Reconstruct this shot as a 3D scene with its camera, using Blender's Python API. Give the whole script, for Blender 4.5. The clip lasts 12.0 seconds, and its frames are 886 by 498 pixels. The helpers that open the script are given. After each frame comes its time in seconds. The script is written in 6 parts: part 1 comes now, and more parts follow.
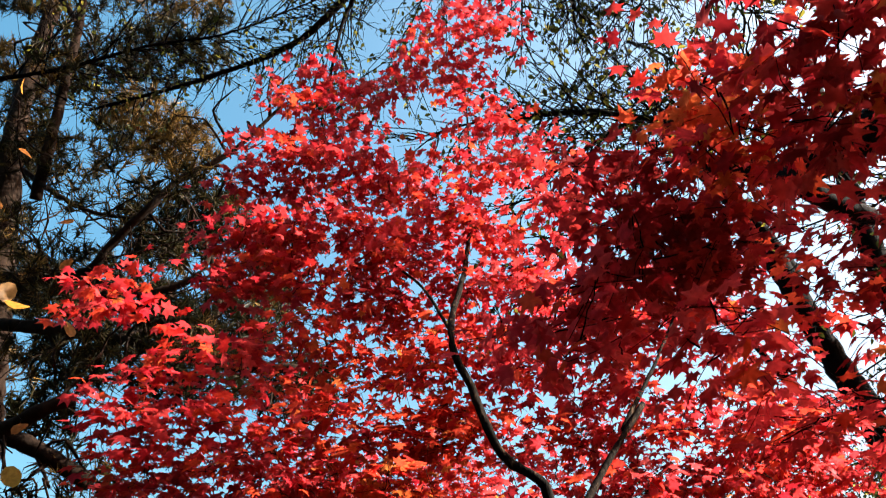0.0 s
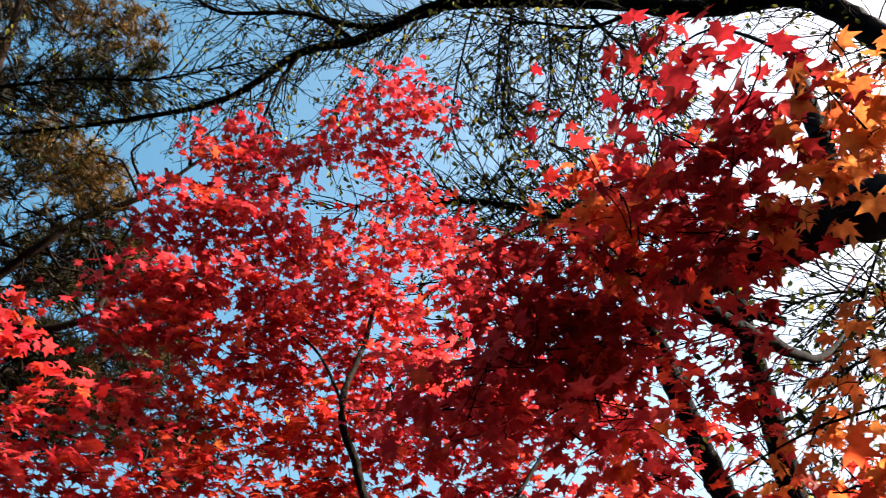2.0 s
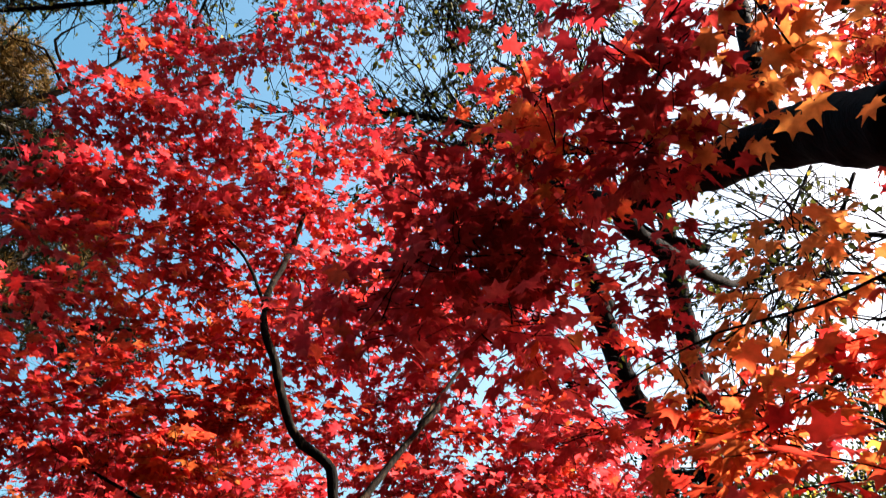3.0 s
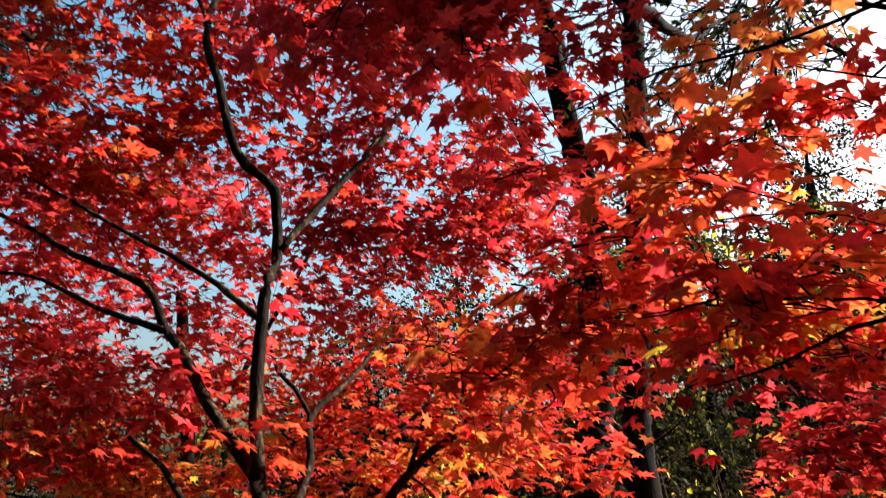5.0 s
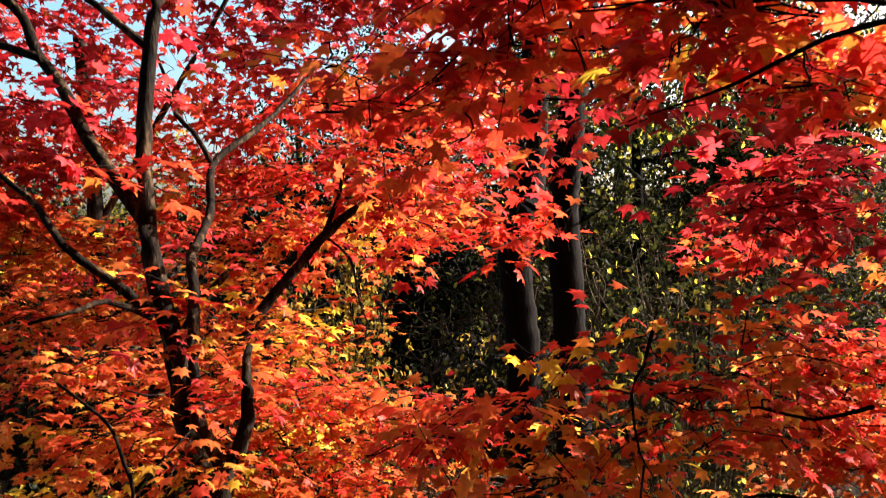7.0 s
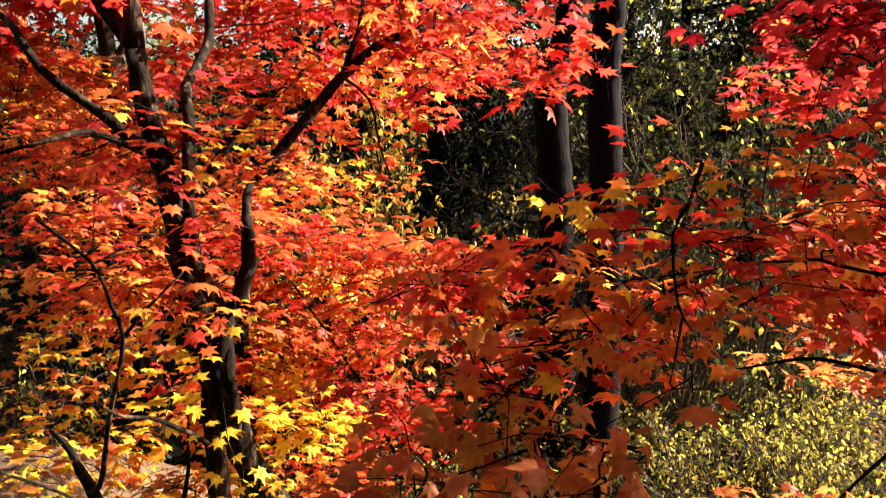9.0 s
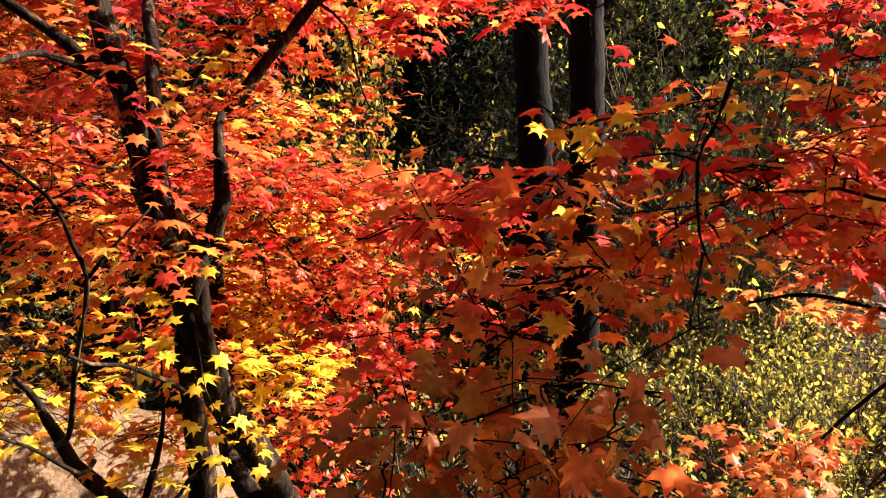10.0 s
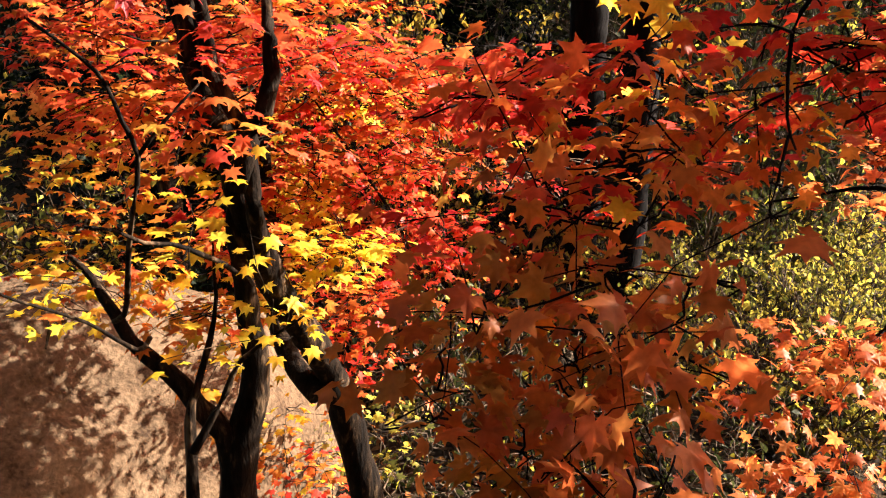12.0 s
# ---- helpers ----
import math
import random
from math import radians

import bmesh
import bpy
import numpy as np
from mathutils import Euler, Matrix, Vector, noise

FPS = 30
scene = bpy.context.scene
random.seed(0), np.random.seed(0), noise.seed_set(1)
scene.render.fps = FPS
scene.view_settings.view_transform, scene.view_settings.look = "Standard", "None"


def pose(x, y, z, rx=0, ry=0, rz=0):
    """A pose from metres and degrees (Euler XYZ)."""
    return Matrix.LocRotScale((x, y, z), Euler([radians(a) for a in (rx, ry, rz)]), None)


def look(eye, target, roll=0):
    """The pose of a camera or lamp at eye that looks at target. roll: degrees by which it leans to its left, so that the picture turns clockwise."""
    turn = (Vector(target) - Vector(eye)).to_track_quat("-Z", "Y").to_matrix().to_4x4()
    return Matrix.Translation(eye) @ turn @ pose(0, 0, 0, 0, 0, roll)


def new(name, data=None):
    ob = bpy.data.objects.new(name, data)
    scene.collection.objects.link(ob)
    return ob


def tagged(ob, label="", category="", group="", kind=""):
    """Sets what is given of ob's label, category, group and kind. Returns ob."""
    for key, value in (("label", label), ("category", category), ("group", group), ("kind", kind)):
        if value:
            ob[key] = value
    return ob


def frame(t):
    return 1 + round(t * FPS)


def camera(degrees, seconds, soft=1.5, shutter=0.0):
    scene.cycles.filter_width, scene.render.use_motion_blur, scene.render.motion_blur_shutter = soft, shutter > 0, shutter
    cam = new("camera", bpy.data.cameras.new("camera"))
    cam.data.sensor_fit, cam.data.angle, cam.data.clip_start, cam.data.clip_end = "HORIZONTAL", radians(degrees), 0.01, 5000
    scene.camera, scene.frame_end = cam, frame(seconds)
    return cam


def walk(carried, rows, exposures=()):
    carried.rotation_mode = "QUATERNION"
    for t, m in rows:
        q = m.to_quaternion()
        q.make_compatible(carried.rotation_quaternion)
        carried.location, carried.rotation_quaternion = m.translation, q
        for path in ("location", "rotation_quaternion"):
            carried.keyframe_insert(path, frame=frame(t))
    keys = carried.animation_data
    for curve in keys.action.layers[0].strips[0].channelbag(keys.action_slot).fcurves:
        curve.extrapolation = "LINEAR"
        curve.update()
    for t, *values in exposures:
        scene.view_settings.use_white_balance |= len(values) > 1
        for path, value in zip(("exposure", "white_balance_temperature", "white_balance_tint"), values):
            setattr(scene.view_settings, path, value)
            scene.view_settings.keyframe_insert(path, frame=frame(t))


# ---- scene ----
cam = camera(57.0, 12.0, 1.1, 0.3)
PATH = [
    (0, (0.202, 0.241, 1.618), (0.239, 1.892, 2.748), -6.1),
    (0.5, (0.199, 0.234, 1.616), (0.25, 1.825, 2.826), -5.9),
    (1, (0.201, 0.236, 1.615), (0.287, 1.778, 2.886), -5.5),
    (1.5, (0.212, 0.241, 1.59), (0.356, 1.756, 2.888), -4.2),
    (2, (0.217, 0.237, 1.591), (0.476, 1.76, 2.861), -4.0),
    (2.5, (0.242, 0.247, 1.584), (0.594, 1.805, 2.787), -4.3),
    (3, (0.266, 0.271, 1.57), (0.679, 1.887, 2.674), -3.9),
    (3.2, (0.271, 0.278, 1.568), (0.7, 1.921, 2.624), -3.9),
    (4.8, (0.266, 0.281, 1.536), (0.814, 2.11, 2.134), -1.6),
    (5, (0.271, 0.278, 1.529), (0.848, 2.115, 2.069), -1.3),
    (5.5, (0.318, 0.297, 1.517), (0.957, 2.153, 1.901), -0.6),
    (6, (0.349, 0.332, 1.499), (1.047, 2.189, 1.746), -0.2),
    (6.5, (0.373, 0.416, 1.473), (1.109, 2.27, 1.616), 0.2),
    (7, (0.4, 0.494, 1.448), (1.142, 2.351, 1.48), 0.6),
    (7.2, (0.407, 0.512, 1.437), (1.149, 2.369, 1.433), 1.0),
    (8.8, (0.496, 0.657, 1.389), (1.162, 2.525, 1.133), 1.3),
    (9, (0.508, 0.662, 1.383), (1.165, 2.527, 1.081), 1.4),
    (9.5, (0.519, 0.698, 1.366), (1.191, 2.539, 0.966), 1.6),
    (10, (0.512, 0.778, 1.35), (1.227, 2.593, 0.906), 1.4),
    (10.5, (0.499, 0.822, 1.345), (1.223, 2.619, 0.846), 1.2),
    (11, (0.5, 0.826, 1.334), (1.181, 2.614, 0.75), 1.2),
    (11.5, (0.507, 0.827, 1.332), (1.131, 2.609, 0.672), 1.4),
    (12, (0.503, 0.828, 1.324), (1.103, 2.602, 0.621), 1.6),
]
EXPOSURE = [(0, 2.4), (1, 2.22), (1.5, 2.12), (2, 2.25), (3.2, 2.35), (5, 2.05), (6, 2.05), (7, 2.45), (9, 2.85), (12, 2.82)]
walk(cam, [(t, look(eye, target, roll)) for t, eye, target, roll in PATH], EXPOSURE)

# ---- light ----
SUN_AZ, SUN_EL = 91.0, 30.0          # degrees clockwise from +y, and above the horizon
world = bpy.data.worlds.new("sky")
scene.world = world
world.use_nodes = True
wn = world.node_tree.nodes
sky = wn.new("ShaderNodeTexSky")
sky.sky_type, sky.sun_disc = "NISHITA", False
sky.sun_elevation, sky.sun_rotation = radians(SUN_EL), radians(SUN_AZ)
sky.air_density, sky.dust_density, sky.ozone_density = 1.0, 7.0, 1.0
wn["Background"].inputs["Strength"].default_value = 0.08
clear = wn.new("ShaderNodeHueSaturation")
clear.inputs["Hue"].default_value, clear.inputs["Saturation"].default_value = 0.47, 1.4
world.node_tree.links.new(sky.outputs["Color"], clear.inputs["Color"])
world.node_tree.links.new(clear.outputs["Color"], wn["Background"].inputs["Color"])
lamp = bpy.data.lights.new("sun", "SUN")
lamp.energy, lamp.angle, lamp.color = 5.0, radians(0.55), (1.0, 0.93, 0.82)
sun = new("sun", lamp)
SUN_WAY = Vector((math.sin(radians(SUN_AZ)) * math.cos(radians(SUN_EL)), math.cos(radians(SUN_AZ)) * math.cos(radians(SUN_EL)), math.sin(radians(SUN_EL))))
sun.matrix_world = look(SUN_WAY * 30, (0, 0, 0))


# ---- materials ----
def material(name):
    m = bpy.data.materials.new(name)
    m.use_nodes = True
    m.node_tree.nodes.clear()
    return m, m.node_tree.nodes, m.node_tree.links


def ramp(nodes, stops):
    r = nodes.new("ShaderNodeValToRGB")
    e = r.color_ramp.elements
    while len(e) < len(stops):
        e.new(0.5)
    for k, (p, c) in enumerate(stops):
        e[k].position, e[k].color = p, (*c, 1)
    return r


def leaf_material(name, colours, through_share=0.68, gloss=0.010, few=0.0):
    """A thin leaf: part of the light is thrown back, part shines through. Leaves differ, and each is mottled."""
    m, n, l = material(name)
    geo, info = n.new("ShaderNodeNewGeometry"), n.new("ShaderNodeObjectInfo")
    add = n.new("ShaderNodeMath")
    add.operation = "ADD"
    l.new(geo.outputs["Random Per Island"], add.inputs[0])
    l.new(info.outputs["Random"], add.inputs[1])
    fr = n.new("ShaderNodeMath")
    fr.operation = "FRACT"
    l.new(add.outputs[0], fr.inputs[0])
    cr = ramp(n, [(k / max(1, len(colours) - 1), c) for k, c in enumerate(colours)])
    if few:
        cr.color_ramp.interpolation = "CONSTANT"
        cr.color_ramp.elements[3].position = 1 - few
    l.new(fr.outputs[0], cr.inputs[0])
    noi = n.new("ShaderNodeTexNoise")
    noi.inputs["Scale"].default_value, noi.inputs["Detail"].default_value = 55, 4
    l.new(geo.outputs["Position"], noi.inputs["Vector"])
    mr = n.new("ShaderNodeMapRange")
    mr.inputs["From Min"].default_value, mr.inputs["From Max"].default_value = 0.3, 0.7
    mr.inputs["To Min"].default_value, mr.inputs["To Max"].default_value = 0.65, 1.15
    l.new(noi.outputs["Fac"], mr.inputs["Value"])
    mul = n.new("ShaderNodeMix")
    mul.data_type, mul.blend_type = "RGBA", "MULTIPLY"
    mul.inputs["Factor"].default_value = 1.0
    l.new(cr.outputs["Color"], mul.inputs["A"])
    l.new(mr.outputs["Result"], mul.inputs["B"])
    dif, tra, glo, out = n.new("ShaderNodeBsdfDiffuse"), n.new("ShaderNodeBsdfTranslucent"), n.new("ShaderNodeBsdfGlossy"), n.new("ShaderNodeOutputMaterial")
    l.new(mul.outputs["Result"], dif.inputs["Color"])
    l.new(mul.outputs["Result"], tra.inputs["Color"])
    glo.inputs["Roughness"].default_value = 0.45
    mix, mix2 = n.new("ShaderNodeMixShader"), n.new("ShaderNodeMixShader")
    mix.inputs[0].default_value, mix2.inputs[0].default_value = through_share, gloss
    l.new(dif.outputs[0], mix.inputs[1])
    l.new(tra.outputs[0], mix.inputs[2])
    l.new(mix.outputs[0], mix2.inputs[1])
    l.new(glo.outputs[0], mix2.inputs[2])
    l.new(mix2.outputs[0], out.inputs["Surface"])
    return m


def rough_material(name, stops, scale=6.0, bump=0.4, rough=0.9, stretch=(1, 1, 1), fine=40.0):
    """Bark, rock or soil: two scales of noise in the colour, and relief."""
    m, n, l = material(name)
    tc, mp = n.new("ShaderNodeNewGeometry"), n.new("ShaderNodeMapping")
    mp.inputs["Scale"].default_value = stretch
    l.new(tc.outputs["Position"], mp.inputs["Vector"])
    a, b = n.new("ShaderNodeTexNoise"), n.new("ShaderNodeTexNoise")
    a.inputs["Scale"].default_value, a.inputs["Detail"].default_value, a.inputs["Roughness"].default_value = scale, 8, 0.65
    b.inputs["Scale"].default_value, b.inputs["Detail"].default_value = fine, 6
    for t in (a, b):
        l.new(mp.outputs[0], t.inputs["Vector"])
    mid = n.new("ShaderNodeMix")
    mid.inputs["Factor"].default_value = 0.4
    l.new(a.outputs["Fac"], mid.inputs["A"])
    l.new(b.outputs["Fac"], mid.inputs["B"])
    cr = ramp(n, stops)
    l.new(mid.outputs["Result"], cr.inputs[0])
    bs, out, bp = n.new("ShaderNodeBsdfPrincipled"), n.new("ShaderNodeOutputMaterial"), n.new("ShaderNodeBump")
    bp.inputs["Strength"].default_value, bp.inputs["Distance"].default_value = bump, 0.02
    l.new(mid.outputs["Result"], bp.inputs["Height"])
    l.new(bp.outputs[0], bs.inputs["Normal"])
    l.new(cr.outputs["Color"], bs.inputs["Base Color"])
    bs.inputs["Roughness"].default_value = rough
    bs.inputs["Specular IOR Level"].default_value = 0.06
    l.new(bs.outputs[0], out.inputs["Surface"])
    return m


LEAF = {
    "crimson": leaf_material("crimson_leaf", [(0.386, 0.0118, 0.021), (0.554, 0.0386, 0.047), (0.588, 0.0588, 0.0554), (0.42, 0.0202, 0.0286)]),
    "scarlet": leaf_material("scarlet_leaf", [(0.42, 0.0118, 0.0118), (0.588, 0.042, 0.0252), (0.605, 0.0714, 0.0252), (0.554, 0.0286, 0.0252)]),
    "flame": leaf_material("flame_leaf", [(0.538, 0.042, 0.0218), (0.622, 0.101, 0.0294), (0.638, 0.168, 0.0378), (0.588, 0.0714, 0.0252)]),
    "amber": leaf_material("amber_leaf", [(0.588, 0.109, 0.021), (0.672, 0.235, 0.0378), (0.689, 0.336, 0.0462), (0.571, 0.134, 0.0252)]),
    "gold": leaf_material("gold_leaf", [(0.736, 0.368, 0.0184), (0.81, 0.589, 0.046), (0.828, 0.681, 0.0644), (0.699, 0.294, 0.0184)]),
    # The two dark stops stand for shaded gaps between lit leaves.
    "goldgreen": leaf_material("goldgreen_leaf", [(0.24, 0.2, 0.03), (0.52, 0.4, 0.06), (0.1, 0.095, 0.016), (0.04, 0.042, 0.009)], 0.45, 0.008),
    # A darker copy of crimson: the near crown's shade is put into the colour.
    "wine": leaf_material("shaded_crimson_leaf", [(0.2, 0.008, 0.012), (0.3, 0.016, 0.02), (0.36, 0.03, 0.024), (0.16, 0.006, 0.01)], 0.6),
    "dull_gold": leaf_material("dull_gold_leaf", [(0.2, 0.125, 0.018), (0.42, 0.28, 0.035), (0.12, 0.09, 0.014), (0.26, 0.15, 0.02)], 0.5, 0.008),
    "copper": leaf_material("copper_leaf", [(0.454, 0.0924, 0.0252), (0.554, 0.151, 0.0378), (0.588, 0.202, 0.0462), (0.403, 0.0672, 0.021)]),
    # Used for the hanging leaves, with part of their shade in the colour.
    "ochre": leaf_material("shaded_ochre_leaf", [(0.3, 0.14, 0.02), (0.6, 0.2, 0.02), (0.45, 0.1, 0.02), (0.2, 0.12, 0.02)]),
    # Dark stops put the backlit silhouette look into the leaf colour.
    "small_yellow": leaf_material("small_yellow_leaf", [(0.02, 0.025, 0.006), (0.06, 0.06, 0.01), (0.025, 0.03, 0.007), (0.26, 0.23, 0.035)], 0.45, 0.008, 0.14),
    # Mostly near-black leaves paint the shade behind the few bright yellow ones.
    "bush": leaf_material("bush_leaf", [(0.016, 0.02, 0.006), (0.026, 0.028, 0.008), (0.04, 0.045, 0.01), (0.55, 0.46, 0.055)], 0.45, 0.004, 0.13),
    "needle": leaf_material("pine_needle", [(0.006, 0.008, 0.003), (0.014, 0.014, 0.005), (0.045, 0.032, 0.008), (0.007, 0.009, 0.004)], 0.25, 0.01),
    "rust": leaf_material("rust_leaf", [(0.4, 0.13, 0.025), (0.52, 0.18, 0.032), (0.48, 0.24, 0.04), (0.32, 0.1, 0.024)]),
    "rusty_needle": leaf_material("rusty_needle", [(0.04, 0.026, 0.008), (0.16, 0.09, 0.02), (0.03, 0.022, 0.007)], 0.25, 0.01),
    # Greens kept near black, so the hollow's shade sits in the leaf colour.
    "evergreen": leaf_material("shaded_evergreen_leaf", [(0.004, 0.007, 0.003), (0.01, 0.014, 0.005), (0.005, 0.008, 0.003)], 0.2, 0.002),
    "litter": leaf_material("fallen_leaf", [(0.12, 0.05, 0.015), (0.22, 0.12, 0.035), (0.06, 0.035, 0.016), (0.3, 0.09, 0.025)], 0.15, 0.006),
}
# Dark stops paint the shade on the bark, the pale stop its sunlit patches.
BARK = rough_material("lit_and_shaded_maple_bark", [(0.42, (0.003, 0.0018, 0.0011)), (0.53, (0.012, 0.007, 0.004)), (0.66, (0.11, 0.068, 0.037))], 14, 0.9, 0.85, (1, 1, 0.3), 70)
PALE_BARK = rough_material("pale_twig_bark", [(0.4, (0.015, 0.01, 0.007)), (0.6, (0.1, 0.07, 0.045))], 9, 0.4, 0.85)
# Near black: shade and backlight on trunks and limbs are put into the colour.
SHADED_BARK = rough_material("dark_bark", [(0.4, (0.002, 0.0012, 0.001)), (0.6, (0.0045, 0.0028, 0.0024))], 7, 0.9, 0.95, (1, 1, 0.25))
PINE_BARK = rough_material("pine_bark", [(0.3, (0.006, 0.004, 0.003)), (0.7, (0.03, 0.018, 0.012))], 7, 0.7, 0.95, (1, 1, 0.4))
ROCK = rough_material("boulder_stone", [(0.36, (0.026, 0.015, 0.009)), (0.46, (0.064, 0.04, 0.023)), (0.62, (0.115, 0.074, 0.044))], 9, 1.0, 0.9, (1, 1, 1), 60)
SOIL = rough_material("forest_soil", [(0.38, (0.004, 0.003, 0.002)), (0.5, (0.012, 0.008, 0.005)), (0.62, (0.035, 0.022, 0.012))], 2.5, 0.8, 1.0, (1, 1, 1), 25)


# ---- builders ----
def link_mesh(name, verts, faces, mat, parent=None, smooth=False):
    """One mesh object from arrays of places and of triangles or quads (all faces alike)."""
    verts, faces = np.asarray(verts, np.float32), np.asarray(faces, np.int32)
    me = bpy.data.meshes.new(name)
    k = faces.shape[1]
    me.vertices.add(len(verts))
    me.vertices.foreach_set("co", verts.ravel())
    me.loops.add(faces.size)
    me.loops.foreach_set("vertex_index", faces.ravel())
    me.polygons.add(len(faces))
    me.polygons.foreach_set("loop_start", np.arange(0, faces.size, k, dtype=np.int32))
    me.polygons.foreach_set("use_smooth", np.full(len(faces), smooth))
    me.update(calc_edges=True)
    me.materials.append(mat)
    ob = new(name, me)
    ob.parent = parent
    return ob


def curve_points(pts, step=0.05):
    """A smooth line through the given places (Catmull-Rom)."""
    p = [np.array(q, float) for q in pts]
    p = [2 * p[0] - p[1]] + p + [2 * p[-1] - p[-2]]
    out = []
    for i in range(1, len(p) - 2):
        k = int(max(2, min(14, np.linalg.norm(p[i + 1] - p[i]) / step)))
        for s in np.arange(k) / k:
            a, b, c, d = p[i - 1:i + 3]
            out.append(0.5 * (2 * b + (c - a) * s + (2 * a - 5 * b + 4 * c - d) * s * s + (3 * b - a - 3 * c + d) * s ** 3))
    out.append(p[-2])
    return np.array(out)


def tube(line, r0, r1, sides=8, rough=0.0, rng=None):
    """Places and quads of a tapered, slightly knotty tube along a line."""
    n = len(line)
    way = np.gradient(line, axis=0)
    way /= np.linalg.norm(way, axis=1)[:, None] + 1e-9
    ref = np.where(np.abs(way[:, 2:3]) > 0.9, np.array([[1.0, 0, 0]]), np.array([[0, 0, 1.0]]))
    u = np.cross(way, ref)
    u /= np.linalg.norm(u, axis=1)[:, None] + 1e-9
    v = np.cross(way, u)
    r = np.linspace(r0, r1, n)[:, None] * np.ones((1, sides))
    if rough and rng is not None:
        r = r * (1 + rough * (rng.random((n, sides)) - 0.5) + rough * (rng.random((n, 1)) - 0.5))
    ang = np.arange(sides) / sides * 2 * np.pi
    pos = line[:, None] + r[..., None] * (np.cos(ang)[None, :, None] * u[:, None] + np.sin(ang)[None, :, None] * v[:, None])
    i, j = np.meshgrid(np.arange(n - 1), np.arange(sides), indexing="ij")
    a, b = i * sides + j, i * sides + (j + 1) % sides
    faces = np.stack([a, b, b + sides, a + sides], -1).reshape(-1, 4)
    pos = np.concatenate([pos.reshape(-1, 3), line[:1], line[-1:]])
    caps = []
    for j in range(0, sides, 2):
        caps.append([n * sides, (j + 2) % sides, (j + 1) % sides, j])
        base = (n - 1) * sides
        caps.append([n * sides + 1, base + j, base + (j + 1) % sides, base + (j + 2) % sides])
    return pos, np.concatenate([faces, np.array(caps)])


class Plant:
    """A tree or shrub under way: its root, its limbs' lines, and the twigs and leaves still to be made into meshes."""

    def __init__(self, name, label, category, base, bark, seed, group=""):
        self.ob = tagged(new(name), label, category, group)
        self.ob.location = base
        self.base, self.bark, self.rng = np.array(base, float), bark, np.random.default_rng(seed)
        self.lines, self.twigs, self.leaves, self.sprays, self.droop = [], [], {}, [], 0.6

    def local(self, pos):
        return np.asarray(pos) - self.base


def limb(plant, name, pts, r0, r1):
    line = curve_points(pts)
    line += (plant.rng.random(line.shape) - 0.5) * min(0.006, r0 * 0.25)
    pos, faces = tube(plant.local(line), r0, r1, 12 if r0 > 0.018 else 7, 0.14, plant.rng)
    ob = link_mesh(name, pos, faces, plant.bark, plant.ob, True)
    plant.lines.append((line, r0, r1))
    return ob


def twig(plant, pts, r0, r1, step=0.09):
    line = curve_points(pts, step)
    line += (plant.rng.random(line.shape) - 0.5) * 0.012
    plant.twigs.append(tube(plant.local(line), r0, r1, 4))


def unit(v):
    return v / (np.linalg.norm(v, axis=-1, keepdims=True) + 1e-9)


TONES = ["crimson", "scarlet", "flame", "amber", "gold"]


def nearby_tone(rng, tone, chance):
    """Now and then the next tone up or down, as leaves turn unevenly."""
    if tone in TONES and rng.random() < chance:
        return TONES[min(len(TONES) - 1, max(0, TONES.index(tone) + (1 if rng.random() < 0.6 else -1)))]
    return tone


def pad(plant, centre, radii, count, tone, size=0.07, flat=0.35, per=11):
    """A bough's foliage within an ellipsoid: sprays of leaves, to be tied to the limbs later."""
    rng = plant.rng
    for _ in range(max(1, round(count / per))):
        while True:
            q = rng.uniform(-1, 1, 3)
            if q @ q <= 1:
                break
        plant.sprays.append((np.array(centre) + q * radii, nearby_tone(rng, tone, 0.26), size, flat, per))


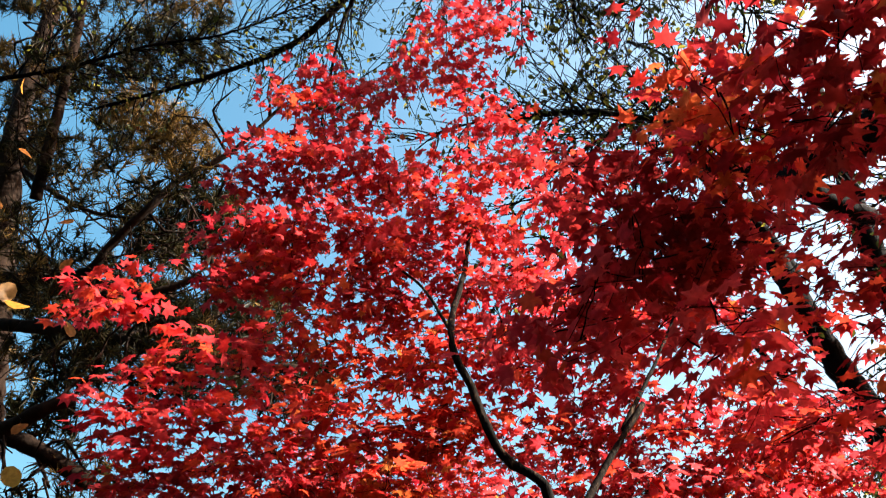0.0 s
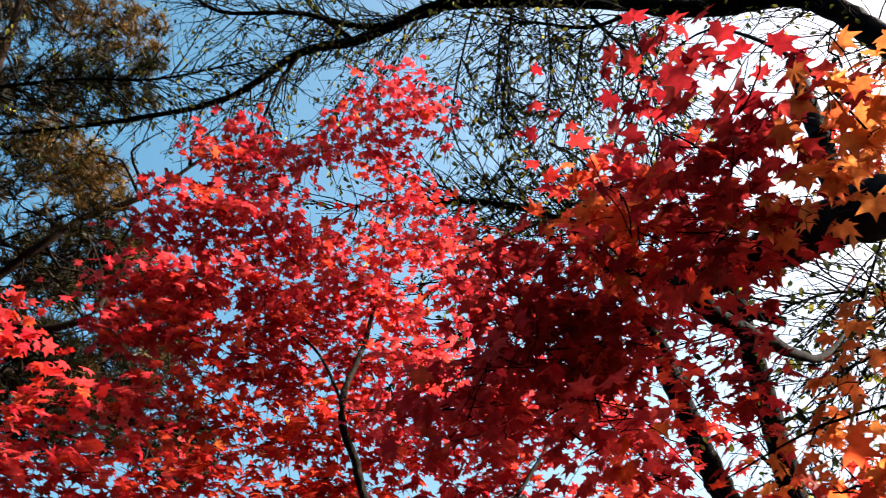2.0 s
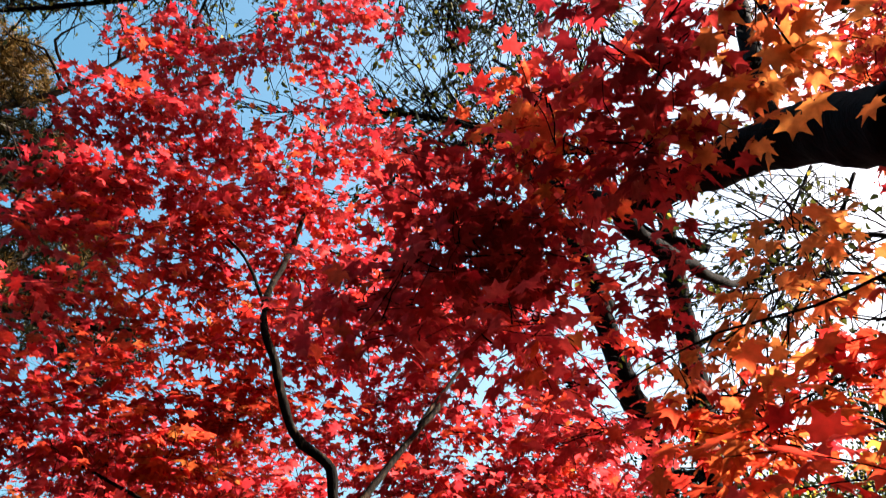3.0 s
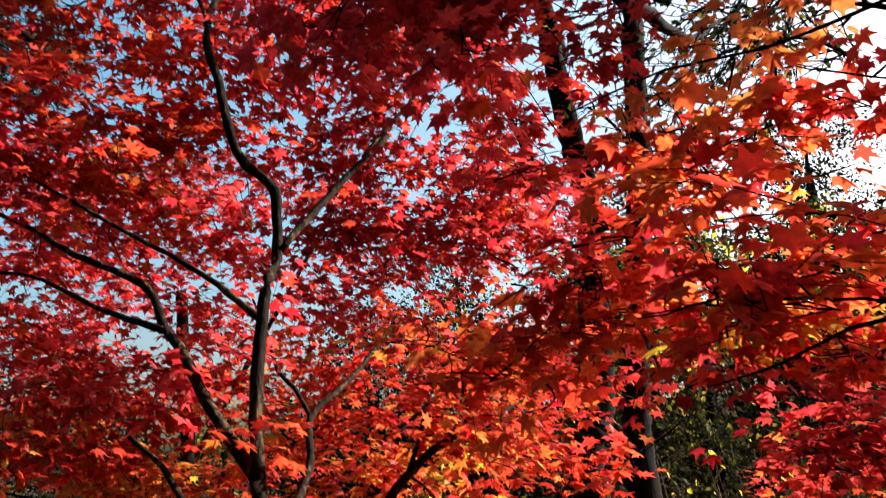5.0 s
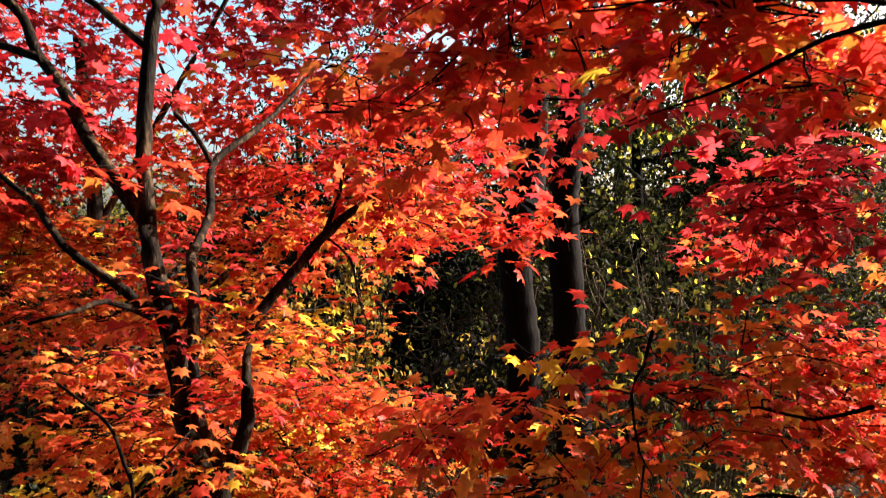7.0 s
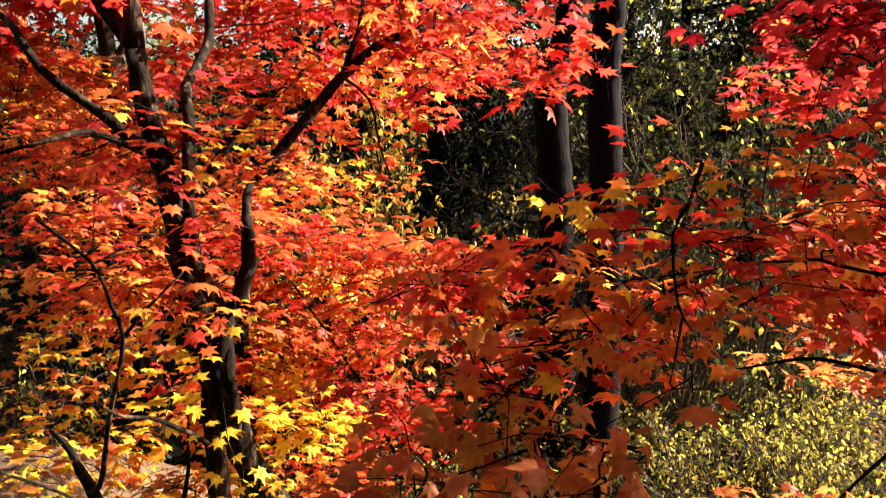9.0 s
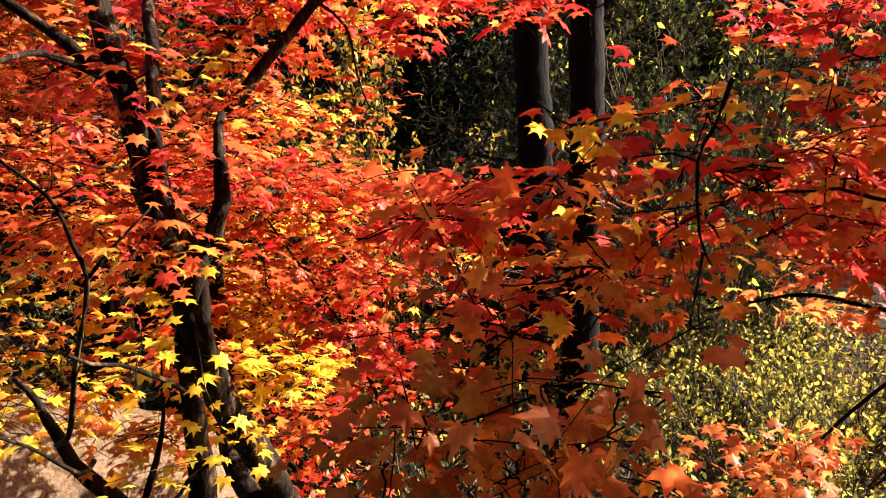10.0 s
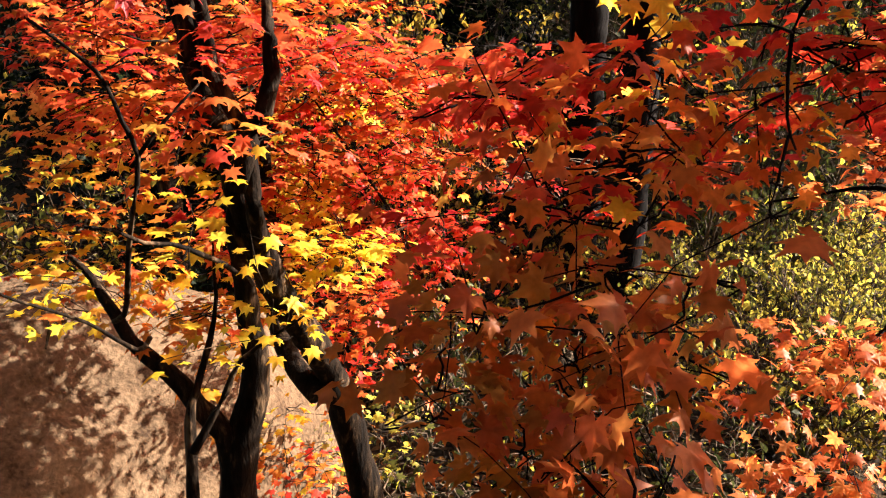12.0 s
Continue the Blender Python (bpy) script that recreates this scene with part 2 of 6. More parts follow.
def grow(plant):
    """Tie each spray to the nearest limb or spray by a twig, the closest first, and hang its leaves along it, nearly level."""
    if not plant.sprays:
        return
    rng = plant.rng
    nodes = np.concatenate([l for l, _, _ in plant.lines])
    mids = np.array([sp[0] for sp in plant.sprays])
    reach = np.array([((nodes - m) ** 2).sum(1).min() for m in mids])
    store = np.zeros((len(nodes) + 2 * len(mids), 3))
    store[:len(nodes)] = nodes
    n = len(nodes)
    for i in np.argsort(reach):
        mid, tone, size, flat, per = plant.sprays[i]
        near = store[np.argmin(((store[:n] - mid) ** 2).sum(1))]
        out = mid - near
        gap = np.linalg.norm(out)
        out = unit(out * (1, 1, 0.45) + rng.normal(0, 0.12 * max(gap, 0.1), 3)) if gap > 0.05 else unit(rng.normal(0, 1, 3) * (1, 1, 0.2))
        half = rng.uniform(0.09, 0.16)
        a, b = mid - out * half, mid + out * half - np.array([0, 0, 0.03])
        if np.linalg.norm(near - a) < 0.45:
            twig(plant, [near, near * 0.5 + a * 0.5 + rng.normal(0, 0.08 * gap, 3), a], 0.0022, 0.0014)
        twig(plant, [a, mid + rng.normal(0, 0.012, 3), b], 0.0014, 0.0008)
        store[n], store[n + 1] = mid, b
        n += 2
        side = unit(np.cross(out, (0, 0, 1)))
        for k in range(per):
            s = (k // 2 + 0.5) / (per / 2)
            sgn = 1 if k % 2 else -1
            at = a + (b - a) * min(1.05, s) + side * sgn * rng.uniform(0.02, 0.085) + rng.normal(0, 0.02, 3)
            tip = unit(out * rng.uniform(0.4, 1.1) + side * sgn * rng.uniform(0.3, 1.0) + np.array([0, 0, -rng.uniform(0.0, plant.droop)]) + rng.normal(0, 0.2, 3))
            nor = np.array([0, 0, 1.0]) + rng.normal(0, flat, 3)
            plant.leaves.setdefault(nearby_tone(rng, tone, 0.12), []).append((at, tip, nor, size * rng.uniform(0.65, 1.25)))


def maple_leaf(rng, fine):
    """A leaf with seven pointed lobes, its stalk at the origin, pointing along +y, about 1 across; bent and cupped. Fan of triangles."""
    ang = np.radians([-138, -95, -48, 0, 48, 95, 138]) * rng.uniform(0.94, 1.04)
    length = np.array([0.34, 0.5, 0.6, 0.66, 0.6, 0.5, 0.34]) * rng.uniform(0.9, 1.1, 7)
    rim = []
    for k in range(7):
        if fine:
            rim += [(ang[k] - 0.2, length[k] * 0.64), (ang[k], length[k]), (ang[k] + 0.2, length[k] * 0.64)]
        else:
            rim += [(ang[k] - 0.16, length[k] * 0.68), (ang[k] + 0.02, length[k])]
        if k < 6:
            rim += [((ang[k] + ang[k + 1]) / 2, 0.29 + 0.07 * (1 - abs(k - 2.5) / 3))]
    rim += [(math.pi, 0.05)]
    pts = [(0, 0)] + [(r * math.sin(t), r * math.cos(t)) for t, r in rim]
    p = np.array([(x, y + 0.16, 0.0) for x, y in pts])
    droop, cup, twist = rng.uniform(0.1, 0.7), rng.uniform(-0.25, 0.3), rng.normal(0, 0.2)
    p[:, 2] = -droop * (p[:, 0] ** 2 + (p[:, 1] - 0.16) ** 2) - cup * np.abs(p[:, 0]) + twist * p[:, 0] * p[:, 1]
    n = len(pts) - 1
    f = np.array([(0, 1 + k, 1 + (k + 1) % n) for k in range(n)])[:, ::-1]
    return p, f


def oval_leaf(rng):
    """A small pointed oval leaf, folded a little along its midrib."""
    w = rng.uniform(0.28, 0.36)
    p = np.array([(0, 0, 0), (w, 0.35, 0.08), (w * 0.7, 0.7, 0.05), (0, 1.05, -0.1), (-w * 0.7, 0.7, 0.05), (-w, 0.35, 0.08), (0, 0.5, 0)], float)
    return p, np.array([(6, k, (k + 1) % 6) for k in range(6)])


def round_leaf():
    """A broad, nearly round leaf with a short point."""
    a = np.arange(9) / 9 * 2 * np.pi
    p = [(0, 0.5, 0)] + [(0.42 * math.sin(t), 0.5 - (0.5 + 0.12 * (k in (4, 5))) * math.cos(t), 0.06 * math.cos(2 * t)) for k, t in enumerate(a)]
    return np.array(p), np.array([(0, 1 + k, 1 + (k + 1) % 9) for k in range(9)])


shape_rng = np.random.default_rng(5)
ROUND = [round_leaf()]
FINE = [maple_leaf(shape_rng, True) for _ in range(6)]
PLAIN = [maple_leaf(shape_rng, False) for _ in range(6)]
OVAL = [oval_leaf(shape_rng) for _ in range(4)]


def leaf_frames(items):
    at, tip, nor = (np.array([i[k] for i in items]) for k in range(3))
    size = np.array([i[3] for i in items])
    y = unit(tip)
    x = unit(np.cross(y, nor))
    z = np.cross(x, y)
    return at, np.stack([x, y, z], -1) * size[:, None, None]


def leaf_mass(plant, name, items, shapes, mat):
    """Many leaves as one mesh."""
    at, rot = leaf_frames(items)
    at = plant.local(at)
    pick = plant.rng.integers(0, len(shapes), len(items))
    verts, faces, n = [], [], 0
    for k, (p, f) in enumerate(shapes):
        sel = pick == k
        if not sel.any():
            continue
        v = np.einsum("nij,pj->npi", rot[sel], p) + at[sel][:, None]
        verts.append(v.reshape(-1, 3))
        faces.append((f[None] + (np.arange(sel.sum()) * len(p))[:, None, None]).reshape(-1, 3) + n)
        n += v.shape[0] * v.shape[1]
    ob = link_mesh(name, np.concatenate(verts), np.concatenate(faces), mat, plant.ob, True)
    return tagged(ob, kind="stuff")


LEAF_DATA = {}


def single_leaf(plant, item, tone, k, shapes):
    """One leaf as a part of its own, on mesh data that alike leaves share."""
    key = (tone, k % 6)
    if key not in LEAF_DATA:
        me = bpy.data.meshes.new("leaf")
        p, f = shapes[key[1] % len(shapes)]
        me.from_pydata(p.tolist(), [], f.tolist())
        me.polygons.foreach_set("use_smooth", np.full(len(me.polygons), True))
        me.materials.append(LEAF[tone])
        LEAF_DATA[key] = me
    at, rot = leaf_frames([item])
    ob = new("leaf", LEAF_DATA[key])
    ob.parent = plant.ob
    m = Matrix(rot[0].tolist()).to_4x4()
    m.translation = plant.local(at)[0].tolist()
    ob.matrix_local = m
    return ob


def finish(plant, shapes, singles=0, close=(0.6, 1.2, 1.5)):
    """Turn what a plant has gathered into meshes: its twigs, the nearest leaves one by one, the rest tone by tone."""
    grow(plant)
    if plant.twigs:
        n, vs, fs = 0, [], []
        for p, f in plant.twigs:
            vs.append(p)
            fs.append(f + n)
            n += len(p)
        tagged(link_mesh("twigwork", np.concatenate(vs), np.concatenate(fs), plant.bark, plant.ob, True), kind="stuff")
    every = [(np.linalg.norm(np.array(i[0]) - close), tone, i) for tone, l in plant.leaves.items() for i in l]
    every.sort(key=lambda e: e[0])
    for k, (_, tone, i) in enumerate(every[:singles]):
        single_leaf(plant, i, tone, k, shapes if len(shapes) == 1 else FINE)
    rest = {}
    for _, tone, i in every[singles:]:
        rest.setdefault(tone, []).append(i)
    for tone, l in rest.items():
        leaf_mass(plant, "foliage", l, shapes, LEAF[tone])


def twiggery(plant, per_metre, length, tone, leaf_size, leaves, lean=(0, 0, 0), thick=1.0, forks=4):
    """Side twigs off every limb, forking twice, with small leaves along them."""
    rng = plant.rng
    for line, r0, r1 in list(plant.lines):
        seg = np.linalg.norm(np.diff(line, axis=0), axis=1).sum()
        for _ in range(max(2, int(seg * per_metre))):
            i = rng.integers(0, len(line) - 1)
            ahead = unit(line[min(i + 1, len(line) - 1)] - line[max(i - 1, 0)])
            d = unit(ahead * 0.7 + rng.normal(0, 0.75, 3) + np.array(lean))
            ln = length * rng.uniform(0.5, 1.3)
            p0 = line[i]
            p1 = p0 + d * ln * 0.5 + rng.normal(0, 0.08, 3) * length
            p2 = p1 + unit(d + rng.normal(0, 0.45, 3)) * ln * 0.5
            kink = ln * 0.09
            twig(plant, [p0, p0 * 0.5 + p1 * 0.5 + rng.normal(0, kink, 3), p1, p1 * 0.5 + p2 * 0.5 + rng.normal(0, kink, 3), p2], min(0.008 * thick, r0 * 0.5), 0.002 * thick, 0.12)
            chain = [(p0, p1), (p1, p2)]
            for k in range(forks):
                u, v = chain[rng.integers(0, len(chain))]
                q0 = u + (v - u) * rng.uniform(0.2, 1)
                q1 = q0 + unit(d * 0.8 + rng.normal(0, 0.7, 3)) * ln * rng.uniform(0.2, 0.55)
                twig(plant, [q0, (q0 + q1) / 2 + rng.normal(0, 0.11, 3) * ln, q1], 0.003 * thick, 0.0015 * thick, 0.15)
                chain.append((q0, q1))
            for _ in range(rng.poisson(leaves)):
                a, b = chain[rng.integers(0, len(chain))]
                at = a + (b - a) * rng.uniform(0.1, 1) + rng.normal(0, 0.02, 3)
                plant.leaves.setdefault(tone, []).append((at, unit(rng.normal(0, 1, 3) + (0, 0, -0.8)), rng.normal(0, 1, 3) + (0, 0, 0.6), leaf_size * rng.uniform(0.6, 1.3)))


def fan_twigs(plant, gap, length, tone, leaf_size, leaves, thick=1.0):
    """Fine twigs set alternately along every limb, each with its own side shoots, shorter towards the tip."""
    rng = plant.rng
    for line, r0, r1 in list(plant.lines):
        run = np.concatenate([[0], np.cumsum(np.linalg.norm(np.diff(line, axis=0), axis=1))])
        s, sgn = gap * rng.uniform(0.3, 1.0), 1
        while s < run[-1]:
            i = min(len(line) - 2, int(np.searchsorted(run, s)))
            ahead = unit(line[i + 1] - line[max(i - 1, 0)])
            side = unit(np.cross(ahead, np.array([0, 0, 1.0]) + rng.normal(0, 0.7, 3))) * sgn
            ln = length * (1.15 - 0.6 * s / run[-1]) * rng.uniform(0.5, 1.25)
            d = unit(ahead * rng.uniform(0.6, 1.1) + side * 0.8 + rng.normal(0, 0.15, 3))
            bend = ahead * 0.25 + np.array([0, 0, rng.uniform(-0.35, 0.15)])
            p = [line[i]]
            for k in range(4):
                p.append(p[-1] + unit(d + bend * k * 0.3 + rng.normal(0, 0.13, 3)) * ln / 4)
            twig(plant, p, min(0.0055 * thick, r0 * 0.5), 0.0016 * thick, 0.12)
            shoots = max(2, int(ln / 0.13))
            for k in range(shoots):
                f = (k + rng.uniform(0.4, 1.0)) / shoots * 3.99
                j = int(f)
                q0 = p[j] + (p[j + 1] - p[j]) * (f - j)
                along = unit(p[j + 1] - p[j])
                e = unit(along * 0.8 + unit(np.cross(along, side + rng.normal(0, 0.5, 3))) * (0.75 if k % 2 else -0.75) + rng.normal(0, 0.15, 3))
                l2 = ln * (0.5 - 0.08 * f) * rng.uniform(0.5, 1.2)
                q1 = q0 + e * l2 * 0.5
                q2 = q1 + unit(e + along * 0.4 + rng.normal(0, 0.2, 3)) * l2 * 0.5
                twig(plant, [q0, q1, q2], 0.0026 * thick, 0.0012 * thick, 0.16)
                for _ in range(rng.poisson(leaves)):
                    at = q0 + (q2 - q0) * rng.uniform(0.2, 1.0) + rng.normal(0, 0.02, 3)
                    plant.leaves.setdefault(tone, []).append((at, unit(rng.normal(0, 0.7, 3) + (0, 0, -0.8)), rng.normal(0, 1, 3) + (0, 0, 0.6), leaf_size * rng.uniform(0.6, 1.3)))
            s += gap * rng.uniform(0.6, 1.4)
            sgn = -sgn


def needle_tufts(plant, centre, radii, count, tone="needle", length=0.11):
    """Bunches of thin needles round shoot ends, within an ellipsoid."""
    rng = plant.rng
    for _ in range(count):
        while True:
            q = rng.uniform(-1, 1, 3)
            if q @ q <= 1:
                break
        at = np.array(centre) + q * radii
        axis = unit(rng.normal(0, 0.6, 3) + (0, 0, 0.7))
        twig(plant, [at - axis * 0.12, at - axis * 0.05, at + axis * 0.03], 0.004, 0.002)
        for _ in range(26):
            d = unit(axis * 0.7 + rng.normal(0, 0.7, 3))
            plant.leaves.setdefault(tone, []).append((at + axis * rng.uniform(-0.08, 0.03), d, rng.normal(0, 1, 3), length * rng.uniform(0.7, 1.2)))


NEEDLE = [(np.array([(-0.05, 0, 0), (0.05, 0, 0), (0, 1, 0.0)], float), np.array([(0, 1, 2)]))]


def height(x, y):
    """The ground: it drops from the path into a hollow and climbs to a wooded slope beyond."""
    y2 = y + 0.25 * x
    dip = -1.5 / (1 + math.exp(-(y2 - 2.2) * 1.5)) + 1.5 / (1 + math.exp(2.2 * 1.5))
    rise = 0.0 if y2 < 8 else 0.14 * min(y2 - 8, 40.0)
    side = 0.05 * max(0.0, x - 6) ** 1.2
    return dip + rise + side + 0.12 * noise.noise((x * 0.6, y * 0.6, 0)) + 0.04 * noise.noise((x * 2.3, y * 2.3, 4))


# ---- ground ----
def build_ground():
    xs = np.concatenate([np.linspace(-400, -14, 16), np.linspace(-12, 16, 90), np.linspace(18, 400, 16)])
    ys = np.concatenate([np.linspace(-400, -6, 12), np.linspace(-5, 20, 90), np.linspace(21, 400, 24)])
    v = [(x, y, height(min(max(x, -30), 40), min(max(y, -20), 60))) for y in ys for x in xs]
    w = len(xs)
    f = [(j * w + i, j * w + i + 1, (j + 1) * w + i + 1, (j + 1) * w + i) for j in range(len(ys) - 1) for i in range(w - 1)]
    return tagged(link_mesh("ground", v, f, SOIL, None, True), "dark forest soil under fallen leaves", "ground", kind="structure")


ground = build_ground()


def build_boulder(name, centre, radii, turn, seed, label):
    rng = np.random.default_rng(seed)
    bm = bmesh.new()
    bmesh.ops.create_icosphere(bm, subdivisions=5, radius=1.0)
    off = Vector(rng.uniform(-9, 9, 3))
    for v in bm.verts:
        d = v.co.normalized()
        k = 1 + 0.16 * noise.noise(d * 1.3 + off) + 0.07 * noise.noise(d * 3.1 + off) + 0.025 * noise.noise(d * 9 + off) + 0.008 * noise.noise(d * 30 + off)
        v.co = Vector((d.x * radii[0], d.y * radii[1], d.z * radii[2])) * k
    me = bpy.data.meshes.new(name)
    bm.to_mesh(me)
    bm.free()
    me.polygons.foreach_set("use_smooth", np.full(len(me.polygons), True))
    me.materials.append(ROCK)
    ob = tagged(new(name, me), label, "boulder")
    ob.matrix_world = pose(*centre, 0, 0, math.degrees(turn))
    return ob


build_boulder("boulder", (-0.42, 3.68, -0.98), (1.7, 0.85, 1.12), radians(31), 3, "large rounded tan boulder dappled with leaf shadow")

# ---- fallen leaves ----
def scatter_litter():
    rng = np.random.default_rng(31)
    bed = Plant("leaf_litter", "fallen brown and yellow leaves on the forest floor", "leaves", (0, 0, 0), SOIL, 31)
    for _ in range(18000):
        x, y = rng.uniform(-2, 8), rng.uniform(2.0, 9.5)
        at = (x, y, height(x, y) + rng.uniform(0.0, 0.04))
        bed.leaves.setdefault("litter" if rng.random() < 0.93 else "goldgreen", []).append((at, unit(rng.normal(0, 1, 3) * (1, 1, 0.3)), rng.normal(0, 0.4, 3) + (0, 0, 1), rng.uniform(0.03, 0.075)))
    tagged(bed.ob, kind="stuff")
    for tone, l in bed.leaves.items():
        leaf_mass(bed, "fallen_leaves", l, OVAL, LEAF[tone])


scatter_litter()

# ---- trees ----
maple = Plant("maple_tree", "Japanese maple with crimson upper and golden lower leaves", "tree", (1.0, 3.0, -1.2), BARK, 11)
near_maple = Plant("maple_tree", "maple reaching in with thick dark limb and orange-red leaves", "tree", (3.4, 0.9, -0.3), SHADED_BARK, 12)
dark_tree_a = Plant("forest_tree", "slim tree with straight dark trunk in the hollow", "tree", (3.1, 5.2, -1.6), SHADED_BARK, 13, "dark trunks")
dark_tree_b = Plant("forest_tree", "leaning dark-barked tree with forked upper stem", "tree", (2.7, 5.7, -1.6), SHADED_BARK, 14, "dark trunks")
yellow_tree = Plant("broadleaf_tree", "nearly bare tree with dark limbs and small yellow-green leaves", "tree", (6.3, 0.2, -0.6), SHADED_BARK, 15)
back_maple = Plant("maple_tree", "red maple standing behind the nearer one", "tree", (0.4, 5.2, -1.5), BARK, 17)
sapling = Plant("broadleaf_sapling", "thin sapling with a few round rust-orange leaves", "tree", (-2.6, 3.6, -1.0), SHADED_BARK, 18)
pine = Plant("pine_tree", "old pine with dark limbs and browning needles", "tree", (-2.6, 7.0, -1.2), PINE_BARK, 16)

maple.droop = 0.28

# -- limbs
limb(maple, "trunk", [(1.03, 3.00, -0.58), (1.01, 3.00, -0.43), (0.90, 2.95, 0.06), (0.78, 2.80, 0.36), (0.70, 2.70, 0.54), (0.64, 2.60, 0.75), (0.61, 2.55, 0.91), (0.56, 2.50, 1.05), (0.53, 2.55, 1.25), (0.49, 2.60, 1.40), (0.47, 2.65, 1.53)], 0.0560, 0.0230)
limb(maple, "branch", [(0.47, 2.65, 1.53), (0.41, 2.70, 1.62), (0.33, 2.80, 1.75), (0.26, 2.90, 1.90), (0.19, 3.00, 2.01), (0.11, 3.10, 2.17), (-0.13, 3.20, 2.29), (-0.33, 3.40, 2.44), (-0.57, 3.60, 2.57)], 0.0200, 0.0060)
limb(maple, "branch", [(0.20, 2.95, 1.99), (-0.02, 3.20, 2.10), (-0.28, 3.40, 2.25), (-0.48, 3.50, 2.28)], 0.0130, 0.0050)
limb(maple, "branch", [(0.48, 2.78, 2.00), (0.28, 3.00, 2.20), (-0.01, 3.20, 2.40), (-0.31, 3.40, 2.61), (-0.53, 3.50, 2.74)], 0.0120, 0.0040)
limb(maple, "branch", [(0.47, 2.65, 1.53), (0.46, 2.70, 1.75), (0.47, 2.75, 1.98), (0.49, 2.80, 2.14), (0.52, 2.85, 2.21), (0.51, 2.85, 2.41), (0.49, 2.85, 2.47), (0.38, 2.90, 2.59), (0.31, 2.95, 2.86), (0.26, 3.00, 3.12), (0.38, 3.50, 3.77), (0.48, 3.90, 4.54), (0.55, 4.30, 5.49), (0.60, 4.60, 6.44)], 0.0200, 0.0040)
limb(maple, "branch", [(0.27, 3.05, 3.13), (0.16, 3.30, 3.52), (-0.01, 3.50, 3.85), (-0.25, 3.70, 4.42)], 0.0080, 0.0030)
limb(maple, "branch", [(0.53, 2.85, 2.25), (0.74, 3.00, 2.54), (0.95, 3.10, 2.80), (0.86, 3.15, 2.72), (1.14, 3.35, 3.13), (1.45, 3.60, 3.65)], 0.0140, 0.0040)
limb(maple, "branch", [(0.68, 2.68, 0.56), (0.65, 2.50, 0.78), (0.63, 2.44, 0.97), (0.58, 2.45, 1.08), (0.57, 2.50, 1.23), (0.58, 2.60, 1.38), (0.58, 2.70, 1.46), (0.64, 2.85, 1.57), (0.66, 3.00, 1.73), (0.78, 3.10, 1.84), (0.92, 3.30, 1.98), (1.08, 3.50, 2.17)], 0.0200, 0.0060)
limb(maple, "branch", [(0.66, 3.00, 1.73), (0.61, 3.05, 1.83), (0.56, 3.10, 1.89), (0.53, 3.20, 2.03), (0.48, 3.30, 2.18)], 0.0090, 0.0040)
limb(maple, "stub", [(0.61, 2.46, 0.85), (0.64, 2.44, 0.95), (0.67, 2.43, 1.01), (0.69, 2.44, 1.08), (0.69, 2.45, 1.14), (0.69, 2.47, 1.19), (0.70, 2.50, 1.24)], 0.0230, 0.0090)
limb(maple, "stem", [(0.57, 2.60, -0.25), (0.57, 2.60, -0.09), (0.58, 2.60, 0.05), (0.60, 2.60, 0.18), (0.63, 2.60, 0.29), (0.64, 2.60, 0.38), (0.63, 2.58, 0.49), (0.62, 2.56, 0.59), (0.61, 2.60, 0.67), (0.61, 2.62, 0.76), (0.60, 2.66, 0.84)], 0.0560, 0.0100)
limb(maple, "branch", [(0.58, 2.60, 0.00), (0.57, 2.60, 0.12), (0.55, 2.60, 0.20), (0.50, 2.60, 0.28), (0.44, 2.60, 0.38), (0.37, 2.60, 0.47), (0.34, 2.62, 0.53), (0.30, 2.66, 0.60), (0.25, 2.72, 0.64)], 0.0360, 0.0060)
limb(maple, "branch", [(0.46, 2.55, -0.07), (0.47, 2.55, 0.09), (0.48, 2.56, 0.27), (0.50, 2.58, 0.33), (0.54, 2.60, 0.45), (0.56, 2.60, 0.56), (0.56, 2.60, 0.69)], 0.0200, 0.0020)
limb(maple, "branch", [(0.48, 2.50, 0.22), (0.56, 2.50, 0.36), (0.60, 2.48, 0.45), (0.68, 2.45, 0.52), (0.73, 2.40, 0.58)], 0.0110, 0.0020)
limb(maple, "branch", [(0.41, 2.60, 0.47), (0.39, 2.45, 0.52), (0.32, 2.30, 0.66), (0.23, 2.20, 0.76), (0.17, 2.20, 0.80)], 0.0060, 0.0020)
limb(maple, "branch", [(0.34, 2.60, 0.52), (0.37, 2.50, 0.58), (0.39, 2.42, 0.68), (0.40, 2.38, 0.76), (0.42, 2.32, 0.86), (0.44, 2.28, 0.97), (0.42, 2.28, 1.03), (0.40, 2.30, 1.09), (0.37, 2.30, 1.13), (0.29, 2.35, 1.19)], 0.0065, 0.0030)
limb(maple, "branch", [(0.44, 2.28, 0.97), (0.49, 2.28, 1.03), (0.55, 2.28, 1.09)], 0.0040, 0.0020)
limb(maple, "branch", [(0.83, 2.90, 0.08), (0.76, 3.10, 0.18), (0.76, 3.30, 0.44), (0.78, 3.50, 1.02), (0.91, 3.60, 1.26), (1.05, 3.60, 1.43), (1.13, 3.60, 1.53), (1.30, 3.60, 1.67), (1.63, 3.80, 1.80), (1.95, 4.00, 2.01)], 0.0350, 0.0080)
limb(maple, "branch", [(1.13, 3.60, 1.52), (1.20, 3.60, 1.70), (1.22, 3.60, 1.83)], 0.0120, 0.0060)
limb(maple, "branch", [(1.15, 3.60, 1.54), (1.22, 3.50, 1.46), (1.26, 3.50, 1.30), (1.30, 3.50, 1.20)], 0.0060, 0.0030)
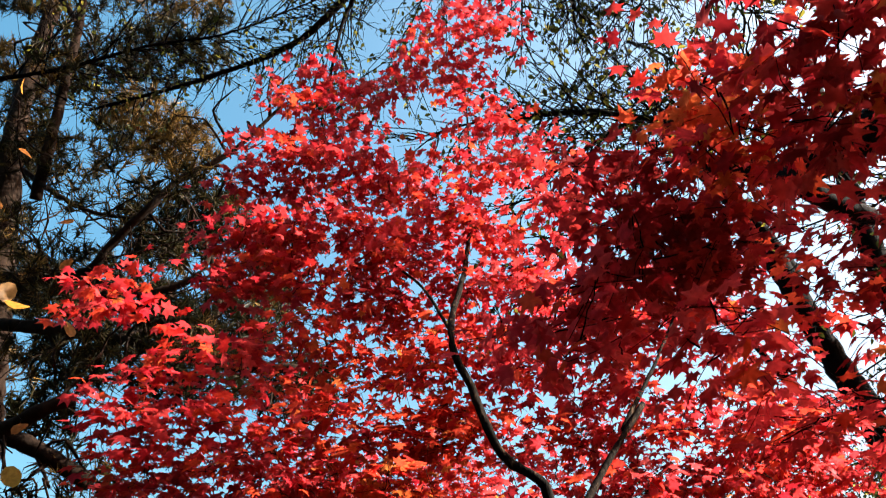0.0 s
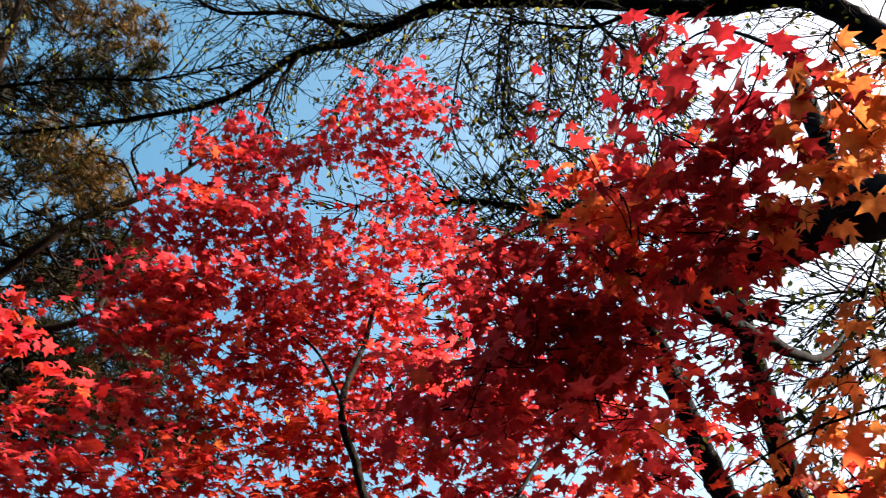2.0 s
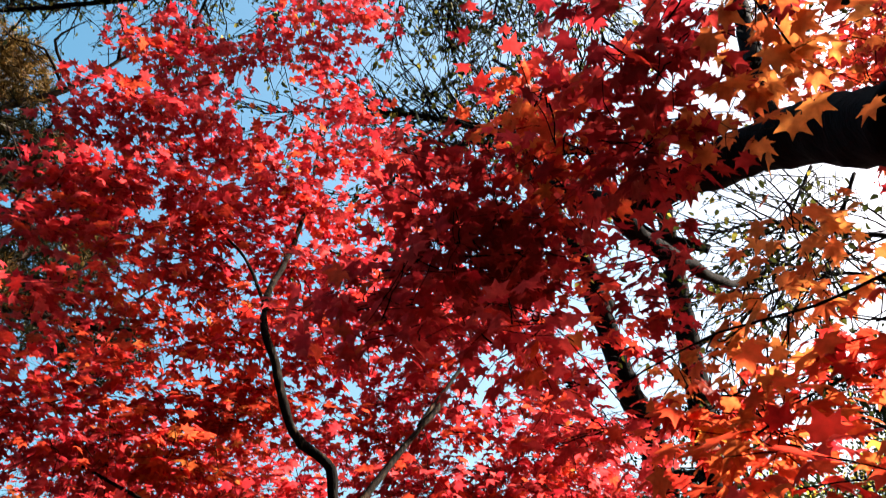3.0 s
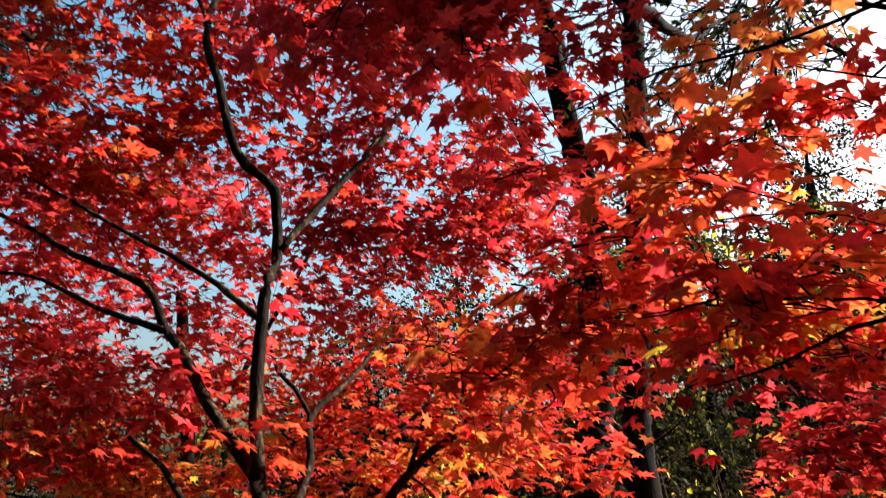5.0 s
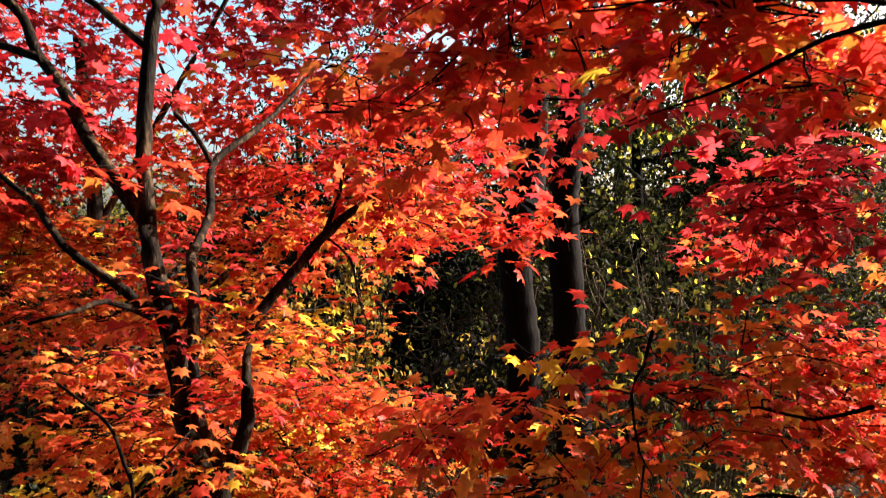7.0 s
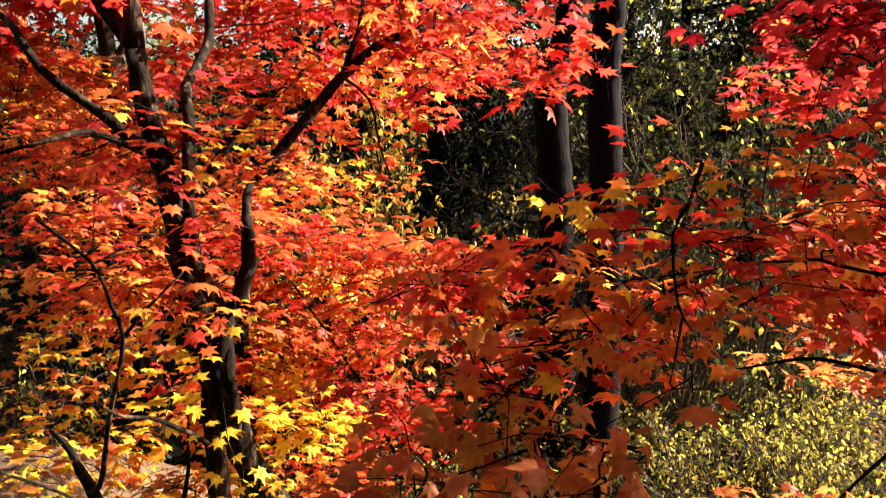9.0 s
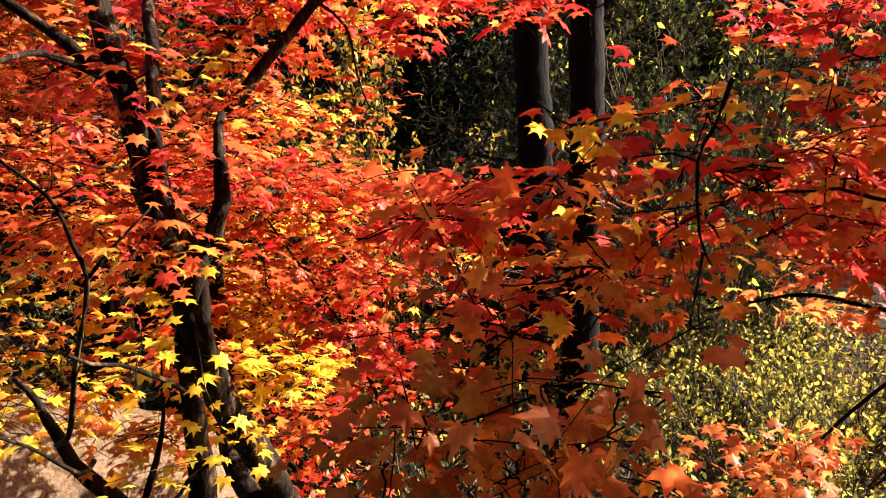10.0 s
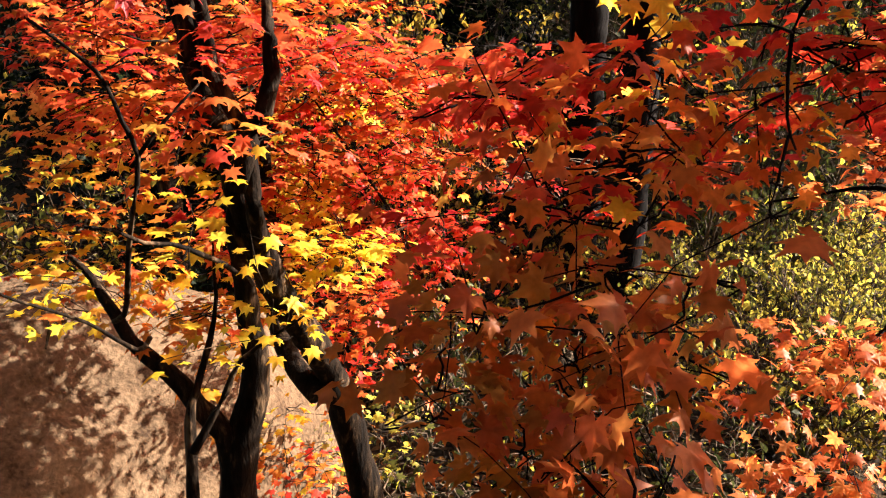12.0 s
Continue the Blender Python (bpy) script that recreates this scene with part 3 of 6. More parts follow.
limb(maple, "branch", [(0.48, 2.55, 1.32), (0.42, 2.55, 1.37), (0.37, 2.60, 1.41), (0.28, 2.60, 1.48), (0.22, 2.70, 1.57), (0.12, 2.80, 1.66)], 0.0140, 0.0060)
limb(maple, "branch", [(0.48, 2.55, 1.31), (0.38, 2.50, 1.35), (0.33, 2.40, 1.34), (0.23, 2.40, 1.31)], 0.0080, 0.0040)
limb(maple, "branch", [(0.63, 2.60, 0.59), (0.58, 2.50, 0.67), (0.53, 2.42, 0.73), (0.48, 2.38, 0.77), (0.43, 2.34, 0.79), (0.39, 2.30, 0.83), (0.34, 2.28, 0.85)], 0.0070, 0.0025)
limb(maple, "branch", [(1.28, 3.20, 0.20), (1.20, 3.20, 0.37), (1.12, 3.20, 0.54), (0.90, 3.20, 0.88)], 0.0080, 0.0030)
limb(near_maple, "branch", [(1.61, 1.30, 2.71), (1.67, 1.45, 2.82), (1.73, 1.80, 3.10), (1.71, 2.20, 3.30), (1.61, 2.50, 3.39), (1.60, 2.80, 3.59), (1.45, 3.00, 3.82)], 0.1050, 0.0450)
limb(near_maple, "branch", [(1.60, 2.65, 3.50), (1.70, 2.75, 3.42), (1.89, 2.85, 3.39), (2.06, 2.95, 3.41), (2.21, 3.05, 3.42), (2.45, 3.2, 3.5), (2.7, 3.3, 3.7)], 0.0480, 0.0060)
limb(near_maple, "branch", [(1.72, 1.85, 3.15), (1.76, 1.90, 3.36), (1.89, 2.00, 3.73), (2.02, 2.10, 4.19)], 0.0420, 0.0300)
limb(near_maple, "branch", [(1.35, 1.10, 1.76), (1.26, 1.15, 1.74), (1.21, 1.25, 1.73), (1.16, 1.35, 1.69), (1.13, 1.50, 1.67)], 0.0052, 0.0014)
limb(near_maple, "branch", [(1.26, 1.15, 1.74), (1.22, 1.22, 1.77), (1.17, 1.27, 1.78), (1.15, 1.30, 1.84), (1.14, 1.32, 1.88)], 0.0033, 0.0014)
limb(near_maple, "branch", [(1.17, 1.27, 1.78), (1.13, 1.35, 1.79), (1.10, 1.45, 1.80), (1.06, 1.60, 1.80)], 0.0026, 0.0014)
limb(near_maple, "branch", [(1.26, 1.05, 2.22), (1.23, 1.10, 2.20), (1.08, 1.20, 2.15), (0.97, 1.30, 2.15), (0.87, 1.45, 2.13)], 0.0039, 0.0014)
limb(near_maple, "branch", [(1.21, 1.60, 1.34), (1.19, 1.60, 1.28), (1.17, 1.60, 1.24), (1.20, 1.62, 1.14), (1.25, 1.65, 1.09)], 0.0033, 0.0014)
limb(near_maple, "branch", [(1.17, 1.60, 1.24), (1.13, 1.60, 1.25), (1.11, 1.65, 1.24)], 0.0020, 0.0010)
limb(near_maple, "branch", [(1.70, 1.60, 1.19), (1.66, 1.70, 1.15), (1.57, 1.75, 1.17), (1.47, 1.80, 1.16), (1.39, 1.85, 1.20)], 0.0046, 0.0014)
limb(near_maple, "branch", [(2.79, 2.40, 0.64), (2.61, 2.50, 0.66), (2.43, 2.60, 0.69), (2.32, 2.70, 0.65), (2.22, 2.80, 0.60)], 0.0104, 0.0035)
limb(near_maple, "branch", [(2.81, 2.40, 0.57), (2.66, 2.50, 0.39), (2.69, 2.70, 0.14), (2.55, 2.75, -0.07), (2.41, 2.80, -0.18)], 0.0084, 0.0035)
limb(near_maple, "branch", [(2.52, 2.70, -0.09), (2.58, 2.70, -0.22), (2.63, 2.70, -0.46)], 0.0033, 0.0021)
limb(near_maple, "branch", [(1.23, 1.20, 2.82), (1.31, 1.40, 3.28), (1.39, 1.70, 3.78), (1.31, 1.90, 3.87), (1.13, 2.10, 3.84)], 0.0078, 0.0021)
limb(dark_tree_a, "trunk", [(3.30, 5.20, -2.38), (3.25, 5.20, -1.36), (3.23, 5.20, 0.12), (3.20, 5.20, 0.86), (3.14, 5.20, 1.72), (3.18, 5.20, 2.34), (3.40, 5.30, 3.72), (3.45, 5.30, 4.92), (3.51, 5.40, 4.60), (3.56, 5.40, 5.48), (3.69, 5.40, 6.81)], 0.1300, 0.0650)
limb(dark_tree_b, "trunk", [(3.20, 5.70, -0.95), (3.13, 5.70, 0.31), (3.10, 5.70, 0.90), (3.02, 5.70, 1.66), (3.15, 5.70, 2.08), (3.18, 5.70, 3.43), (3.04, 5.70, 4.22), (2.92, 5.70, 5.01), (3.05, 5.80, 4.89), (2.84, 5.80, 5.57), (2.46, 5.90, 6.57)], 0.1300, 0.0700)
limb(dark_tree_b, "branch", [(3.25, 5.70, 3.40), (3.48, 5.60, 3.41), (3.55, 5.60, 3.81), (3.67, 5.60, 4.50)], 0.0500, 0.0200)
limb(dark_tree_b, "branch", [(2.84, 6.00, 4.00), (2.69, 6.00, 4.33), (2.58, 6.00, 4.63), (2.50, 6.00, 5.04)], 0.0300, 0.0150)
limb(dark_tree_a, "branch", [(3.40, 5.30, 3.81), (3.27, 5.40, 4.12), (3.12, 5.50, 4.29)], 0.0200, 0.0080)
limb(yellow_tree, "branch", [(3.98, 3.20, 5.92), (3.88, 3.60, 7.18), (3.20, 4.00, 7.52), (2.48, 4.50, 8.29), (1.28, 5.00, 8.84), (0.70, 5.20, 8.68), (0.35, 5.40, 8.66), (-0.24, 5.60, 8.64), (-0.93, 5.80, 8.10), (-1.95, 6.00, 7.90), (-3.17, 6.30, 7.93)], 0.1000, 0.0140)
limb(yellow_tree, "branch", [(0.30, 5.40, 8.66), (-0.13, 5.50, 9.31), (-0.34, 5.60, 10.02), (-0.51, 5.60, 11.01)], 0.0300, 0.0120)
limb(yellow_tree, "branch", [(1.16, 5.00, 8.69), (0.46, 5.10, 8.49), (-0.28, 5.20, 8.77), (-1.05, 5.30, 8.85), (-1.60, 5.40, 9.46), (-2.30, 5.50, 9.94)], 0.0340, 0.0100)
limb(yellow_tree, "branch", [(-0.24, 5.60, 8.64), (-0.45, 5.60, 8.00), (-0.66, 5.70, 6.84)], 0.0240, 0.0080)
limb(yellow_tree, "branch", [(2.83, 4.20, 7.78), (2.35, 4.30, 7.58), (1.66, 4.50, 7.78), (1.54, 4.60, 6.80)], 0.0200, 0.0060)
limb(yellow_tree, "branch", [(2.44, 4.40, 7.90), (2.68, 4.40, 7.39), (2.79, 4.40, 6.85), (2.78, 4.50, 6.34)], 0.0200, 0.0060)
limb(yellow_tree, "branch", [(2.38, 4.20, 5.15), (1.98, 4.40, 5.33), (1.49, 4.60, 5.67), (1.03, 4.80, 5.89), (0.71, 5.00, 6.06), (0.11, 5.20, 6.10)], 0.0300, 0.0050)
limb(yellow_tree, "branch", [(2.91, 4.00, 4.26), (2.50, 4.20, 4.58), (2.09, 4.50, 5.33), (1.40, 4.80, 5.89), (1.03, 5.00, 6.03)], 0.0300, 0.0060)
limb(yellow_tree, "branch", [(1.83, 4.80, 5.75), (1.25, 4.80, 5.39), (1.03, 4.90, 5.21), (0.79, 5.00, 5.02)], 0.0200, 0.0060)
limb(yellow_tree, "branch", [(4.02, 3.50, 4.10), (3.76, 3.80, 4.32), (3.36, 4.00, 4.50), (3.07, 4.20, 4.51)], 0.0180, 0.0060)
limb(yellow_tree, "branch", [(-3.64, 5.50, 7.61), (-3.02, 5.50, 7.69), (-2.29, 5.60, 8.02), (-1.58, 5.60, 8.09), (-0.69, 5.60, 8.48)], 0.0220, 0.0080)
limb(yellow_tree, "branch", [(1.65, 4.50, 4.21), (1.40, 4.60, 4.66), (0.94, 4.70, 4.51), (0.70, 4.80, 4.34)], 0.0140, 0.0050)
limb(yellow_tree, "branch", [(1.79, 4.60, 8.29), (1.63, 4.60, 7.33), (1.51, 4.70, 6.50)], 0.0130, 0.0050)
limb(yellow_tree, "branch", [(1.45, 4.80, 8.40), (1.26, 4.90, 7.56), (1.15, 5.00, 6.83)], 0.0130, 0.0050)
limb(yellow_tree, "branch", [(2.11, 4.60, 8.20), (2.05, 4.60, 7.42), (1.93, 4.70, 6.78)], 0.0130, 0.0050)
limb(yellow_tree, "branch", [(2.33, 4.40, 7.64), (2.08, 4.50, 6.75), (1.70, 4.60, 6.32)], 0.0130, 0.0050)
limb(yellow_tree, "branch", [(0.94, 5.00, 6.03), (1.44, 4.80, 5.89), (1.97, 4.60, 5.64)], 0.0130, 0.0050)
limb(yellow_tree, "branch", [(1.85, 4.50, 6.27), (2.04, 4.40, 5.98), (2.13, 4.30, 5.52)], 0.0130, 0.0050)
limb(yellow_tree, "branch", [(0.82, 5.20, 8.68), (0.34, 5.30, 7.89), (0.02, 5.40, 6.97)], 0.0130, 0.0050)
limb(yellow_tree, "branch", [(2.71, 4.20, 7.52), (2.65, 4.20, 6.89), (2.38, 4.30, 6.24)], 0.0130, 0.0050)
limb(yellow_tree, "branch", [(3.92, 3.60, 3.76), (3.67, 3.80, 4.02), (3.25, 4.00, 3.97), (2.86, 4.10, 3.63)], 0.0140, 0.0050)
limb(yellow_tree, "branch", [(4.02, 3.80, 4.83), (3.76, 3.90, 4.34), (3.53, 4.00, 3.82), (3.32, 4.00, 3.39)], 0.0140, 0.0050)
limb(yellow_tree, "branch", [(3.70, 3.80, 4.85), (3.43, 3.90, 4.41), (3.20, 4.00, 4.04)], 0.0120, 0.0050)
limb(pine, "trunk", [(-3.39, 6.20, 4.08), (-3.54, 6.20, 5.36), (-3.70, 6.20, 6.52), (-3.83, 6.20, 7.62), (-3.83, 6.20, 8.81), (-3.76, 6.20, 9.89), (-3.79, 6.20, 11.16)], 0.1540, 0.0550)
limb(pine, "branch", [(-3.33, 6.00, 6.53), (-3.20, 5.80, 6.96), (-3.13, 5.70, 7.83), (-3.14, 5.70, 8.53), (-3.20, 5.70, 9.38), (-3.36, 5.70, 10.35)], 0.0550, 0.0330)
limb(pine, "branch", [(-3.12, 5.70, 8.53), (-3.47, 5.70, 9.11), (-3.75, 5.70, 9.74)], 0.0330, 0.0130)
limb(pine, "branch", [(-3.16, 5.70, 9.07), (-3.17, 5.70, 9.47), (-2.97, 5.70, 9.39), (-2.73, 5.70, 9.02)], 0.0220, 0.0110)
limb(pine, "branch", [(-3.43, 6.00, 5.68), (-2.83, 5.70, 5.43), (-2.40, 5.40, 5.26), (-2.21, 5.30, 5.42), (-1.91, 5.20, 5.67), (-1.71, 5.20, 5.91), (-1.30, 5.20, 6.17), (-0.91, 5.20, 6.63)], 0.0550, 0.0130)
limb(pine, "branch", [(-2.50, 5.50, 5.26), (-1.98, 5.50, 5.07), (-1.63, 5.50, 5.16), (-1.54, 5.50, 5.30), (-1.50, 5.50, 5.48)], 0.0440, 0.0220)
limb(pine, "branch", [(-3.51, 6.00, 5.25), (-2.98, 5.80, 5.05), (-2.16, 5.60, 4.74), (-1.73, 5.50, 4.54), (-1.26, 5.40, 4.32), (-0.78, 5.40, 4.25)], 0.0550, 0.0330)
limb(pine, "branch", [(-2.34, 5.60, 5.16), (-2.12, 5.60, 4.97), (-1.64, 5.60, 4.75), (-1.46, 5.60, 4.88), (-1.48, 5.60, 5.24), (-1.59, 5.60, 5.56)], 0.0500, 0.0280)
limb(pine, "branch", [(-3.10, 5.50, 4.00), (-2.64, 5.20, 3.92), (-2.36, 5.10, 3.99), (-2.19, 5.10, 4.04)], 0.0660, 0.0440)
limb(pine, "branch", [(-3.05, 5.50, 4.12), (-2.74, 5.40, 3.95), (-2.51, 5.40, 3.83), (-2.14, 5.40, 3.57)], 0.0660, 0.0550)
limb(pine, "branch", [(-3.52, 6.00, 6.91), (-2.97, 5.80, 6.35), (-2.54, 5.70, 6.04), (-1.91, 5.60, 5.83)], 0.0280, 0.0110)
# -- end of limbs
limb(near_maple, "trunk", [(3.4, 0.9, -0.3), (3.3, 0.95, 0.8), (3.0, 1.0, 1.8), (2.4, 1.15, 2.6), (1.9, 1.2, 2.75)], 0.16, 0.09)
# Two unseen limbs, added to carry the overhead clumps that block sky light.
limb(near_maple, "branch", [(2.45, 1.15, 2.55), (1.9, 0.4, 3.1), (1.0, -0.4, 3.4), (0.1, -0.9, 3.6), (-0.9, -0.9, 3.75)], 0.05, 0.012)
limb(near_maple, "branch", [(1.3, -0.15, 3.32), (1.3, -0.8, 3.6), (0.7, -1.4, 3.85)], 0.025, 0.008)
limb(near_maple, "branch", [(3.25, 0.95, 0.9), (2.6, 0.95, 1.3), (1.9, 1.05, 1.55), (1.5, 1.15, 1.62)], 0.03, 0.009)
limb(near_maple, "branch", [(3.35, 0.9, 0.4), (3.2, 1.6, 0.55), (3.1, 2.2, 0.6)], 0.035, 0.015)
limb(yellow_tree, "trunk", [(6.3, 0.2, -0.6), (6.1, 0.6, 2.0), (5.3, 1.8, 4.4), (3.98, 3.20, 5.92)], 0.2, 0.1)

limb(back_maple, "trunk", [(0.4, 5.2, -1.5), (0.45, 5.2, 0.2), (0.3, 5.15, 1.6), (0.2, 5.1, 2.6)], 0.07, 0.03)
limb(back_maple, "branch", [(0.42, 5.2, 0.4), (0.9, 5.1, 1.3), (1.7, 5.0, 2.0)], 0.03, 0.01)
limb(back_maple, "branch", [(0.4, 5.2, 0.6), (-0.3, 5.1, 1.5), (-1.1, 4.9, 2.1)], 0.03, 0.01)
limb(back_maple, "branch", [(0.3, 5.15, 1.6), (0.8, 5.1, 2.6), (1.1, 5.0, 3.2)], 0.02, 0.008)
limb(sapling, "stem", [(-2.6, 3.6, -1.0), (-2.5, 3.6, 1.5), (-2.3, 3.5, 3.2), (-2.1, 3.4, 4.6)], 0.02, 0.006)
limb(sapling, "branch", [(-2.5, 3.6, 1.9), (-2.1, 3.5, 2.6), (-1.8, 3.4, 3.3)], 0.008, 0.003)

# -- clumps
needle_tufts(pine, (-4.85, 7.10, 11.32), (0.70, 0.50, 0.47), 160, "needle", 0.16)
needle_tufts(pine, (-3.85, 7.10, 11.33), (0.62, 0.50, 0.39), 104, "needle", 0.16)
needle_tufts(pine, (-2.71, 7.10, 10.82), (0.68, 0.50, 0.46), 136, "rusty_needle", 0.16)
needle_tufts(pine, (-3.83, 7.10, 9.51), (0.42, 0.50, 0.35), 56, "needle", 0.16)
needle_tufts(pine, (-3.01, 7.10, 9.62), (0.64, 0.50, 0.42), 136, "needle", 0.16)
needle_tufts(pine, (-2.31, 7.10, 9.75), (0.43, 0.50, 0.36), 72, "needle", 0.16)
needle_tufts(pine, (-4.59, 7.10, 9.50), (0.42, 0.50, 0.42), 88, "rusty_needle", 0.16)
needle_tufts(pine, (-4.17, 7.10, 8.23), (0.39, 0.50, 0.26), 80, "rusty_needle", 0.16)
needle_tufts(pine, (-2.98, 7.10, 8.45), (0.53, 0.50, 0.40), 136, "rusty_needle", 0.16)
needle_tufts(pine, (-2.41, 7.10, 8.04), (0.39, 0.50, 0.32), 88, "rusty_needle", 0.16)
needle_tufts(pine, (-2.47, 7.10, 6.92), (0.60, 0.50, 0.42), 176, "needle", 0.16)
needle_tufts(pine, (-1.94, 7.10, 6.94), (0.36, 0.50, 0.36), 80, "needle", 0.16)
needle_tufts(pine, (-3.75, 7.10, 6.28), (0.51, 0.50, 0.28), 136, "needle", 0.16)
needle_tufts(pine, (-2.73, 7.10, 5.92), (0.61, 0.50, 0.22), 136, "needle", 0.16)
needle_tufts(pine, (-1.67, 7.10, 5.69), (0.49, 0.50, 0.33), 120, "needle", 0.16)
needle_tufts(pine, (-3.25, 7.10, 5.48), (0.64, 0.50, 0.27), 136, "needle", 0.16)
needle_tufts(pine, (-2.10, 7.10, 5.13), (0.63, 0.50, 0.26), 120, "needle", 0.16)
needle_tufts(pine, (-3.45, 7.10, 4.93), (0.31, 0.50, 0.26), 56, "needle", 0.16)
needle_tufts(pine, (-1.10, 7.10, 4.92), (0.46, 0.50, 0.31), 80, "needle", 0.16)
needle_tufts(pine, (-1.42, 7.10, 6.18), (0.34, 0.50, 0.28), 56, "needle", 0.16)
# -- end of clumps

# -- pads
pad(maple, (0.38, 3.72, 5.74), (0.40, 0.32, 0.14), 138, "crimson", 0.068)
pad(maple, (0.68, 3.63, 5.50), (0.28, 0.22, 0.17), 108, "crimson", 0.068)
pad(maple, (0.31, 3.76, 5.33), (0.45, 0.36, 0.21), 217, "crimson", 0.068)
pad(maple, (0.60, 3.79, 5.09), (0.31, 0.24, 0.20), 138, "crimson", 0.068)
pad(maple, (-0.37, 3.70, 5.26), (0.27, 0.22, 0.20), 118, "crimson", 0.068)
pad(maple, (-0.52, 3.61, 4.87), (0.29, 0.23, 0.19), 157, "crimson", 0.068)
pad(maple, (-0.11, 3.73, 5.03), (0.27, 0.21, 0.17), 78, "crimson", 0.068)
pad(maple, (-0.60, 3.61, 4.51), (0.30, 0.24, 0.18), 256, "crimson", 0.068)
pad(maple, (-0.23, 3.61, 4.50), (0.30, 0.24, 0.15), 237, "crimson", 0.068)
pad(maple, (0.12, 3.75, 4.46), (0.34, 0.27, 0.16), 237, "crimson", 0.068)
pad(maple, (0.47, 3.79, 4.57), (0.29, 0.23, 0.19), 138, "crimson", 0.068)
pad(maple, (0.68, 3.50, 4.46), (0.27, 0.21, 0.21), 118, "crimson", 0.068)
pad(maple, (-0.67, 3.47, 4.01), (0.25, 0.20, 0.17), 237, "crimson", 0.068)
pad(maple, (-0.34, 3.49, 3.98), (0.30, 0.24, 0.17), 256, "crimson", 0.068)
pad(maple, (0.04, 3.60, 3.98), (0.31, 0.25, 0.17), 256, "crimson", 0.068)
pad(maple, (0.42, 3.64, 4.08), (0.29, 0.23, 0.20), 198, "crimson", 0.068)
pad(maple, (0.76, 3.58, 3.99), (0.26, 0.20, 0.20), 157, "crimson", 0.068)
pad(maple, (-0.23, 3.48, 3.64), (0.34, 0.27, 0.16), 276, "crimson", 0.068)
pad(maple, (0.16, 3.58, 3.65), (0.32, 0.26, 0.16), 256, "crimson", 0.068)
pad(maple, (0.58, 3.68, 3.67), (0.33, 0.27, 0.17), 217, "crimson", 0.068)
pad(maple, (-0.56, 3.43, 3.71), (0.24, 0.19, 0.16), 217, "crimson", 0.068)
pad(maple, (-1.08, 3.03, 3.43), (0.23, 0.18, 0.14), 118, "crimson", 0.068)
pad(maple, (-0.33, 3.44, 3.33), (0.32, 0.26, 0.15), 207, "scarlet", 0.068)
pad(maple, (0.06, 3.48, 3.26), (0.30, 0.24, 0.15), 191, "scarlet", 0.068)
pad(maple, (-0.68, 3.28, 3.23), (0.31, 0.24, 0.14), 177, "crimson", 0.068)
pad(maple, (0.47, 3.68, 3.31), (0.29, 0.23, 0.18), 178, "crimson", 0.068)
pad(maple, (0.95, 3.73, 3.40), (0.35, 0.28, 0.22), 211, "crimson", 0.068)
pad(maple, (1.42, 3.68, 3.45), (0.32, 0.26, 0.22), 178, "crimson", 0.068)
pad(maple, (-0.97, 3.19, 3.02), (0.29, 0.23, 0.13), 191, "crimson", 0.068)
pad(maple, (-0.61, 3.25, 2.92), (0.31, 0.25, 0.13), 221, "crimson", 0.068)
pad(maple, (-0.22, 3.36, 2.92), (0.32, 0.26, 0.14), 237, "scarlet", 0.068)
pad(maple, (0.18, 3.56, 2.96), (0.32, 0.25, 0.15), 256, "scarlet", 0.068)
pad(maple, (0.62, 3.77, 3.00), (0.33, 0.27, 0.15), 194, "crimson", 0.068)
pad(maple, (1.11, 3.82, 3.08), (0.37, 0.29, 0.18), 226, "crimson", 0.068)
pad(maple, (1.59, 3.94, 3.08), (0.35, 0.28, 0.19), 211, "crimson", 0.068)
pad(maple, (1.98, 4.01, 2.96), (0.32, 0.26, 0.22), 194, "crimson", 0.068)
pad(maple, (1.79, 3.88, 3.33), (0.30, 0.24, 0.19), 146, "crimson", 0.068)
pad(maple, (-0.92, 3.13, 2.75), (0.29, 0.23, 0.10), 191, "crimson", 0.068)
pad(maple, (-0.54, 3.27, 2.71), (0.30, 0.24, 0.11), 221, "crimson", 0.068)
pad(maple, (-0.06, 3.40, 2.68), (0.31, 0.25, 0.11), 221, "scarlet", 0.068)
pad(maple, (0.98, 3.92, 2.78), (0.36, 0.29, 0.15), 211, "crimson", 0.068)
pad(maple, (1.52, 4.03, 2.76), (0.37, 0.29, 0.16), 211, "crimson", 0.068)
pad(maple, (1.94, 3.98, 2.65), (0.31, 0.25, 0.15), 178, "crimson", 0.068)
pad(maple, (-0.32, 3.86, 3.31), (0.35, 0.28, 0.20), 88, "crimson", 0.066)
pad(maple, (0.12, 3.54, 3.18), (0.31, 0.24, 0.19), 71, "crimson", 0.066)
pad(maple, (-0.33, 3.86, 2.93), (0.32, 0.25, 0.17), 88, "crimson", 0.066)
pad(maple, (0.07, 3.64, 2.88), (0.26, 0.21, 0.14), 71, "crimson", 0.066)
pad(maple, (0.82, 3.47, 3.43), (0.35, 0.28, 0.17), 178, "crimson", 0.066)
pad(maple, (1.05, 3.95, 2.64), (0.35, 0.28, 0.22), 250, "crimson", 0.066)
pad(maple, (1.47, 3.93, 2.64), (0.30, 0.24, 0.22), 233, "crimson", 0.066)
pad(maple, (1.57, 3.72, 2.87), (0.32, 0.26, 0.22), 233, "crimson", 0.066)
pad(maple, (1.30, 3.51, 3.52), (0.32, 0.25, 0.21), 178, "crimson", 0.066)
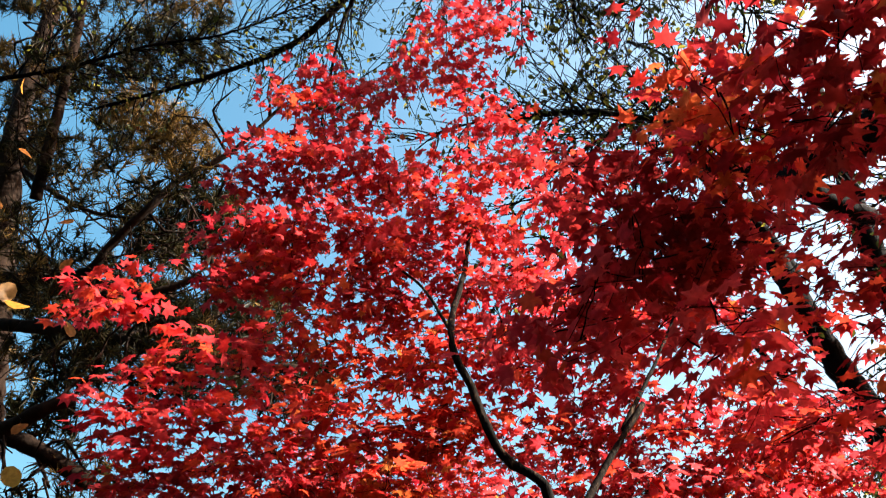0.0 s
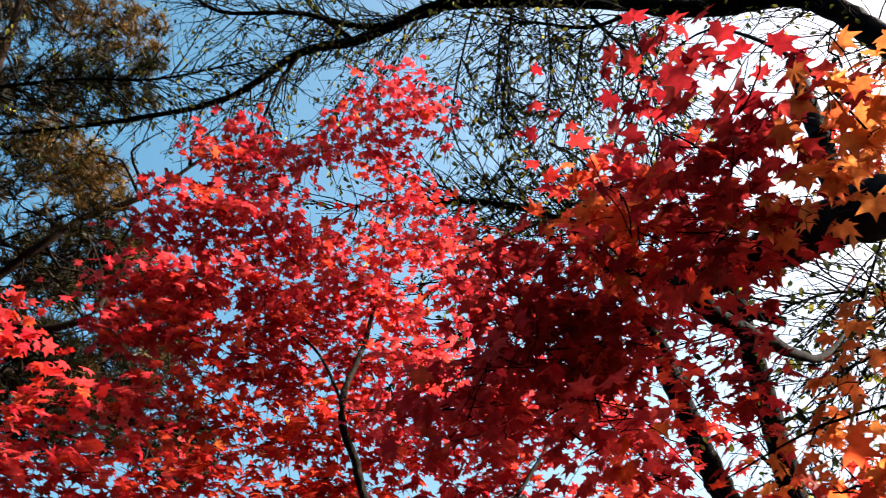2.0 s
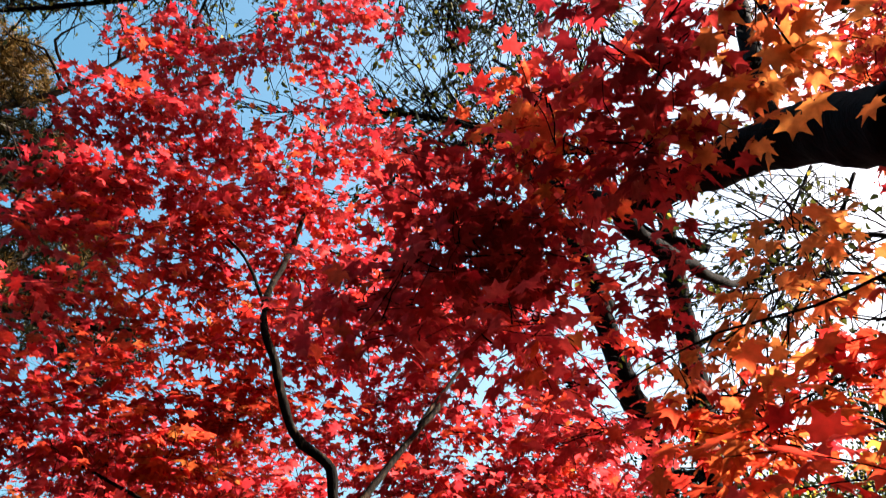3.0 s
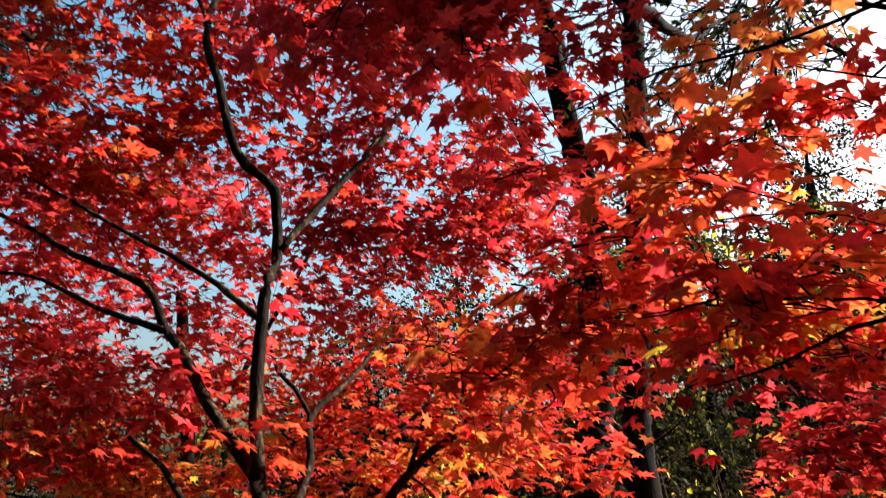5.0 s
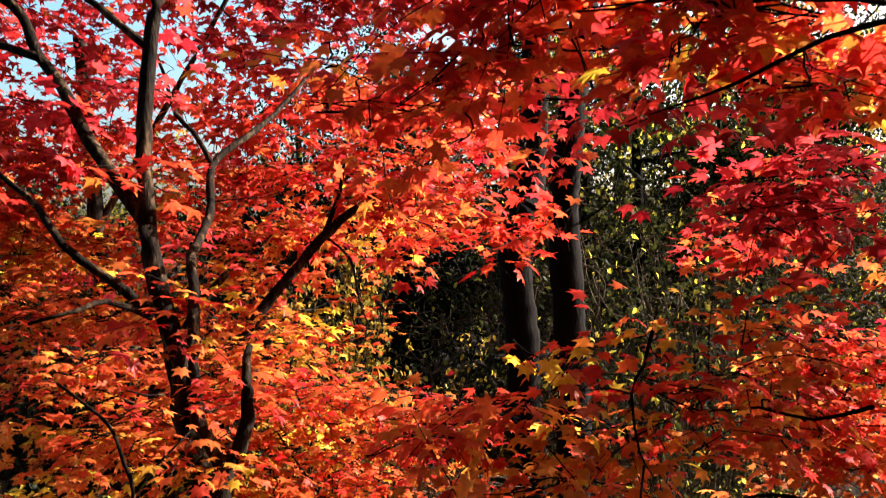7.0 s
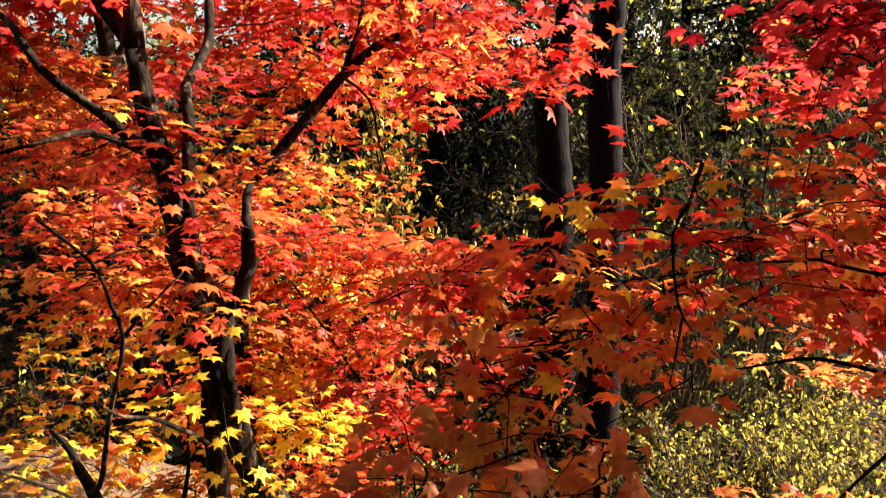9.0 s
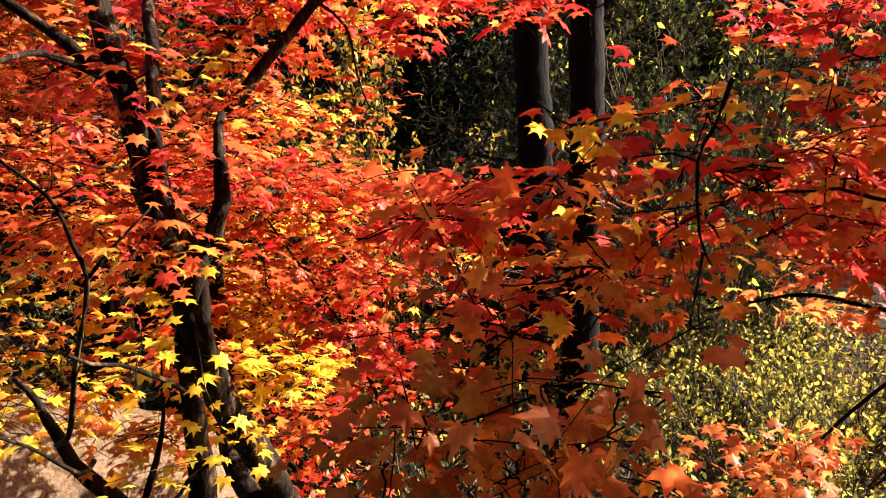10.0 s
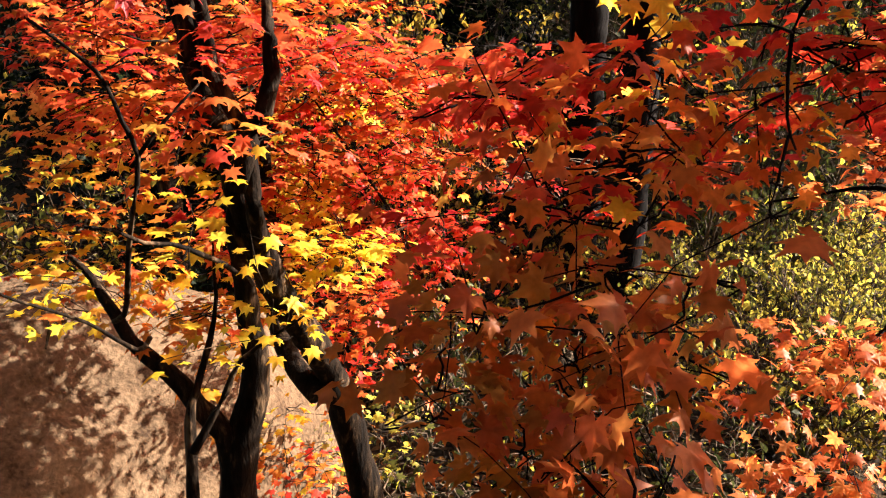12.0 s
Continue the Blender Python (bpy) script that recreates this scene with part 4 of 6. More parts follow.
pad(maple, (0.93, 3.77, 2.27), (0.30, 0.24, 0.15), 132, "crimson", 0.066)
pad(maple, (0.78, 3.82, 2.64), (0.23, 0.18, 0.15), 125, "crimson", 0.066)
pad(maple, (-0.23, 4.23, 2.70), (0.34, 0.27, 0.16), 196, "crimson", 0.066)
pad(maple, (0.15, 4.24, 2.64), (0.32, 0.26, 0.16), 174, "crimson", 0.066)
pad(maple, (-0.42, 4.61, 2.33), (0.30, 0.24, 0.14), 174, "crimson", 0.066)
pad(maple, (-0.08, 4.47, 2.10), (0.32, 0.26, 0.11), 196, "crimson", 0.066)
pad(maple, (0.78, 3.68, 2.01), (0.26, 0.21, 0.12), 108, "scarlet", 0.066)
pad(maple, (1.14, 3.57, 2.00), (0.28, 0.23, 0.14), 144, "scarlet", 0.066)
pad(maple, (1.50, 3.34, 2.02), (0.27, 0.22, 0.14), 144, "scarlet", 0.066)
pad(maple, (-0.16, 3.79, 1.89), (0.31, 0.25, 0.09), 262, "crimson", 0.066)
pad(maple, (0.27, 3.91, 1.77), (0.28, 0.23, 0.09), 96, "crimson", 0.066)
pad(maple, (-0.18, 3.65, 1.65), (0.29, 0.23, 0.10), 284, "scarlet", 0.066)
pad(maple, (0.23, 3.79, 1.48), (0.29, 0.23, 0.10), 204, "flame", 0.056, 0.2)
pad(maple, (0.21, 3.59, 1.29), (0.27, 0.22, 0.10), 259, "flame", 0.047, 0.2)
pad(maple, (0.65, 3.84, 1.73), (0.20, 0.16, 0.13), 102, "flame", 0.056, 0.2)
pad(maple, (0.95, 3.82, 1.82), (0.25, 0.20, 0.14), 146, "scarlet", 0.056, 0.2)
pad(maple, (1.23, 3.71, 1.91), (0.27, 0.22, 0.14), 175, "scarlet", 0.056, 0.2)
pad(maple, (1.47, 3.72, 1.76), (0.26, 0.21, 0.14), 160, "scarlet", 0.056, 0.2)
pad(maple, (1.68, 3.42, 1.81), (0.24, 0.20, 0.16), 160, "scarlet", 0.056, 0.2)
pad(maple, (0.87, 3.86, 1.49), (0.21, 0.16, 0.09), 87, "flame", 0.056, 0.2)
pad(maple, (1.51, 3.82, 1.50), (0.19, 0.16, 0.12), 87, "flame", 0.056, 0.2)
pad(maple, (1.91, 3.77, 1.61), (0.17, 0.14, 0.12), 73, "scarlet", 0.056, 0.2)
pad(maple, (1.28, 3.70, 1.22), (0.21, 0.16, 0.14), 121, "flame", 0.047, 0.2)
pad(maple, (0.39, 2.98, 1.16), (0.21, 0.17, 0.06), 138, "flame", 0.047, 0.2)
pad(maple, (0.82, 3.34, 1.18), (0.23, 0.19, 0.10), 190, "flame", 0.047, 0.2)
pad(maple, (0.86, 3.12, 1.04), (0.27, 0.22, 0.07), 224, "scarlet", 0.047, 0.2)
pad(maple, (1.15, 3.22, 0.95), (0.25, 0.20, 0.08), 224, "flame", 0.047, 0.2)
pad(maple, (1.42, 3.11, 0.93), (0.21, 0.17, 0.09), 190, "scarlet", 0.047, 0.2)
pad(maple, (0.47, 2.84, 0.99), (0.20, 0.16, 0.08), 311, "flame", 0.047, 0.2)
pad(maple, (0.97, 3.29, 0.81), (0.21, 0.17, 0.08), 78, "flame", 0.047, 0.2)
pad(maple, (1.30, 3.16, 0.76), (0.25, 0.20, 0.08), 112, "flame", 0.047, 0.2)
pad(maple, (0.20, 4.32, 1.51), (0.29, 0.23, 0.13), 232, "amber", 0.056, 0.2)
pad(maple, (0.28, 3.91, 1.22), (0.26, 0.21, 0.10), 302, "flame", 0.047, 0.2)
pad(maple, (0.26, 3.33, 1.04), (0.22, 0.17, 0.07), 116, "flame", 0.047, 0.2)
pad(maple, (0.77, 3.16, 1.12), (0.18, 0.15, 0.07), 92, "amber", 0.047, 0.2)
pad(maple, (1.04, 3.37, 1.02), (0.21, 0.16, 0.07), 160, "flame", 0.047, 0.2)
pad(maple, (1.34, 3.44, 0.86), (0.26, 0.21, 0.10), 218, "flame", 0.047, 0.2)
pad(maple, (0.89, 3.39, 0.89), (0.19, 0.15, 0.07), 104, "amber", 0.047, 0.2)
pad(maple, (1.19, 3.58, 0.74), (0.27, 0.22, 0.10), 94, "flame", 0.047, 0.2)
pad(maple, (0.23, 3.49, 0.74), (0.25, 0.20, 0.11), 87, "gold", 0.047, 0.2)
pad(maple, (0.46, 3.33, 0.88), (0.21, 0.17, 0.09), 92, "flame", 0.047, 0.2)
pad(maple, (0.51, 3.05, 0.70), (0.21, 0.17, 0.10), 38, "amber", 0.047, 0.2)
pad(maple, (0.24, 3.14, 0.63), (0.19, 0.15, 0.10), 64, "amber", 0.047, 0.2)
pad(maple, (0.90, 3.44, 0.64), (0.21, 0.17, 0.12), 81, "gold", 0.047, 0.2)
pad(maple, (0.84, 3.33, 0.50), (0.17, 0.13, 0.09), 52, "gold", 0.047, 0.2)
pad(maple, (0.89, 2.79, 0.60), (0.17, 0.13, 0.04), 87, "gold", 0.047, 0.2)
pad(maple, (0.43, 2.93, 0.49), (0.21, 0.17, 0.08), 29, "gold", 0.047, 0.2)
pad(maple, (0.22, 2.90, 0.49), (0.16, 0.13, 0.07), 17, "gold", 0.047, 0.2)
pad(maple, (1.23, 3.66, 0.20), (0.24, 0.20, 0.13), 174, "flame", 0.047, 0.2)
pad(maple, (1.12, 3.66, 0.02), (0.20, 0.16, 0.11), 117, "flame", 0.047, 0.2)
pad(maple, (0.59, 2.95, 0.33), (0.18, 0.14, 0.06), 14, "amber", 0.047, 0.2)
pad(maple, (1.10, 3.50, 0.03), (0.23, 0.18, 0.12), 146, "flame", 0.047, 0.2)
pad(maple, (1.14, 3.61, -0.22), (0.20, 0.16, 0.11), 101, "flame", 0.047, 0.2)
pad(maple, (0.88, 3.57, -0.54), (0.27, 0.21, 0.13), 130, "amber", 0.047, 0.2)
pad(maple, (0.95, 3.49, -0.68), (0.27, 0.21, 0.09), 87, "flame", 0.047, 0.2)
pad(maple, (1.27, 3.82, -0.72), (0.25, 0.20, 0.20), 117, "goldgreen", 0.047, 0.2)
# Pads of the darker crimson copy carry painted shade among the true tones.
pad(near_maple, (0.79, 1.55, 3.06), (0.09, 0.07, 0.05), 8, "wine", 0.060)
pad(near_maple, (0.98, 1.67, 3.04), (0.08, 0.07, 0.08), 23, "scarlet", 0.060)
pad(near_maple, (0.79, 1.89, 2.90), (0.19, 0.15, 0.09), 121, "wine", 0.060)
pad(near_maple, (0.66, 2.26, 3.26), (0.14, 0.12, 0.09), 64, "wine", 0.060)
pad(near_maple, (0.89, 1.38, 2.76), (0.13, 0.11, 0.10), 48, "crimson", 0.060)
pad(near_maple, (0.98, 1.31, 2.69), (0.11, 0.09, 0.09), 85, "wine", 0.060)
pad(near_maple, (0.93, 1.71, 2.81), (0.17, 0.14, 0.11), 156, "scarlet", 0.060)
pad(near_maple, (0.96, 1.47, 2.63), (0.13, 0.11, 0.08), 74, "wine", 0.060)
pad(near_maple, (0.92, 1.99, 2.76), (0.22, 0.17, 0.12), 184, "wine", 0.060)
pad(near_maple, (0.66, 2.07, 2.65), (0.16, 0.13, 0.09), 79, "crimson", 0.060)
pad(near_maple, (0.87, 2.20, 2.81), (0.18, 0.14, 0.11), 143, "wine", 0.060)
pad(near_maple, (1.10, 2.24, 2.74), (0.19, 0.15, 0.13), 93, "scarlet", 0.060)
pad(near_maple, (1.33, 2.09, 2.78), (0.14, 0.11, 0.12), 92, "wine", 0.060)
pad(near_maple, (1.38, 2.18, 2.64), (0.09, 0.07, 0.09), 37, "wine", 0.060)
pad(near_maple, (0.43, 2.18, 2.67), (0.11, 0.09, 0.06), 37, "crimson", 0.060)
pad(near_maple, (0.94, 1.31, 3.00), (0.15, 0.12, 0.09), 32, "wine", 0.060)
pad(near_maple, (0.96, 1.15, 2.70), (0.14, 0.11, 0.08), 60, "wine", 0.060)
pad(near_maple, (1.10, 1.03, 2.65), (0.12, 0.09, 0.09), 56, "copper", 0.060)
pad(near_maple, (1.11, 1.31, 2.61), (0.10, 0.08, 0.04), 28, "copper", 0.060)
pad(near_maple, (1.37, 1.51, 2.45), (0.11, 0.08, 0.12), 64, "copper", 0.060)
pad(near_maple, (1.33, 1.71, 2.36), (0.15, 0.12, 0.07), 54, "copper", 0.060)
pad(near_maple, (0.88, 1.64, 2.92), (0.17, 0.13, 0.10), 113, "scarlet", 0.060)
pad(near_maple, (0.55, 1.95, 2.62), (0.12, 0.10, 0.08), 72, "crimson", 0.060)
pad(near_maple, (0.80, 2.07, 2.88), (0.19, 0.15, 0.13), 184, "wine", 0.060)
pad(near_maple, (0.54, 1.88, 2.45), (0.11, 0.09, 0.07), 59, "crimson", 0.060)
pad(near_maple, (0.77, 1.73, 2.35), (0.11, 0.08, 0.08), 70, "crimson", 0.060)
pad(near_maple, (1.06, 2.17, 2.38), (0.17, 0.13, 0.14), 137, "crimson", 0.060)
pad(near_maple, (1.14, 1.58, 2.10), (0.11, 0.09, 0.07), 94, "scarlet", 0.060)
pad(near_maple, (1.14, 1.38, 2.05), (0.11, 0.09, 0.06), 92, "flame", 0.056)
pad(near_maple, (1.23, 1.32, 2.14), (0.10, 0.08, 0.06), 71, "scarlet", 0.056)
pad(near_maple, (1.35, 1.28, 2.16), (0.06, 0.05, 0.06), 32, "scarlet", 0.056)
pad(near_maple, (1.02, 1.14, 1.88), (0.07, 0.05, 0.03), 26, "scarlet", 0.056)
pad(near_maple, (1.07, 1.64, 1.95), (0.13, 0.11, 0.06), 104, "scarlet", 0.056)
pad(near_maple, (1.09, 1.34, 1.85), (0.13, 0.10, 0.05), 104, "scarlet", 0.056)
pad(near_maple, (1.25, 1.29, 1.86), (0.09, 0.07, 0.05), 80, "scarlet", 0.056)
pad(near_maple, (1.02, 1.70, 1.83), (0.16, 0.12, 0.07), 139, "scarlet", 0.056)
pad(near_maple, (0.94, 1.95, 1.77), (0.15, 0.12, 0.07), 116, "scarlet", 0.056)
pad(near_maple, (1.10, 1.37, 1.75), (0.10, 0.08, 0.05), 58, "scarlet", 0.056)
pad(near_maple, (1.44, 1.47, 1.76), (0.08, 0.07, 0.05), 50, "scarlet", 0.056)
# Here too the darkest tone stands in for shade on some pads.
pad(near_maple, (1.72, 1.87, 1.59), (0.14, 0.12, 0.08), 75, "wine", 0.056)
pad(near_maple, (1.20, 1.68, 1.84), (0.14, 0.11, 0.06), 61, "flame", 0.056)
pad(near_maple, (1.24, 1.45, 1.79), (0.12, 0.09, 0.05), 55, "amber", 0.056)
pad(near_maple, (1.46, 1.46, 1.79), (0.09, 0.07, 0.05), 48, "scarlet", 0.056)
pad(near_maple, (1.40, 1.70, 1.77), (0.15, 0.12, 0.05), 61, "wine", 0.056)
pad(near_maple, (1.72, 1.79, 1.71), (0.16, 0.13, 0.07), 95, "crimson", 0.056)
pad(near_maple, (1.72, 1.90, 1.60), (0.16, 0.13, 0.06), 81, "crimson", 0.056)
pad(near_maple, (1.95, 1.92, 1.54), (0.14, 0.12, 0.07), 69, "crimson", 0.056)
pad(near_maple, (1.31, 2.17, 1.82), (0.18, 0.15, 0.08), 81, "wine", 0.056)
pad(near_maple, (2.21, 2.51, 1.52), (0.20, 0.16, 0.09), 156, "scarlet", 0.056)
pad(near_maple, (2.29, 2.37, 1.02), (0.14, 0.11, 0.12), 134, "scarlet", 0.056)
pad(near_maple, (2.62, 2.71, 0.64), (0.21, 0.16, 0.09), 68, "copper", 0.070)
pad(near_maple, (2.39, 2.67, 0.11), (0.22, 0.18, 0.07), 68, "copper", 0.070)
pad(near_maple, (2.56, 2.69, 0.10), (0.17, 0.13, 0.09), 68, "copper", 0.070)
pad(near_maple, (2.38, 2.60, -0.27), (0.26, 0.21, 0.07), 95, "copper", 0.070)
pad(near_maple, (2.24, 2.73, -0.09), (0.11, 0.09, 0.06), 27, "copper", 0.070)
pad(maple, (-0.55, 4.67, 3.02), (0.32, 0.26, 0.17), 254, "crimson", 0.066)
pad(maple, (-0.16, 4.55, 3.01), (0.32, 0.26, 0.17), 254, "crimson", 0.066)
pad(maple, (0.20, 4.44, 3.00), (0.32, 0.26, 0.17), 215, "crimson", 0.066)
pad(maple, (0.46, 4.24, 2.66), (0.25, 0.20, 0.17), 175, "crimson", 0.066)
pad(maple, (-0.53, 4.76, 2.68), (0.32, 0.26, 0.17), 215, "crimson", 0.066)
pad(maple, (-0.20, 4.81, 2.53), (0.36, 0.29, 0.18), 234, "crimson", 0.066)
pad(maple, (0.38, 4.37, 2.32), (0.30, 0.24, 0.17), 215, "crimson", 0.066)
pad(maple, (-0.42, 4.87, 2.21), (0.32, 0.26, 0.15), 215, "crimson", 0.066)
pad(maple, (0.05, 4.57, 1.98), (0.33, 0.27, 0.11), 215, "scarlet", 0.066)
pad(maple, (0.44, 4.34, 1.96), (0.30, 0.24, 0.14), 215, "scarlet", 0.066)
pad(maple, (0.82, 3.94, 1.82), (0.27, 0.22, 0.12), 107, "scarlet", 0.066)
pad(maple, (1.04, 3.93, 1.62), (0.27, 0.22, 0.12), 96, "scarlet", 0.066)
pad(maple, (1.39, 3.78, 1.73), (0.30, 0.24, 0.12), 118, "scarlet", 0.066)
pad(maple, (0.57, 4.07, 1.63), (0.27, 0.22, 0.10), 86, "scarlet", 0.066)
pad(maple, (-0.01, 4.05, 1.60), (0.31, 0.24, 0.12), 234, "flame", 0.066)
pad(maple, (-0.33, 4.10, 1.76), (0.26, 0.21, 0.12), 215, "flame", 0.066)
pad(maple, (1.56, 3.54, 1.65), (0.26, 0.21, 0.14), 118, "scarlet", 0.066)
# Four unseen crown clumps, added towards the sun to shade the near upper leaves.
pad(near_maple, (2.35, 1.60, 3.40), (0.45, 0.45, 0.35), 1300, "scarlet", 0.06)
pad(near_maple, (2.90, 1.80, 3.75), (0.50, 0.50, 0.40), 1300, "scarlet", 0.06)
pad(near_maple, (2.20, 1.20, 3.15), (0.35, 0.35, 0.30), 500, "scarlet", 0.06)
pad(near_maple, (2.75, 2.20, 4.00), (0.50, 0.50, 0.30), 500, "scarlet", 0.06)
pad(maple, (0.70, 3.60, 0.40), (0.30, 0.30, 0.15), 70, "flame")
pad(maple, (1.10, 3.70, 0.60), (0.30, 0.30, 0.15), 60, "scarlet")
pad(back_maple, (-1.00, 5.96, 3.56), (0.36, 0.50, 0.21), 195, "crimson", 0.070)
pad(back_maple, (-0.54, 5.81, 3.58), (0.36, 0.50, 0.21), 195, "crimson", 0.070)
pad(back_maple, (0.00, 5.68, 3.43), (0.36, 0.50, 0.21), 169, "crimson", 0.070)
pad(back_maple, (0.51, 5.54, 3.38), (0.36, 0.50, 0.21), 143, "crimson", 0.070)
pad(back_maple, (1.00, 5.37, 3.41), (0.36, 0.50, 0.21), 117, "crimson", 0.070)
pad(back_maple, (-0.97, 6.10, 3.05), (0.36, 0.50, 0.21), 195, "crimson", 0.070)
pad(back_maple, (-0.55, 5.96, 3.08), (0.36, 0.50, 0.21), 195, "crimson", 0.070)
pad(back_maple, (-0.07, 5.85, 2.93), (0.36, 0.50, 0.21), 169, "crimson", 0.070)
pad(back_maple, (0.39, 5.69, 2.99), (0.36, 0.50, 0.21), 169, "crimson", 0.070)
pad(back_maple, (0.97, 5.55, 2.87), (0.36, 0.50, 0.21), 160, "crimson", 0.070)
pad(back_maple, (1.39, 5.40, 2.89), (0.36, 0.50, 0.21), 160, "crimson", 0.070)
pad(back_maple, (1.82, 5.26, 2.92), (0.36, 0.50, 0.21), 160, "crimson", 0.070)
pad(back_maple, (2.17, 5.13, 2.98), (0.36, 0.50, 0.21), 128, "crimson", 0.070)
pad(back_maple, (-0.94, 6.23, 2.59), (0.36, 0.50, 0.21), 182, "crimson", 0.070)
pad(back_maple, (-0.40, 6.08, 2.50), (0.36, 0.50, 0.21), 182, "crimson", 0.070)
pad(back_maple, (0.35, 5.88, 2.38), (0.36, 0.50, 0.21), 169, "scarlet", 0.070)
pad(back_maple, (0.92, 5.69, 2.44), (0.36, 0.50, 0.21), 195, "scarlet", 0.070)
pad(back_maple, (1.42, 5.52, 2.46), (0.36, 0.50, 0.21), 195, "scarlet", 0.070)
pad(back_maple, (1.92, 5.36, 2.49), (0.36, 0.50, 0.21), 195, "scarlet", 0.070)
pad(back_maple, (2.34, 5.21, 2.55), (0.36, 0.50, 0.21), 156, "scarlet", 0.070)
pad(back_maple, (-0.77, 6.30, 2.15), (0.36, 0.50, 0.21), 169, "scarlet", 0.070)
pad(back_maple, (-0.27, 6.18, 2.03), (0.36, 0.50, 0.21), 156, "flame", 0.070)
pad(back_maple, (1.09, 5.74, 2.07), (0.36, 0.50, 0.21), 169, "scarlet", 0.070)
pad(back_maple, (1.58, 5.58, 2.10), (0.36, 0.50, 0.21), 169, "flame", 0.070)
pad(back_maple, (2.08, 5.41, 2.12), (0.36, 0.50, 0.21), 169, "scarlet", 0.070)
pad(maple, (0.50, 3.20, 0.40), (0.28, 0.28, 0.12), 55, "gold", 0.047)
pad(maple, (0.95, 3.30, 0.65), (0.28, 0.28, 0.12), 78, "amber", 0.047)
pad(maple, (0.70, 3.00, 0.50), (0.35, 0.35, 0.10), 46, "gold", 0.047)
pad(maple, (0.60, 2.90, 0.55), (0.30, 0.30, 0.08), 36, "amber", 0.047)
pad(maple, (0.85, 3.15, 0.60), (0.30, 0.30, 0.08), 104, "flame", 0.047)
pad(maple, (0.80, 3.00, 0.50), (0.25, 0.25, 0.10), 18, "amber", 0.047)
pad(maple, (1.11, 4.03, 1.62), (0.14, 0.11, 0.08), 30, "amber", 0.056, 0.2)
pad(maple, (1.61, 4.18, 1.65), (0.17, 0.14, 0.11), 46, "gold", 0.056, 0.2)
pad(maple, (1.79, 4.25, 1.82), (0.18, 0.14, 0.10), 38, "amber", 0.056, 0.2)
pad(maple, (0.82, 3.89, 1.47), (0.11, 0.09, 0.06), 23, "amber", 0.056, 0.2)
pad(maple, (1.36, 3.72, 0.96), (0.13, 0.11, 0.09), 36, "flame", 0.047, 0.2)
pad(maple, (0.69, 3.38, 1.35), (0.09, 0.07, 0.07), 21, "gold", 0.056, 0.2)
pad(maple, (0.03, 4.47, 1.37), (0.19, 0.15, 0.12), 98, "flame", 0.056, 0.2)
pad(maple, (-0.01, 4.53, 1.64), (0.19, 0.15, 0.12), 98, "flame", 0.056, 0.2)
pad(maple, (0.49, 2.65, 0.49), (0.12, 0.09, 0.03), 55, "amber", 0.047, 0.2)
pad(maple, (0.39, 2.79, 0.50), (0.08, 0.07, 0.02), 27, "amber", 0.047, 0.2)
pad(maple, (0.24, 2.76, 0.58), (0.09, 0.07, 0.02), 27, "gold", 0.047, 0.2)
pad(maple, (0.13, 3.02, 0.56), (0.12, 0.09, 0.03), 18, "amber", 0.047, 0.2)
pad(maple, (0.52, 2.97, 0.49), (0.12, 0.10, 0.05), 23, "amber", 0.047, 0.2)
pad(maple, (0.83, 3.01, 0.57), (0.14, 0.11, 0.03), 13, "gold", 0.047, 0.2)
pad(maple, (0.95, 2.85, 0.55), (0.14, 0.11, 0.03), 46, "gold", 0.047, 0.2)
pad(maple, (0.85, 3.34, 0.57), (0.14, 0.12, 0.07), 40, "gold", 0.047, 0.2)
pad(maple, (0.54, 2.93, 0.69), (0.10, 0.08, 0.04), 18, "amber", 0.047, 0.2)
pad(maple, (0.31, 3.10, 0.64), (0.11, 0.09, 0.04), 18, "amber", 0.047, 0.2)
pad(maple, (0.07, 3.64, 0.66), (0.16, 0.13, 0.05), 27, "amber", 0.047, 0.2)
pad(maple, (0.35, 3.64, 0.61), (0.15, 0.12, 0.06), 27, "flame", 0.047, 0.2)
pad(maple, (0.60, 2.47, 0.94), (0.03, 0.03, 0.02), 10, "gold", 0.047, 0.2)
pad(maple, (0.55, 2.52, 0.93), (0.03, 0.02, 0.02), 6, "amber", 0.047, 0.2)
pad(maple, (0.48, 2.52, 0.79), (0.07, 0.06, 0.02), 16, "gold", 0.047, 0.2)
pad(maple, (0.66, 2.46, 0.73), (0.06, 0.05, 0.02), 16, "gold", 0.047, 0.2)
pad(maple, (0.77, 2.47, 0.72), (0.07, 0.06, 0.01), 16, "gold", 0.047, 0.2)
pad(maple, (0.72, 2.45, 0.61), (0.05, 0.04, 0.03), 12, "amber", 0.047, 0.2)
pad(maple, (0.56, 2.47, 0.53), (0.06, 0.05, 0.02), 14, "amber", 0.047, 0.2)
pad(maple, (0.66, 2.49, 1.03), (0.04, 0.04, 0.02), 12, "flame", 0.047, 0.2)
pad(maple, (0.62, 2.53, 1.17), (0.07, 0.05, 0.03), 21, "flame", 0.047, 0.2)
pad(maple, (0.59, 2.49, 1.10), (0.05, 0.04, 0.02), 14, "flame", 0.047, 0.2)
pad(maple, (0.69, 2.49, 1.12), (0.04, 0.04, 0.02), 10, "flame", 0.047, 0.2)
pad(maple, (0.28, 2.56, 0.66), (0.07, 0.06, 0.02), 14, "amber", 0.047, 0.2)
pad(maple, (0.51, 2.55, 1.38), (0.07, 0.06, 0.03), 14, "flame", 0.056, 0.2)
pad(maple, (0.56, 2.48, 1.26), (0.08, 0.07, 0.02), 21, "flame", 0.047, 0.2)
